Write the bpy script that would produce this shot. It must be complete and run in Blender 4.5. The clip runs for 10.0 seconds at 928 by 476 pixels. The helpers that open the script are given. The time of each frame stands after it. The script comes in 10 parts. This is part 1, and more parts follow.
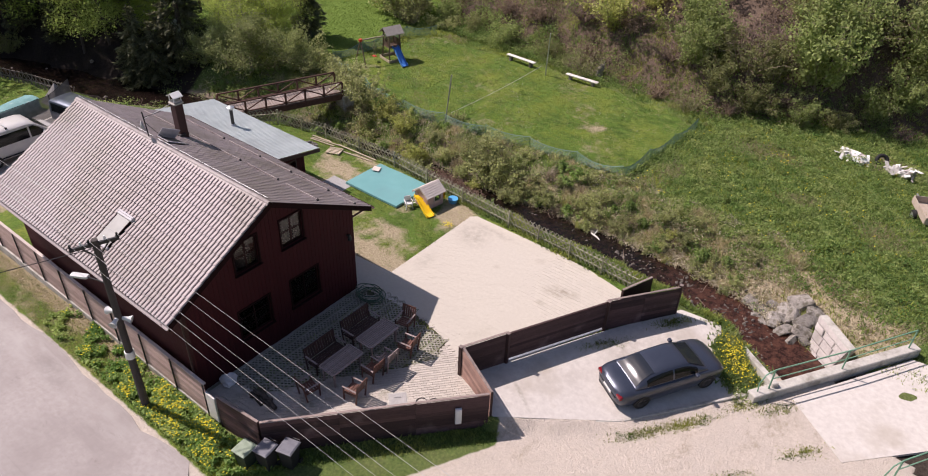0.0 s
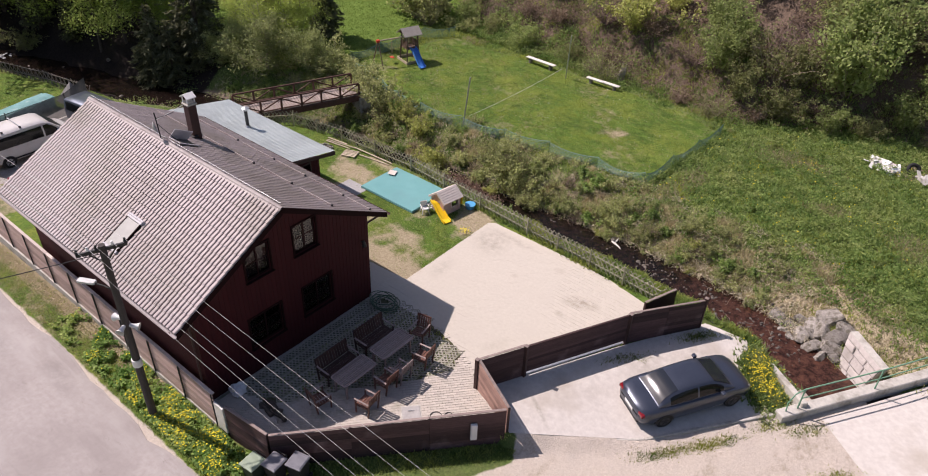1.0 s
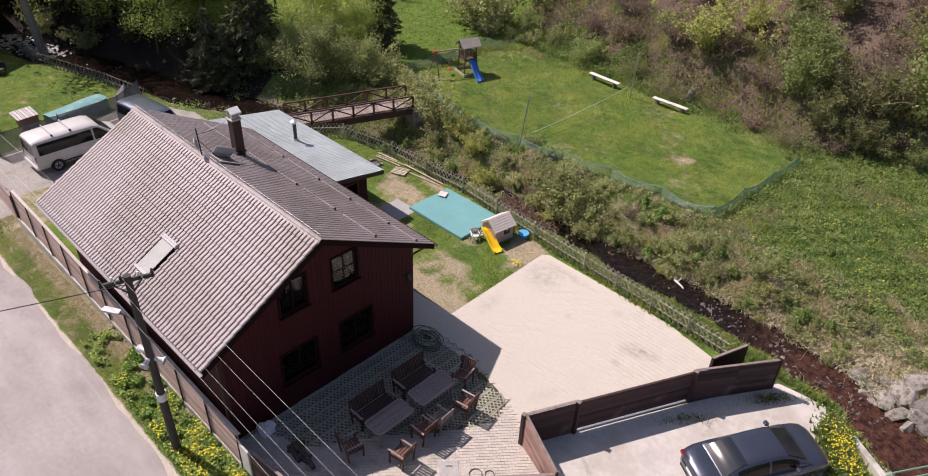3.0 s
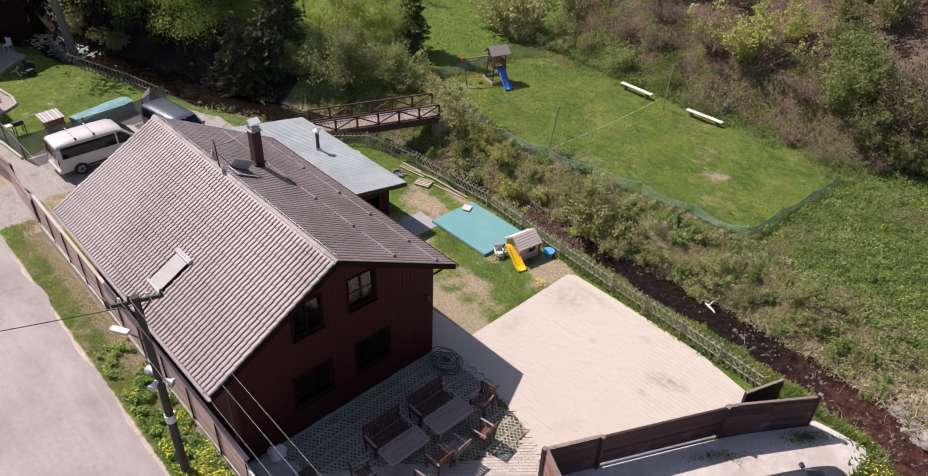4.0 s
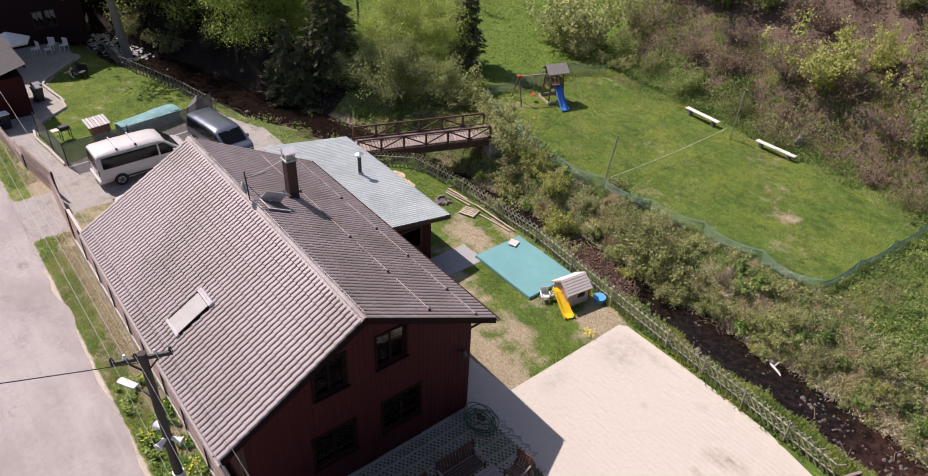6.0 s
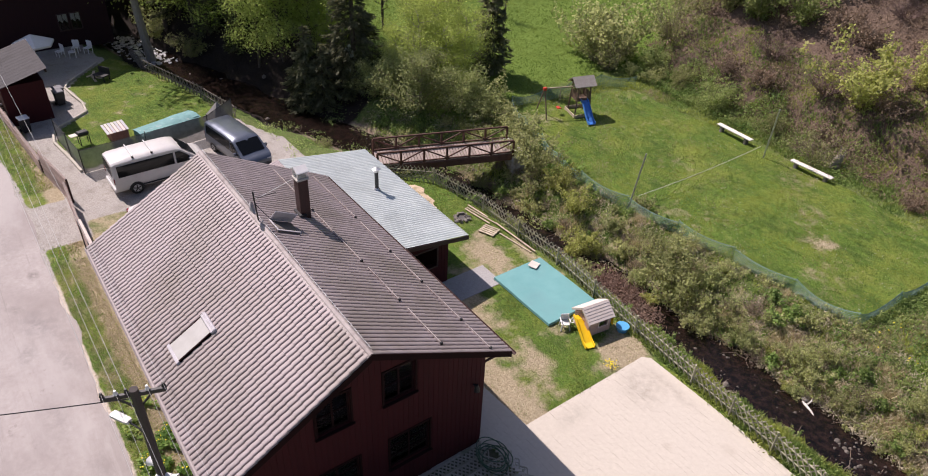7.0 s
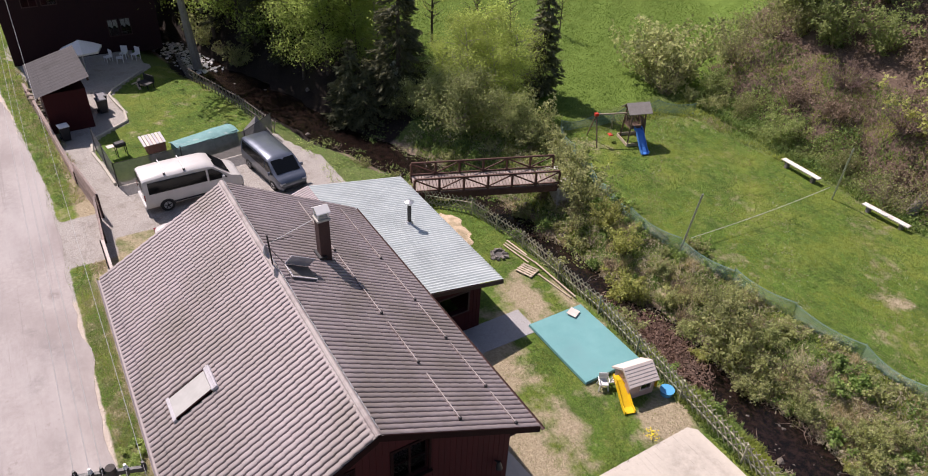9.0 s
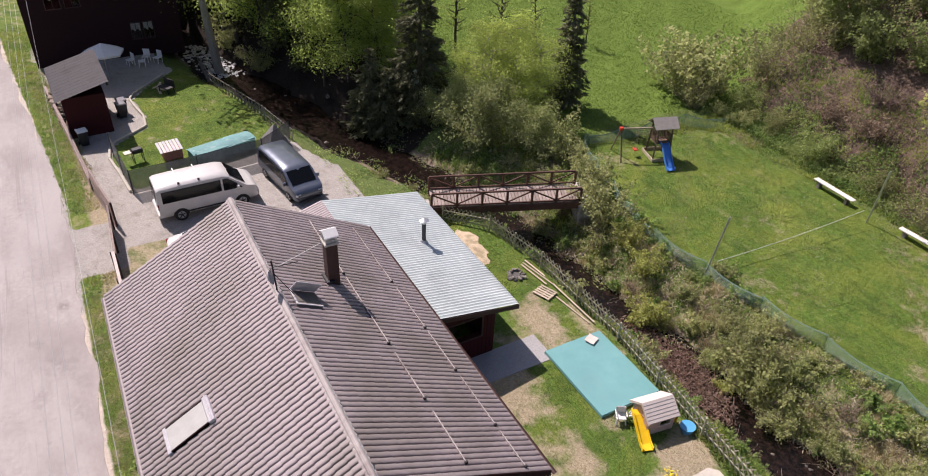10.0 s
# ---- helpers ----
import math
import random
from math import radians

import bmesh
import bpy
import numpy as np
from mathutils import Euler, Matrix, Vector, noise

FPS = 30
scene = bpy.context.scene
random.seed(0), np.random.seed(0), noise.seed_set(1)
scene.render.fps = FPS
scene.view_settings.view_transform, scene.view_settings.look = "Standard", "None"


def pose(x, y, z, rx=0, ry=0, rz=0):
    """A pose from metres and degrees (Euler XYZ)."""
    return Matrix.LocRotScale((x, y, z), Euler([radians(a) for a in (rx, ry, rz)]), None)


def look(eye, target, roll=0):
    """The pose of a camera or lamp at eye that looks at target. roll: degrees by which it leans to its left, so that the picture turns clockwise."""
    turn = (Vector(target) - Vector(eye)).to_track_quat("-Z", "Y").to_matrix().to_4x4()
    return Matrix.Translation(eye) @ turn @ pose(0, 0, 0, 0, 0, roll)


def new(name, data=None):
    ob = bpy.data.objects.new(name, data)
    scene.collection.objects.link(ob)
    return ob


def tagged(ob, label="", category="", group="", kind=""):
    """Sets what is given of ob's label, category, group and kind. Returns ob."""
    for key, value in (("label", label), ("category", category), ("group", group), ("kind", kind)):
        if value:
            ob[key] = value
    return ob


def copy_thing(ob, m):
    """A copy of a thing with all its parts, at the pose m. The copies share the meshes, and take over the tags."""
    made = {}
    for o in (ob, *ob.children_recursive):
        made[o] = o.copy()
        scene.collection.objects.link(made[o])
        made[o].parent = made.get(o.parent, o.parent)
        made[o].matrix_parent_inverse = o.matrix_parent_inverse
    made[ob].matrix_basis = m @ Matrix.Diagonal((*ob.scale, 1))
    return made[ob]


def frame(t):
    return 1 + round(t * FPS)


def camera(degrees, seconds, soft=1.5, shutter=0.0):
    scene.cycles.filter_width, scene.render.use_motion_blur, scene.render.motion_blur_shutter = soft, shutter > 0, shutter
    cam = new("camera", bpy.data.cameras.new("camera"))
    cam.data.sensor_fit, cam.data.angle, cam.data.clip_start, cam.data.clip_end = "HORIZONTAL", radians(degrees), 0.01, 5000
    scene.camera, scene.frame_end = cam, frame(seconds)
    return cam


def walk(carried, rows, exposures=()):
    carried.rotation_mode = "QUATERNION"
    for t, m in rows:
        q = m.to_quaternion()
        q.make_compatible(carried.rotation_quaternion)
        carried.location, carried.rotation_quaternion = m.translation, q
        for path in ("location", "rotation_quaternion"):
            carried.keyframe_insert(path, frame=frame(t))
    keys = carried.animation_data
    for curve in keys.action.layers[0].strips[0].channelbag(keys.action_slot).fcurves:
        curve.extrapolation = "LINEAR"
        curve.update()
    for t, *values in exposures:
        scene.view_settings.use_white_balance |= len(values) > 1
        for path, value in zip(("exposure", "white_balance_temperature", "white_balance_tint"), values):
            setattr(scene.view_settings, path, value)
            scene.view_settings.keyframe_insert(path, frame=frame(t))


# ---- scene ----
cam = camera(65.9, 10.0, 1.0)
PATH = [
    (0, (0.354, -0.202, 19.518), (-0.621, 1.104, 18.359), 2.4),
    (0.5, (-0.049, 0.086, 19.203), (-1.035, 1.387, 18.048), 2.3),
    (1, (-0.272, 0.392, 19.23), (-1.28, 1.675, 18.072), 2.4),
    (1.5, (-0.714, 0.812, 19.102), (-1.749, 2.075, 17.946), 2.4),
    (2, (-1.115, 1.226, 19.017), (-2.177, 2.466, 17.861), 2.4),
    (2.5, (-1.528, 1.662, 19.021), (-2.614, 2.88, 17.865), 2.5),
    (4, (-2.692, 3.037, 19.03), (-3.855, 4.182, 17.873), 2.5),
    (4.5, (-3.113, 3.507, 19.086), (-4.299, 4.625, 17.927), 2.4),
    (5, (-3.577, 3.979, 19.116), (-4.785, 5.073, 17.957), 2.5),
    (5.5, (-4.08, 4.441, 19.152), (-5.309, 5.508, 17.99), 2.6),
    (7, (-5.542, 5.981, 19.126), (-6.836, 6.97, 17.966), 2.7),
    (7.5, (-6.032, 6.459, 19.108), (-7.346, 7.422, 17.948), 2.7),
    (8, (-6.506, 6.938, 19.095), (-7.841, 7.874, 17.936), 2.7),
    (8.5, (-6.935, 7.413, 19.122), (-8.289, 8.321, 17.963), 2.7),
    (9, (-7.366, 7.866, 19.195), (-8.739, 8.745, 18.037), 2.7),
    (9.5, (-7.809, 8.316, 19.272), (-9.199, 9.166, 18.112), 2.8),
    (10, (-8.29, 8.748, 19.317), (-9.696, 9.571, 18.157), 2.7),
]
walk(cam, [(t, look(eye, target, roll)) for t, eye, target, roll in PATH], [(0.0, 0.13, 6620, 24), (10.0, 0.25, 6620, 24)])

# ---- light ----
SUN_WAY = Vector((2.95, 0.70, -3.72)).normalized()
world = bpy.data.worlds.new("sky_world")
scene.world = world
world.use_nodes = True
wn = world.node_tree.nodes
sky = wn.new("ShaderNodeTexSky")
sky.sky_type, sky.sun_disc = "NISHITA", False
sky.sun_elevation = math.asin(-SUN_WAY.z)
sky.sun_rotation = math.atan2(-SUN_WAY.x, -SUN_WAY.y)
sky.air_density, sky.dust_density = 1.0, 1.5
wn["Background"].inputs["Strength"].default_value = 0.085
world.node_tree.links.new(sky.outputs[0], wn["Background"].inputs["Color"])
sun_data = bpy.data.lights.new("sun", "SUN")
sun_data.energy, sun_data.angle, sun_data.color = 5.0, radians(0.55), (1.0, 0.95, 0.88)
sun = new("sun", sun_data)
sun.matrix_basis = Matrix.Translation((0, 0, 60)) @ SUN_WAY.to_track_quat("-Z", "Y").to_matrix().to_4x4()
scene.view_settings.exposure = 0.0

# ---- materials ----
def nodes_of(name):
    m = bpy.data.materials.new(name)
    m.use_nodes = True
    nt = m.node_tree
    return m, nt, nt.nodes, nt.links, nt.nodes["Principled BSDF"]


def noise_node(nt, scale, detail=5.0, rough=0.6, stretch=(1, 1, 1), coord="Object"):
    tc = nt.nodes.new("ShaderNodeTexCoord")
    mp = nt.nodes.new("ShaderNodeMapping")
    mp.inputs["Scale"].default_value = stretch
    nz = nt.nodes.new("ShaderNodeTexNoise")
    nz.inputs["Scale"].default_value, nz.inputs["Detail"].default_value, nz.inputs["Roughness"].default_value = scale, detail, rough
    nt.links.new(tc.outputs[coord], mp.inputs["Vector"])
    nt.links.new(mp.outputs[0], nz.inputs["Vector"])
    return nz.outputs["Fac"]


def ramp_node(nt, fac, lo, hi):
    r = nt.nodes.new("ShaderNodeMapRange")
    r.inputs["From Min"].default_value, r.inputs["From Max"].default_value = lo, hi
    nt.links.new(fac, r.inputs["Value"])
    return r.outputs[0]


def mix_node(nt, fac, a, b, kind="MIX"):
    m = nt.nodes.new("ShaderNodeMix")
    m.data_type, m.blend_type = "RGBA", kind
    for socket, value in ((m.inputs[0], fac), (m.inputs[6], a), (m.inputs[7], b)):
        if isinstance(value, (int, float)):
            socket.default_value = value
        elif isinstance(value, tuple):
            socket.default_value = (*value, 1.0)
        else:
            nt.links.new(value, socket)
    return m.outputs[2]


def bump_node(nt, bsdf, height, strength, distance=0.02):
    b = nt.nodes.new("ShaderNodeBump")
    b.inputs["Strength"].default_value, b.inputs["Distance"].default_value = strength, distance
    nt.links.new(height, b.inputs["Height"])
    nt.links.new(b.outputs[0], bsdf.inputs["Normal"])


def surf(name, c1, c2, scale=4.0, rough=0.8, metal=0.0, bump=0.3, bscale=30.0, c3=None, s3=0.5, t3=(0.5, 0.7),
         stretch=(1, 1, 1), spec=0.4, rand=0.0, coat=0.0, rvar=0.1, bdist=0.01):
    """Two tones in fine noise, a third in large stains, a bump, and an optional change from piece to piece."""
    m, nt, nodes, links, bsdf = nodes_of(name)
    fine = noise_node(nt, scale, 6, 0.65, stretch)
    col = mix_node(nt, ramp_node(nt, fine, 0.3, 0.7), c1, c2)
    if c3:
        col = mix_node(nt, ramp_node(nt, noise_node(nt, s3, 4, 0.6), *t3), col, c3)
    if rand:
        info = nodes.new("ShaderNodeObjectInfo")
        hsv = nodes.new("ShaderNodeHueSaturation")
        links.new(ramp_node(nt, info.outputs["Random"], 0, 1), hsv.inputs["Value"])
        hsv.inputs["Value"].links[0].from_node.inputs["To Min"].default_value = 1 - rand
        hsv.inputs["Value"].links[0].from_node.inputs["To Max"].default_value = 1 + rand
        links.new(col, hsv.inputs["Color"])
        col = hsv.outputs[0]
    links.new(col, bsdf.inputs["Base Color"])
    rr = ramp_node(nt, fine, 0.2, 0.8)
    rn = rr.node
    rn.inputs["To Min"].default_value, rn.inputs["To Max"].default_value = max(rough - rvar, 0.02), min(rough + rvar, 1.0)
    links.new(rr, bsdf.inputs["Roughness"])
    bsdf.inputs["Metallic"].default_value = metal
    bsdf.inputs["Specular IOR Level"].default_value = spec
    bsdf.inputs["Coat Weight"].default_value = coat
    if bump:
        bump_node(nt, bsdf, noise_node(nt, bscale, 4, 0.6, stretch), bump, bdist)
    return m


def leafy(name, c1, c2, c3, through_light=0.35, rough=0.65, patch=0.6, broad=None):
    """Leaves: tone changes from leaf to leaf and in patches, with light shining through."""
    m, nt, nodes, links, bsdf = nodes_of(name)
    c1, c2, c3 = ([v * 0.91 + 0.09 * (0.3 * c[0] + 0.59 * c[1] + 0.11 * c[2]) for v in c] for c in (c1, c2, c3))
    c1, c2, c3 = tuple(c1), tuple(c2), tuple(c3)
    geo = nodes.new("ShaderNodeNewGeometry")
    col = mix_node(nt, geo.outputs["Random Per Island"], c1, c2)
    col = mix_node(nt, ramp_node(nt, noise_node(nt, patch, 3, 0.6), 0.45, 0.75), col, c3)
    if broad:
        col = mix_node(nt, ramp_node(nt, noise_node(nt, 0.45, 7, 0.75), 0.46, 0.62), col, mix_node(nt, geo.outputs["Random Per Island"], tuple(0.62 * v for v in broad), broad))
    info = nodes.new("ShaderNodeObjectInfo")
    hsv = nodes.new("ShaderNodeHueSaturation")
    rr = ramp_node(nt, info.outputs["Random"], 0, 1)
    rr.node.inputs["To Min"].default_value, rr.node.inputs["To Max"].default_value = 0.8, 1.2
    links.new(rr, hsv.inputs["Value"])
    links.new(col, hsv.inputs["Color"])
    col = hsv.outputs[0]
    links.new(col, bsdf.inputs["Base Color"])
    bsdf.inputs["Roughness"].default_value = rough
    bsdf.inputs["Specular IOR Level"].default_value = 0.25
    tr = nodes.new("ShaderNodeBsdfTranslucent")
    links.new(col, tr.inputs["Color"])
    mx = nodes.new("ShaderNodeMixShader")
    mx.inputs[0].default_value = through_light
    links.new(bsdf.outputs[0], mx.inputs[1])
    links.new(tr.outputs[0], mx.inputs[2])
    links.new(mx.outputs[0], nodes["Material Output"].inputs["Surface"])
    return m


def glassy(name, tint=(0.02, 0.025, 0.03), rough=0.05):
    m, nt, nodes, links, bsdf = nodes_of(name)
    bsdf.inputs["Base Color"].default_value = (*tint, 1)
    bsdf.inputs["Roughness"].default_value = rough
    bsdf.inputs["Specular IOR Level"].default_value = 0.6
    bump_node(nt, bsdf, noise_node(nt, 1.5, 2, 0.4), 0.05, 0.02)
    return m


def ground_material():
    """Lawn, wild grass, dry grass, bare soil and gravel, by the masks that the ground carries."""
    m, nt, nodes, links, bsdf = nodes_of("ground_cover")

    def mask(name):
        a = nodes.new("ShaderNodeAttribute")
        a.attribute_name = name
        return a.outputs["Fac"]

    def broken(fac, scale, amount, lo=0.4, hi=0.6):
        nz = noise_node(nt, scale, 5, 0.65)
        add = nodes.new("ShaderNodeMath")
        add.operation = "MULTIPLY_ADD"
        links.new(nz, add.inputs[0])
        add.inputs[1].default_value = amount
        sub = nodes.new("ShaderNodeMath")
        sub.operation = "SUBTRACT"
        links.new(fac, sub.inputs[0])
        sub.inputs[1].default_value = amount * 0.5
        links.new(sub.outputs[0], add.inputs[2])
        return ramp_node(nt, add.outputs[0], lo, hi)

    fine = ramp_node(nt, noise_node(nt, 9, 6, 0.7), 0.3, 0.7)
    mid = ramp_node(nt, noise_node(nt, 0.9, 5, 0.65), 0.35, 0.68)
    big = ramp_node(nt, noise_node(nt, 0.4, 7, 0.75), 0.46, 0.62)
    lawn = mix_node(nt, fine, (0.045, 0.10, 0.012), (0.15, 0.245, 0.03))
    lawn = mix_node(nt, ramp_node(nt, noise_node(nt, 1.6, 5, 0.7, (1, 1.6, 1)), 0.55, 0.8), lawn, (0.27, 0.29, 0.085))
    lawn = mix_node(nt, ramp_node(nt, noise_node(nt, 0.8, 6, 0.75, (1, 1.9, 1)), 0.47, 0.60), lawn, mix_node(nt, fine, (0.035, 0.075, 0.012), (0.10, 0.165, 0.025)))
    lawn = mix_node(nt, big, lawn, mix_node(nt, fine, (0.095, 0.14, 0.017), (0.235, 0.285, 0.042)))
    wild = mix_node(nt, fine, (0.045, 0.09, 0.018), (0.14, 0.21, 0.042))
    wild = mix_node(nt, mid, wild, mix_node(nt, fine, (0.075, 0.10, 0.03), (0.19, 0.22, 0.07)))
    dry = mix_node(nt, fine, (0.27, 0.215, 0.13), (0.50, 0.42, 0.28))
    soil = mix_node(nt, fine, (0.17, 0.125, 0.09), (0.37, 0.29, 0.215))
    gravel = mix_node(nt, ramp_node(nt, noise_node(nt, 22, 5, 0.75), 0.3, 0.7), (0.43, 0.37, 0.312), (0.68, 0.605, 0.528))
    gravel = mix_node(nt, mid, gravel, mix_node(nt, fine, (0.48, 0.41, 0.34), (0.68, 0.60, 0.52)))
    gravel = mix_node(nt, ramp_node(nt, noise_node(nt, 0.8, 6, 0.75, (1.5, 0.8, 1)), 0.55, 0.75), gravel, mix_node(nt, fine, (0.26, 0.21, 0.15), (0.42, 0.35, 0.26)))
    grit = mix_node(nt, ramp_node(nt, noise_node(nt, 18, 5, 0.75), 0.3, 0.7), (0.24, 0.222, 0.205), (0.55, 0.515, 0.475))
    grit = mix_node(nt, ramp_node(nt, noise_node(nt, 1.3, 6, 0.75), 0.5, 0.72), grit, mix_node(nt, fine, (0.19, 0.175, 0.15), (0.36, 0.33, 0.29)))
    gravel = mix_node(nt, broken(mask("grit"), 0.8, 0.5), gravel, grit)
    col = mix_node(nt, broken(mask("wild"), 1.2, 0.5), lawn, wild)
    # Near-black tone: shade of the far trees, put into the ground colour.
    tree_shade = mix_node(nt, fine, (0.012, 0.009, 0.008), (0.042, 0.032, 0.026))
    col = mix_node(nt, broken(mask("lush"), 1.0, 0.4), col, mix_node(nt, fine, (0.068, 0.128, 0.016), (0.165, 0.25, 0.034)))
    col = mix_node(nt, broken(mask("dry"), 1.7, 1.2, 0.35, 0.7), col, dry)
    col = mix_node(nt, broken(mask("soil"), 1.5, 0.7, 0.4, 0.6), col, soil)
    col = mix_node(nt, broken(mask("wet_shade"), 1.5, 0.6), col, mix_node(nt, fine, (0.030, 0.023, 0.018), (0.10, 0.076, 0.060)))
    # Brown slope litter, darkened to carry the shade between the bushes.
    col = mix_node(nt, broken(mask("humus_shade"), 0.9, 0.9), col, mix_node(nt, fine, (0.075, 0.05, 0.036), (0.20, 0.142, 0.105)))
    col = mix_node(nt, broken(mask("tree_shade"), 1.1, 0.5), col, tree_shade)
    mute = nodes.new("ShaderNodeHueSaturation")
    mute.inputs["Saturation"].default_value = 0.94
    links.new(col, mute.inputs["Color"])
    col = mute.outputs[0]
    col = mix_node(nt, broken(mask("gravel"), 1.7, 0.5, 0.42, 0.58), col, gravel)
    links.new(col, bsdf.inputs["Base Color"])
    bsdf.inputs["Roughness"].default_value = 0.95
    bsdf.inputs["Specular IOR Level"].default_value = 0.15
    bump_node(nt, bsdf, noise_node(nt, 11, 6, 0.8), 0.9, 0.07)
    return m


def overlay(m, scale, stretch, lo, hi, colour, amount):
    """Worn tracks and blotches of another tone over a finished surface."""
    nt = m.node_tree
    bsdf = nt.nodes["Principled BSDF"]
    old = bsdf.inputs["Base Color"].links[0].from_socket
    fac = ramp_node(nt, noise_node(nt, scale, 6, 0.72, stretch), lo, hi)
    fac.node.inputs["To Max"].default_value = amount
    nt.links.new(mix_node(nt, fac, old, colour), bsdf.inputs["Base Color"])


GROUND = ground_material()
ROAD = surf("road_asphalt", (0.315, 0.282, 0.268), (0.40, 0.364, 0.347), 5, 0.9, bump=0.3, bscale=60, c3=(0.265, 0.232, 0.22), s3=0.25, t3=(0.45, 0.75))
overlay(ROAD, 1.0, (0.16, 1.1, 1), 0.50, 0.72, (0.27, 0.238, 0.228), 0.75)
overlay(ROAD, 0.55, (0.35, 1.6, 1), 0.56, 0.74, (0.43, 0.40, 0.385), 0.7)
overlay(ROAD, 0.22, (0.5, 1.3, 1), 0.5, 0.62, (0.40, 0.372, 0.358), 0.55)
overlay(ROAD, 0.9, (0.05, 2.2, 1), 0.60, 0.64, (0.225, 0.20, 0.19), 0.45)
overlay(ROAD, 2.4, (0.7, 1, 1), 0.62, 0.72, (0.215, 0.185, 0.172), 0.6)
ROAD_SPOTS = ((-32.2, 5.3, 1.3, 0.9, 10, (0.22, 0.20, 0.195), 0.75), (-30.9, 6.0, 0.9, 0.35, 30, (0.24, 0.215, 0.205), 0.7), (-35.8, 5.7, 0.5, 0.3, 0, (0.16, 0.14, 0.13), 0.8), (-30.5, 4.6, 1.0, 0.5, -15, (0.23, 0.21, 0.20), 0.7), (-29.4, 5.7, 1.1, 0.4, 12, (0.22, 0.20, 0.19), 0.65),
              (-26.5, 4.9, 1.6, 0.7, 5, (0.24, 0.215, 0.205), 0.6), (-33.6, 4.7, 0.6, 0.3, 40, (0.20, 0.18, 0.17), 0.7), (-39.0, 5.0, 2.2, 0.8, 5, (0.25, 0.225, 0.215), 0.6), (-23.0, 5.6, 1.8, 0.5, -5, (0.24, 0.215, 0.205), 0.6), (-45.5, 4.6, 2.5, 0.7, 5, (0.25, 0.225, 0.215), 0.6))
CONCRETE = surf("drive_concrete", (0.50, 0.46, 0.42), (0.62, 0.58, 0.53), 5, 0.88, bump=0.25, bscale=40, c3=(0.40, 0.35, 0.29), s3=0.5, t3=(0.52, 0.8))
KERB = surf("kerb_concrete", (0.40, 0.38, 0.34), (0.55, 0.52, 0.47), 8, 0.9, bump=0.3, c3=(0.25, 0.23, 0.19), s3=1.5)
def spot(m, x, y, rx, ry, turn, colour, amount):
    """One ragged stain of a given place and size."""
    nt = m.node_tree
    bsdf = nt.nodes["Principled BSDF"]
    old = bsdf.inputs["Base Color"].links[0].from_socket
    geo = nt.nodes.new("ShaderNodeNewGeometry")
    mp = nt.nodes.new("ShaderNodeMapping")
    mp.vector_type = "TEXTURE"
    mp.inputs["Location"].default_value = (x, y, 0)
    mp.inputs["Rotation"].default_value = (0, 0, math.radians(turn))
    mp.inputs["Scale"].default_value = (rx, ry, 50)
    length = nt.nodes.new("ShaderNodeVectorMath")
    length.operation = "LENGTH"
    nt.links.new(geo.outputs["Position"], mp.inputs["Vector"])
    nt.links.new(mp.outputs[0], length.inputs[0])
    nz = nt.nodes.new("ShaderNodeTexNoise")
    nz.inputs["Scale"].default_value, nz.inputs["Detail"].default_value, nz.inputs["Roughness"].default_value = 2.6, 6, 0.7
    nt.links.new(geo.outputs["Position"], nz.inputs["Vector"])
    both = nt.nodes.new("ShaderNodeMath")
    both.operation = "MULTIPLY"
    nt.links.new(ramp_node(nt, length.outputs["Value"], 1.0, 0.25), both.inputs[0])
    nt.links.new(ramp_node(nt, nz.outputs["Fac"], 0.36, 0.62), both.inputs[1])
    scaled = ramp_node(nt, both.outputs[0], 0, 1)
    scaled.node.inputs["To Max"].default_value = amount
    nt.links.new(mix_node(nt, scaled, old, colour), bsdf.inputs["Base Color"])


for spot_at in ROAD_SPOTS:
    spot(ROAD, *spot_at)
YARD = surf("yard_bedding", (0.50, 0.457, 0.39), (0.56, 0.515, 0.445), 7, 0.95, bump=0.4, c3=(0.44, 0.40, 0.335), s3=0.5, t3=(0.55, 0.7))
YARD_BLOCK = surf("yard_block", (0.495, 0.452, 0.385), (0.55, 0.505, 0.435), 7, 0.9, bump=0.3, bscale=40, c3=(0.51, 0.465, 0.40), s3=0.6, rand=0.03)
for spot_at in ((-10.45, 21.35, 0.95, 0.5, 20, (0.27, 0.225, 0.17), 0.8), (-10.7, 20.2, 0.35, 0.25, 0, (0.33, 0.29, 0.23), 0.6), (-15.9, 22.3, 1.1, 1.3, 30, (0.34, 0.305, 0.255), 0.75), (-15.2, 23.1, 1.6, 0.35, 0, (0.36, 0.32, 0.27), 0.7),
                (-16.3, 19.3, 0.5, 1.0, 10, (0.36, 0.33, 0.28), 0.6), (-11.6, 17.0, 0.4, 0.8, -20, (0.40, 0.36, 0.30), 0.6), (-12.3, 22.6, 0.35, 0.3, 0, (0.36, 0.31, 0.25), 0.5), (-13.6, 21.0, 0.25, 0.2, 0, (0.36, 0.31, 0.25), 0.5)):
    for m_ in (YARD, YARD_BLOCK):
        spot(m_, *spot_at)
for spot_at in ((-6.6, 20.2, 1.6, 1.0, 60, (0.37, 0.335, 0.29), 0.7), (-5.6, 21.9, 1.0, 1.4, 20, (0.40, 0.36, 0.31), 0.7), (-8.5, 15.6, 0.12, 0.9, 60, (0.26, 0.24, 0.19), 0.85), (-7.6, 17.6, 1.8, 0.5, 60, (0.42, 0.38, 0.34), 0.6), (-4.6, 19.6, 1.5, 0.5, 55, (0.42, 0.385, 0.34), 0.6)):
    spot(CONCRETE, *spot_at)
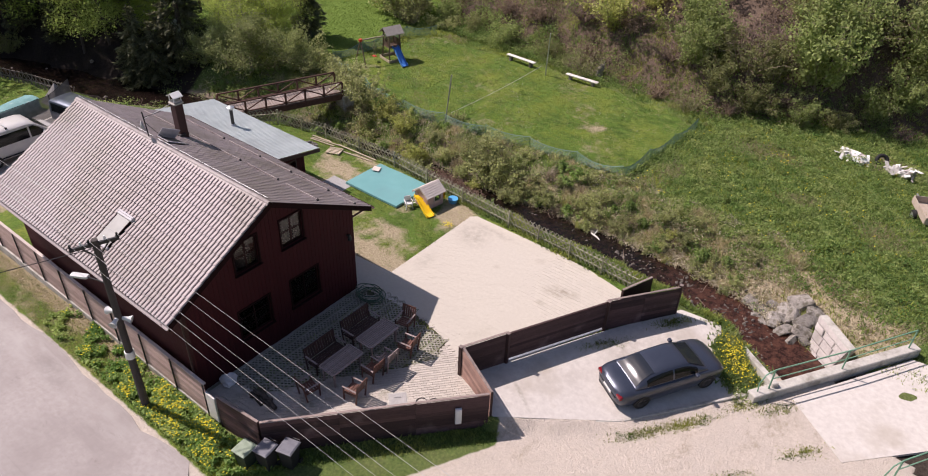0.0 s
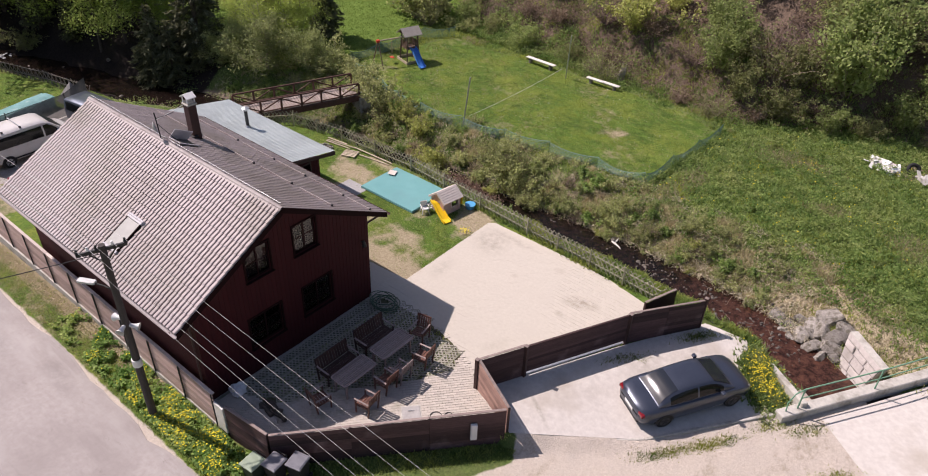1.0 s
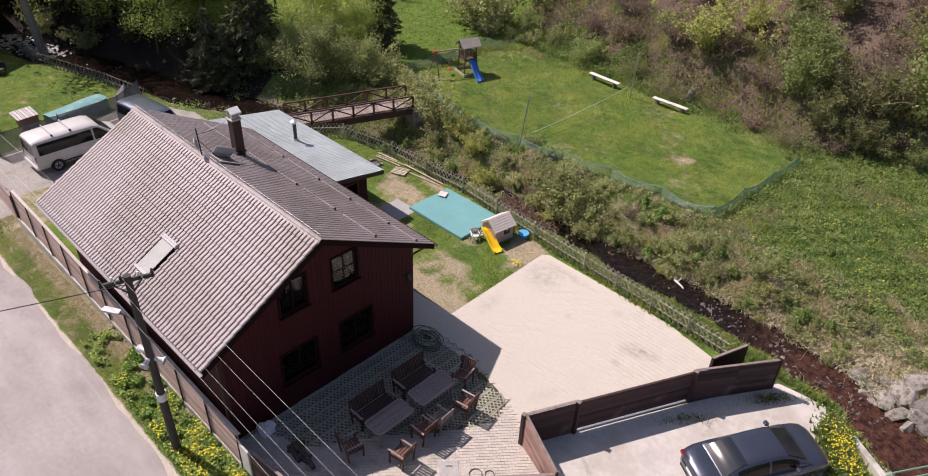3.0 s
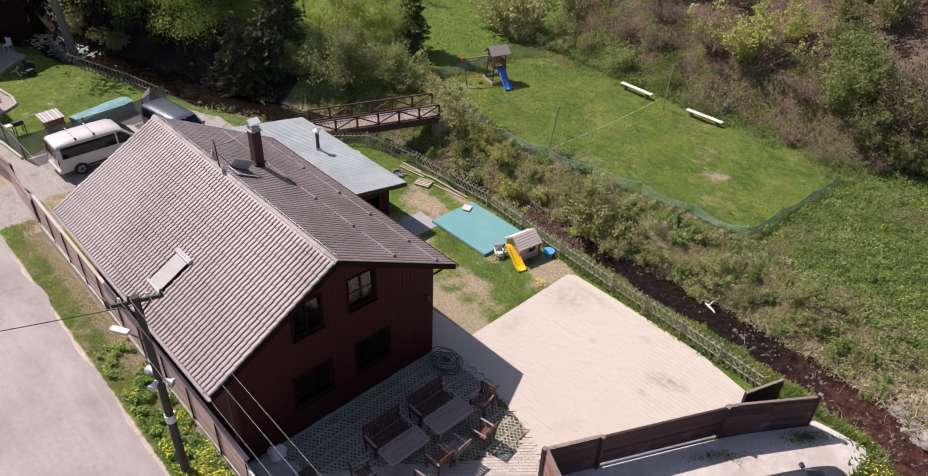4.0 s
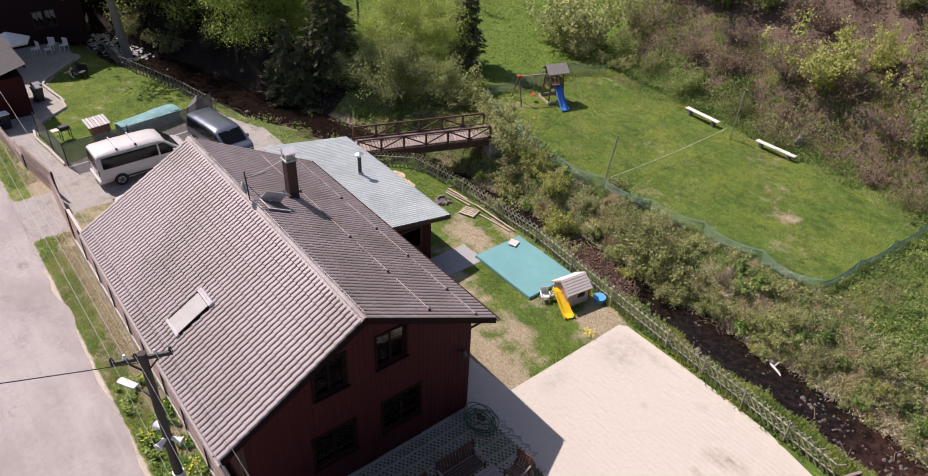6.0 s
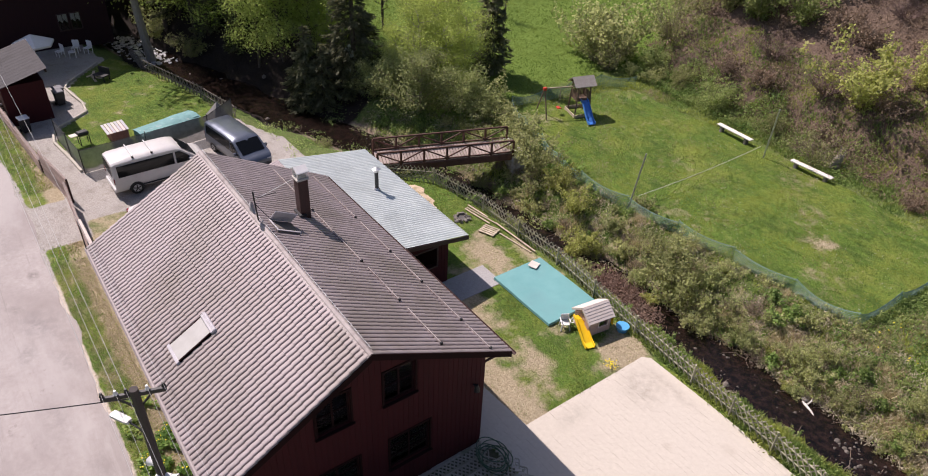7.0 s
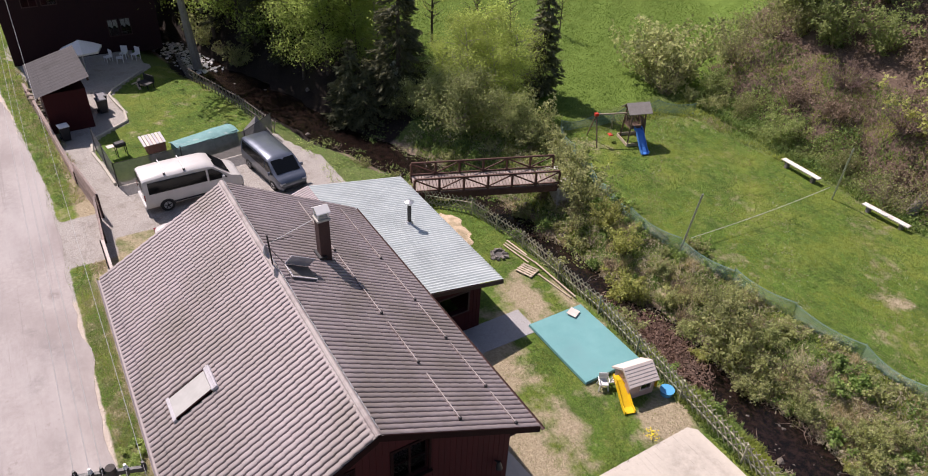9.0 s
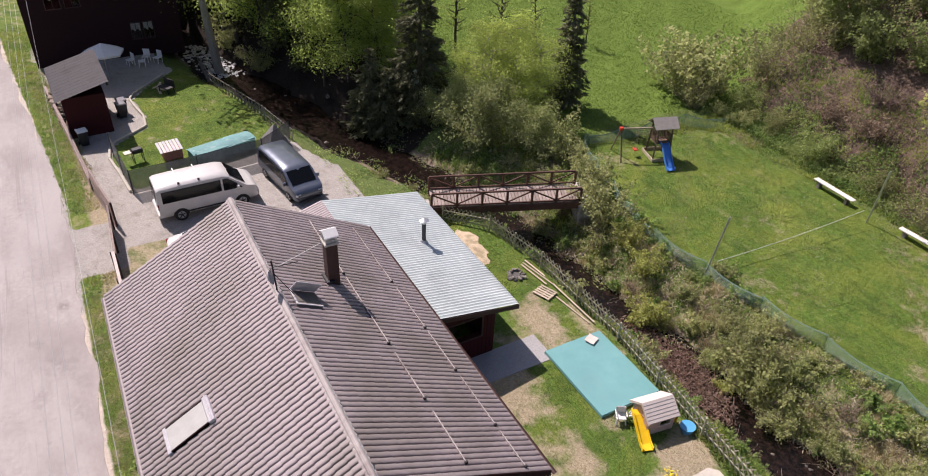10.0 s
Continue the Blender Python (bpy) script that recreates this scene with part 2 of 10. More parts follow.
PATIO = surf("patio_block", (0.44, 0.395, 0.345), (0.54, 0.485, 0.425), 8, 0.9, bump=0.3, c3=(0.30, 0.28, 0.22), s3=1.2, rand=0.10)
PATIO_REST = surf("patio_block_run", (0.44, 0.395, 0.345), (0.54, 0.485, 0.425), 8, 0.9, bump=0.3, c3=(0.30, 0.28, 0.22), s3=1.2)
PAVER = surf("grass_paver", (0.29, 0.275, 0.225), (0.41, 0.38, 0.32), 8, 0.9, bump=0.3, c3=(0.17, 0.18, 0.10), s3=0.9, rand=0.12)
CLADDING = surf("red_brown_boards", (0.040, 0.0066, 0.0085), (0.057, 0.0102, 0.0122), 3, 0.75, bump=0.3, bscale=14, stretch=(6, 6, 0.6), rand=0.05, spec=0.2)
TRIM = surf("dark_brown_trim", (0.038, 0.018, 0.016), (0.064, 0.031, 0.027), 4, 0.65, bump=0.3, stretch=(3, 3, 3), rand=0.1)
DARKTRIM = surf("stained_window_frame", (0.013, 0.0045, 0.005), (0.02, 0.007, 0.007), 4, 0.8, bump=0.2, spec=0.1)
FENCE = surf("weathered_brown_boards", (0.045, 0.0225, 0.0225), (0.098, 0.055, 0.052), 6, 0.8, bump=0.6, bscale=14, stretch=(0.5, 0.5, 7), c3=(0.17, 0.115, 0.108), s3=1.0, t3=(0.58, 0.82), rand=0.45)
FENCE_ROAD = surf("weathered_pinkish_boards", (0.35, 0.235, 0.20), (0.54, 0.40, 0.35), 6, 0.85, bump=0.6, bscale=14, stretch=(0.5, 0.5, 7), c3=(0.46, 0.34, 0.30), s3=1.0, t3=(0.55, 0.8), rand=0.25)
# Paler copy of the fence boards, with the sunlight put into the colour.
FENCE_SUNLIT = surf("sunlit_reddish_boards", (0.26, 0.15, 0.12), (0.40, 0.255, 0.205), 6, 0.85, bump=0.5, bscale=14, stretch=(0.5, 0.5, 7), c3=(0.20, 0.12, 0.10), s3=1.2, rand=0.2)
FENCE_CAP = surf("sunbleached_capping", (0.52, 0.44, 0.40), (0.64, 0.55, 0.50), 5, 0.85, bump=0.4, rand=0.15)
FENCE_TOP = surf("sunbleached_wood", (0.19, 0.145, 0.13), (0.31, 0.245, 0.22), 5, 0.85, bump=0.4, rand=0.2)
ROOF = surf("brown_metal_tile", (0.235, 0.196, 0.197), (0.325, 0.277, 0.280), 2.5, 0.62, metal=0.24, bump=0.35, bscale=26, c3=(0.20, 0.168, 0.152), s3=0.3, spec=0.8, rvar=0.08, bdist=0.005, coat=0.3)
ROOF.node_tree.nodes["Principled BSDF"].inputs["Coat Roughness"].default_value = 0.62
overlay(ROOF, 9.0, (1, 1, 1), 0.58, 0.72, (0.16, 0.136, 0.128), 0.5)
RIDGE = surf("brown_ridge_metal", (0.33, 0.29, 0.275), (0.42, 0.375, 0.36), 5, 0.62, bump=0.3, bscale=12, c3=(0.20, 0.16, 0.155), s3=1.4, spec=0.4)
SHEET = surf("grey_corrugated_metal", (0.45, 0.51, 0.505), (0.54, 0.595, 0.585), 1.5, 0.5, metal=0.1, bump=0.1, bscale=8, c3=(0.40, 0.445, 0.44), s3=0.4, spec=0.5)
STEEL = surf("galvanised_steel", (0.45, 0.46, 0.47), (0.6, 0.61, 0.62), 6, 0.4, metal=0.8, bump=0.1)
PALEMETAL = surf("pale_coated_metal", (0.42, 0.40, 0.42), (0.54, 0.52, 0.54), 6, 0.45, bump=0.1)
BLACK = surf("black_plastic", (0.012, 0.012, 0.013), (0.03, 0.03, 0.032), 6, 0.5, bump=0.1)
WHITE = surf("white_plastic", (0.72, 0.71, 0.69), (0.80, 0.79, 0.77), 5, 0.5, bump=0.05)
CURTAIN = surf("white_curtain", (0.62, 0.60, 0.58), (0.8, 0.79, 0.77), 5, 0.9, bump=0.4, stretch=(12, 12, 0.5))
WOOD = surf("brown_teak", (0.105, 0.043, 0.03), (0.185, 0.087, 0.062), 3, 0.55, bump=0.3, bscale=12, stretch=(1, 8, 8), rand=0.25)
DARKWOOD = surf("dark_stained_teak", (0.048, 0.022, 0.018), (0.085, 0.042, 0.034), 3, 0.6, bump=0.3, bscale=12, stretch=(1, 8, 8), rand=0.2)
GREYWOOD = surf("weathered_teak", (0.22, 0.165, 0.15), (0.34, 0.27, 0.25), 4, 0.7, bump=0.3, bscale=12, stretch=(1, 8, 8), rand=0.2)
PALEWOOD = surf("pale_wood", (0.38, 0.31, 0.225), (0.54, 0.455, 0.345), 4, 0.85, bump=0.3, rand=0.2)
LATTICE = surf("lattice_wood", (0.265, 0.255, 0.18), (0.42, 0.40, 0.29), 6, 0.85, bump=0.3, c3=(0.30, 0.32, 0.19), s3=0.8, rand=0.25)
BARK = surf("bark", (0.055, 0.042, 0.032), (0.13, 0.105, 0.085), 8, 0.95, bump=0.8, bscale=14, stretch=(2, 2, 0.5))
PALEBARK = surf("pale_bark", (0.22, 0.19, 0.16), (0.36, 0.33, 0.29), 8, 0.95, bump=0.8, bscale=14, stretch=(2, 2, 0.5))
TWIG_DARK = surf("violet_brown_twigs", (0.13, 0.085, 0.08), (0.235, 0.165, 0.15), 10, 0.95, bump=0)
TWIG = surf("twigs", (0.22, 0.165, 0.125), (0.38, 0.305, 0.235), 10, 0.95, bump=0)
ROCK = surf("field_stone", (0.20, 0.18, 0.165), (0.38, 0.345, 0.32), 5, 0.9, bump=1.0, bscale=9, c3=(0.13, 0.12, 0.095), s3=1.6, t3=(0.45, 0.65), rand=0.3, bdist=0.06)
DARKROCK = surf("wet_stone", (0.10, 0.085, 0.07), (0.22, 0.19, 0.16), 5, 0.6, bump=0.8, bscale=9, c3=(0.06, 0.05, 0.04), s3=2.0, rand=0.3, bdist=0.04)
PALEROCK = surf("pale_stone", (0.21, 0.19, 0.168), (0.40, 0.365, 0.325), 5, 0.9, bump=1.0, bscale=9, c3=(0.13, 0.115, 0.085), s3=1.9, t3=(0.44, 0.62), rand=0.3, bdist=0.06)
WATER, water_nt, _n, _l, water_bsdf = nodes_of("creek_water")
water_at = _n.new("ShaderNodeSeparateXYZ")
_l.new(_n.new("ShaderNodeNewGeometry").outputs["Position"], water_at.inputs[0])
silt = ramp_node(water_nt, noise_node(water_nt, 3.4, 7, 0.78), 0.42, 0.62)
upstream = mix_node(water_nt, silt, (0.004, 0.0034, 0.003), (0.024, 0.014, 0.011))
shallows = mix_node(water_nt, silt, (0.026, 0.012, 0.009), (0.10, 0.044, 0.029))
_l.new(mix_node(water_nt, ramp_node(water_nt, water_at.outputs["X"], -9.5, -5.0), upstream, shallows), water_bsdf.inputs["Base Color"])
water_bsdf.inputs["Roughness"].default_value = 0.14
water_bsdf.inputs["Specular IOR Level"].default_value = 0.22
bump_node(water_nt, water_bsdf, noise_node(water_nt, 6.5, 5, 0.7), 0.8, 0.035)
MESHFABRIC = surf("green_net", (0.15, 0.26, 0.22), (0.24, 0.36, 0.31), 6, 0.8, bump=0.2)
POOL = surf("turquoise_cover", (0.13, 0.325, 0.325), (0.155, 0.365, 0.365), 2.5, 0.5, bump=0.15, bscale=3, c3=(0.135, 0.31, 0.315), s3=0.6, bdist=0.03)
YELLOW = surf("yellow_plastic", (0.80, 0.50, 0.01), (0.86, 0.57, 0.02), 3, 0.4, bump=0)
BLUE = surf("blue_plastic", (0.05, 0.19, 0.56), (0.07, 0.24, 0.64), 3, 0.35, bump=0)
LIGHTBLUE = surf("light_blue_plastic", (0.07, 0.33, 0.60), (0.10, 0.38, 0.66), 3, 0.4, bump=0)
PINK = surf("faded_pink_plastic", (0.50, 0.34, 0.29), (0.58, 0.42, 0.36), 3, 0.6, bump=0.05)
BAGGING = surf("grubby_white_film", (0.36, 0.345, 0.32), (0.58, 0.56, 0.53), 5, 0.6, bump=0.3, c3=(0.26, 0.235, 0.20), s3=2.0)
CREAM = surf("cream_plastic", (0.60, 0.52, 0.46), (0.69, 0.61, 0.55), 4, 0.55, bump=0.05)
RED = surf("red_plastic", (0.5, 0.04, 0.02), (0.6, 0.06, 0.03), 3, 0.4, bump=0)
GREENPAINT = surf("green_paint", (0.12, 0.27, 0.17), (0.20, 0.36, 0.25), 5, 0.5, bump=0.1)
POLE = surf("dark_pole_wood", (0.045, 0.038, 0.036), (0.085, 0.072, 0.066), 4, 0.85, bump=0.5, stretch=(4, 4, 0.4))
CABLE = surf("bare_cable", (0.42, 0.41, 0.41), (0.55, 0.54, 0.53), 4, 0.4, metal=0.5, bump=0)
BRIDGE = surf("bridge_brown_wood", (0.075, 0.034, 0.024), (0.13, 0.062, 0.046), 4, 0.7, bump=0.3, rand=0.15)
DECK = surf("bridge_deck", (0.24, 0.19, 0.165), (0.34, 0.28, 0.25), 4, 0.85, bump=0.4, rand=0.2)
CARPAINT = surf("dark_blue_grey_paint", (0.043, 0.052, 0.077), (0.052, 0.062, 0.088), 2, 0.3, metal=0.35, bump=0, coat=0.5, spec=0.4, rvar=0.03)
RIM = surf("dark_alloy_rim", (0.06, 0.06, 0.063), (0.10, 0.10, 0.105), 5, 0.45, metal=0.5, bump=0)
SILVER = surf("silver_blue_paint", (0.10, 0.12, 0.16), (0.13, 0.15, 0.19), 2, 0.3, metal=0.5, bump=0, coat=0.6, rvar=0.03)
VANPAINT = surf("white_van_paint", (0.56, 0.54, 0.52), (0.64, 0.62, 0.60), 2, 0.35, bump=0, coat=0.5, rvar=0.05)
CARGLASS = glassy("car_glass", (0.018, 0.022, 0.029), 0.10)
TYRE = surf("tyre_rubber", (0.012, 0.012, 0.012), (0.03, 0.03, 0.03), 8, 0.85, bump=0.2)
TAILRED = surf("tail_lamp_red", (0.16, 0.006, 0.008), (0.21, 0.009, 0.01), 4, 0.2, bump=0, coat=0.8)
LEAF_BIRCH = leafy("young_leaves", (0.36, 0.45, 0.085), (0.46, 0.555, 0.12), (0.41, 0.50, 0.105), 0.72)
LEAF_DARK = leafy("spruce_needles", (0.075, 0.085, 0.042), (0.22, 0.225, 0.105), (0.15, 0.152, 0.08), 0.40)
LEAF_BUSH = leafy("bush_leaves", (0.26, 0.31, 0.11), (0.50, 0.55, 0.21), (0.45, 0.46, 0.21), 0.58)
LEAF_GREEN = leafy("fresh_green_leaves", (0.19, 0.25, 0.07), (0.39, 0.47, 0.145), (0.33, 0.37, 0.12), 0.58)
LEAF_OLIVE = leafy("olive_leaves", (0.28, 0.315, 0.115), (0.52, 0.55, 0.215), (0.45, 0.46, 0.185), 0.60)
LEAF_SLOPE = leafy("slope_leaves", (0.185, 0.205, 0.07), (0.40, 0.42, 0.155), (0.32, 0.325, 0.125), 0.56)
LEAF_YELLOW = leafy("yellow_green_leaves", (0.30, 0.335, 0.075), (0.53, 0.55, 0.15), (0.44, 0.45, 0.125), 0.55)
LEAF_BROWN = leafy("dead_bramble", (0.165, 0.112, 0.078), (0.335, 0.245, 0.165), (0.27, 0.19, 0.13), 0.38)
LEAF_RUST = leafy("rusty_dead_stalks", (0.16, 0.092, 0.068), (0.36, 0.235, 0.175), (0.29, 0.20, 0.15), 0.3)
LEAF_HERB = leafy("meadow_herbs", (0.14, 0.25, 0.055), (0.43, 0.57, 0.15), (0.56, 0.60, 0.20), 0.56, patch=0.35, broad=(0.20, 0.36, 0.09))
LEAF_MEADOW = leafy("bright_meadow_leaves", (0.20, 0.34, 0.06), (0.50, 0.62, 0.16), (0.58, 0.64, 0.22), 0.58, patch=0.5)
LEAF_MAPLE = leafy("maple_leaves", (0.29, 0.41, 0.07), (0.50, 0.62, 0.14), (0.42, 0.52, 0.11), 0.70)
LEAF_WILLOW = leafy("willow_leaves", (0.24, 0.29, 0.10), (0.45, 0.50, 0.19), (0.37, 0.41, 0.145), 0.56)
LEAF_STRAW = leafy("dead_stalks", (0.40, 0.345, 0.235), (0.64, 0.565, 0.40), (0.44, 0.385, 0.255), 0.35, patch=0.9)
BLADES = leafy("grass_blades", (0.030, 0.070, 0.010), (0.14, 0.23, 0.032), (0.47, 0.46, 0.17), 0.42, patch=2.3, broad=(0.36, 0.395, 0.06))
BLADES_WILD = leafy("wild_grass_blades", (0.095, 0.175, 0.038), (0.29, 0.395, 0.085), (0.42, 0.43, 0.16), 0.45, patch=0.45, broad=(0.40, 0.46, 0.09))
BLADES_SUN = leafy("sunny_lawn_blades", (0.13, 0.17, 0.03), (0.33, 0.365, 0.075), (0.46, 0.44, 0.15), 0.45, patch=1.3)
BLADES_LUSH = leafy("meadow_blades", (0.075, 0.15, 0.018), (0.205, 0.31, 0.045), (0.28, 0.36, 0.07), 0.5, patch=0.25)
BLADES_BORDER = leafy("border_leaves", (0.16, 0.26, 0.06), (0.32, 0.42, 0.12), (0.36, 0.40, 0.14), 0.45, patch=1.5)
BLADES_DRY = leafy("dry_grass_blades", (0.36, 0.305, 0.165), (0.58, 0.50, 0.30), (0.46, 0.40, 0.22), 0.4, patch=0.8)
DANDELION = surf("dandelion_yellow", (0.74, 0.58, 0.02), (0.82, 0.68, 0.04), 9, 0.8, bump=0)
NEIGHBOUR = surf("dark_brown_boards", (0.018, 0.0065, 0.0085), (0.03, 0.0105, 0.0125), 3, 0.75, bump=0.3, bscale=14, stretch=(6, 6, 0.6), spec=0.2)
VANGLASS = glassy("van_glass", (0.006, 0.007, 0.008), 0.12)
VANGLASS.node_tree.nodes["Principled BSDF"].inputs["Specular IOR Level"].default_value = 0.25

# ---- building kit ----
class Geo:
    """Collects vertices and faces of one part."""

    def __init__(self):
        self.v, self.f = [], []

    def add(self, verts, faces, m=None):
        n = len(self.v)
        self.v += [tuple(m @ Vector(p)) for p in verts] if m else [tuple(p) for p in verts]
        self.f += [tuple(n + i for i in f) for f in faces]
        return self

    def box(self, a, b, c=0.0, m=None):
        """A box from corner a to corner b, with chamfered edges of width c."""
        lo = [min(p, q) for p, q in zip(a, b)]
        hi = [max(p, q) for p, q in zip(a, b)]
        if c <= 0:
            verts = [(x, y, z) for x in (lo[0], hi[0]) for y in (lo[1], hi[1]) for z in (lo[2], hi[2])]
            return self.add(verts, [(0, 1, 3, 2), (4, 6, 7, 5), (0, 4, 5, 1), (2, 3, 7, 6), (0, 2, 6, 4), (1, 5, 7, 3)], m)
        c = min([c] + [0.45 * (h - l) for l, h in zip(lo, hi)])
        verts, at = [], {}
        for sx in (0, 1):
            for sy in (0, 1):
                for sz in (0, 1):
                    for ax in range(3):
                        s = (sx, sy, sz)
                        p = [(lo[i] if s[i] == 0 else hi[i]) for i in range(3)]
                        for i in range(3):
                            if i != ax:
                                p[i] += c if s[i] == 0 else -c
                        at[(sx, sy, sz, ax)] = len(verts)
                        verts.append(p)
        faces = []
        for ax in range(3):
            u, w = [i for i in range(3) if i != ax]
            for side in (0, 1):
                q = []
                for su, sw in ((0, 0), (1, 0), (1, 1), (0, 1)):
                    s = [0, 0, 0]
                    s[ax], s[u], s[w] = side, su, sw
                    q.append(at[(*s, ax)])
                faces.append(tuple(q))
            for su in (0, 1):
                for sw in (0, 1):
                    q = []
                    for end, face in ((0, u), (0, w), (1, w), (1, u)):
                        s = [0, 0, 0]
                        s[ax], s[u], s[w] = end, su, sw
                        q.append(at[(*s, face)])
                    faces.append(tuple(q))
        for sx in (0, 1):
            for sy in (0, 1):
                for sz in (0, 1):
                    faces.append(tuple(at[(sx, sy, sz, ax)] for ax in range(3)))
        return self.add(verts, faces, m)

    def beam(self, p, q, w, h, c=0.0, up=(0, 0, 1)):
        """A bar from p to q, w wide and h high."""
        p, q = Vector(p), Vector(q)
        x = (q - p).normalized()
        y = Vector(up).cross(x)
        if y.length < 1e-4:
            y = Vector((0, 1, 0)).cross(x) if abs(x.y) < 0.9 else Vector((1, 0, 0)).cross(x)
        y.normalize()
        z = x.cross(y)
        m = Matrix((x, y, z)).transposed().to_4x4()
        m.translation = p
        return self.box((0, -w / 2, -h / 2), ((q - p).length, w / 2, h / 2), c, m)

    def tube(self, pts, radii, n=8, caps=True):
        """A round bar along points, with a radius at each."""
        pts = [Vector(p) for p in pts]
        if not isinstance(radii, (list, tuple)):
            radii = [radii] * len(pts)
        base = len(self.v)
        last = None
        for i, p in enumerate(pts):
            d = (pts[min(i + 1, len(pts) - 1)] - pts[max(i - 1, 0)]).normalized()
            a = last if last else (Vector((0, 0, 1)) if abs(d.z) < 0.9 else Vector((1, 0, 0)))
            a = (a - d * a.dot(d)).normalized()
            last = a
            b = d.cross(a)
            for k in range(n):
                t = 2 * math.pi * k / n
                self.v.append(tuple(p + (a * math.cos(t) + b * math.sin(t)) * radii[i]))
        for i in range(len(pts) - 1):
            for k in range(n):
                u, w = base + i * n + k, base + i * n + (k + 1) % n
                self.f.append((u, w, w + n, u + n))
        if caps:
            self.f.append(tuple(base + k for k in reversed(range(n))))
            self.f.append(tuple(base + (len(pts) - 1) * n + k for k in range(n)))
        return self

    def loft(self, sections, ends=True, ring=False):
        """Quads between equal rows of points."""
        base, n = len(self.v), len(sections[0])
        for s in sections:
            self.v += [tuple(p) for p in s]
        for i in range(len(sections) - 1):
            for k in range(n if ring else n - 1):
                a, b = base + i * n + k, base + i * n + (k + 1) % n
                self.f.append((a, b, b + n, a + n))
        if ends:
            self.f.append(tuple(base + k for k in reversed(range(n))))
            self.f.append(tuple(base + (len(sections) - 1) * n + k for k in range(n)))
        return self

    def prism(self, outline, z0, z1):
        """An upright prism over an outline of (x, y)."""
        n = len(outline)
        return self.add([(x, y, z0) for x, y in outline] + [(x, y, z1) for x, y in outline],
                        [tuple(reversed(range(n))), tuple(range(n, 2 * n))] + [(i, (i + 1) % n, n + (i + 1) % n, n + i) for i in range(n)])

    def mesh(self, name, mat, smooth=False):
        me = bpy.data.meshes.new(name)
        me.from_pydata(self.v, [], self.f)
        me.materials.append(mat)
        if smooth:
            me.shade_smooth()
            me.set_sharp_from_angle(angle=radians(38))
        me.update()
        return me


def thing(name, m, label, category, group="", kind=""):
    ob = new(name)
    ob.empty_display_size = 0.2
    ob.matrix_basis = m if isinstance(m, Matrix) else Matrix.Translation(m)
    return tagged(ob, label, category, group, kind)


def part(name, geo, mat, parent, label="", smooth=False, m=None):
    ob = new(name, geo if isinstance(geo, bpy.types.Mesh) else geo.mesh(name, mat, smooth))
    ob.parent = parent
    if m:
        ob.matrix_basis = m
    return tagged(ob, label)


def setting(name, geo, mat, label, category, smooth=False):
    return tagged(new(name, geo.mesh(name, mat, smooth)), label, category, kind="structure")


def raw_mesh(name, verts, faces, mat, smooth=False):
    """A mesh straight from arrays: (n, 3) places and (m, 3 or 4) corners."""
    me = bpy.data.meshes.new(name)
    faces = np.asarray(faces)
    k = faces.shape[1]
    me.vertices.add(len(verts))
    me.vertices.foreach_set("co", np.asarray(verts, dtype=np.float32).ravel())
    me.loops.add(faces.size)
    me.loops.foreach_set("vertex_index", faces.astype(np.int32).ravel())
    me.polygons.add(len(faces))
    me.polygons.foreach_set("loop_start", np.arange(0, faces.size, k, dtype=np.int32))
    me.update(calc_edges=True)
    me.materials.append(mat)
    if smooth:
        me.shade_smooth()
    return me


def step(a, b, v):
    t = np.clip((v - a) / (b - a), 0, 1)
    return t * t * (3 - 2 * t)


# ---- lie of the land ----
CREEK = np.array([(-120, 6), (-89.89, 12.66), (-71.66, 16.25), (-61.71, 17.98), (-54.86, 20.34), (-46.05, 22.66), (-40.10, 25.00), (-33.17, 26.39), (-22.66, 27.29),
                  (-12.51, 27.51), (-7.53, 27.33), (-4.62, 26.78), (-1.42, 25.39), (2.21, 22.91), (8, 18), (20, 9), (60, -20)], dtype=float)
PAD = np.array([(-35.75, 8.10), (-16.36, 8.16), (-14.04, 8.38), (-8.91, 14.15), (-10.78, 14.97), (-7.82, 20.61), (-5.94, 23.91), (-6.17, 25.63), (-36.06, 25.43)])
DRIVE = np.array([(-8.91, 14.15), (-10.78, 14.97), (-7.82, 20.61), (-5.94, 23.91), (-4.18, 24.16), (-2.19, 21.45), (-5.26, 17.24)])
FIELD = np.array([(-37.85, 34.31), (-35.04, 32.99), (-28.31, 31.29), (-25.21, 31.72), (-16.42, 32.90), (-13.60, 33.01), (-12.91, 41.71), (-15.62, 43.19), (-23.98, 43.66), (-35.6, 43.0), (-37.15, 39.15)])
LAWN2 = np.array([(-44.55, 9.75), (-48.5, 9.15), (-50.3, 9.65), (-51.85, 11.6), (-53.5, 11.72), (-56.4, 11.35), (-57.8, 12.25), (-59.8, 14.05), (-61.56, 15.78), (-55.72, 17.63), (-48.85, 18.28), (-46.48, 18.28), (-45.0, 14.0)])


def polyline(xy, pts):
    """Distance to a line of points, and how far along it as an index."""
    best, at = np.full(len(xy), 1e9), np.zeros(len(xy))
    for i in range(len(pts) - 1):
        a, d = pts[i], pts[i + 1] - pts[i]
        t = np.clip(((xy - a) @ d) / (d @ d), 0, 1)
        dist = np.hypot(*(xy - a - t[:, None] * d).T)
        near = dist < best
        best, at = np.where(near, dist, best), np.where(near, i + t, at)
    return best, at


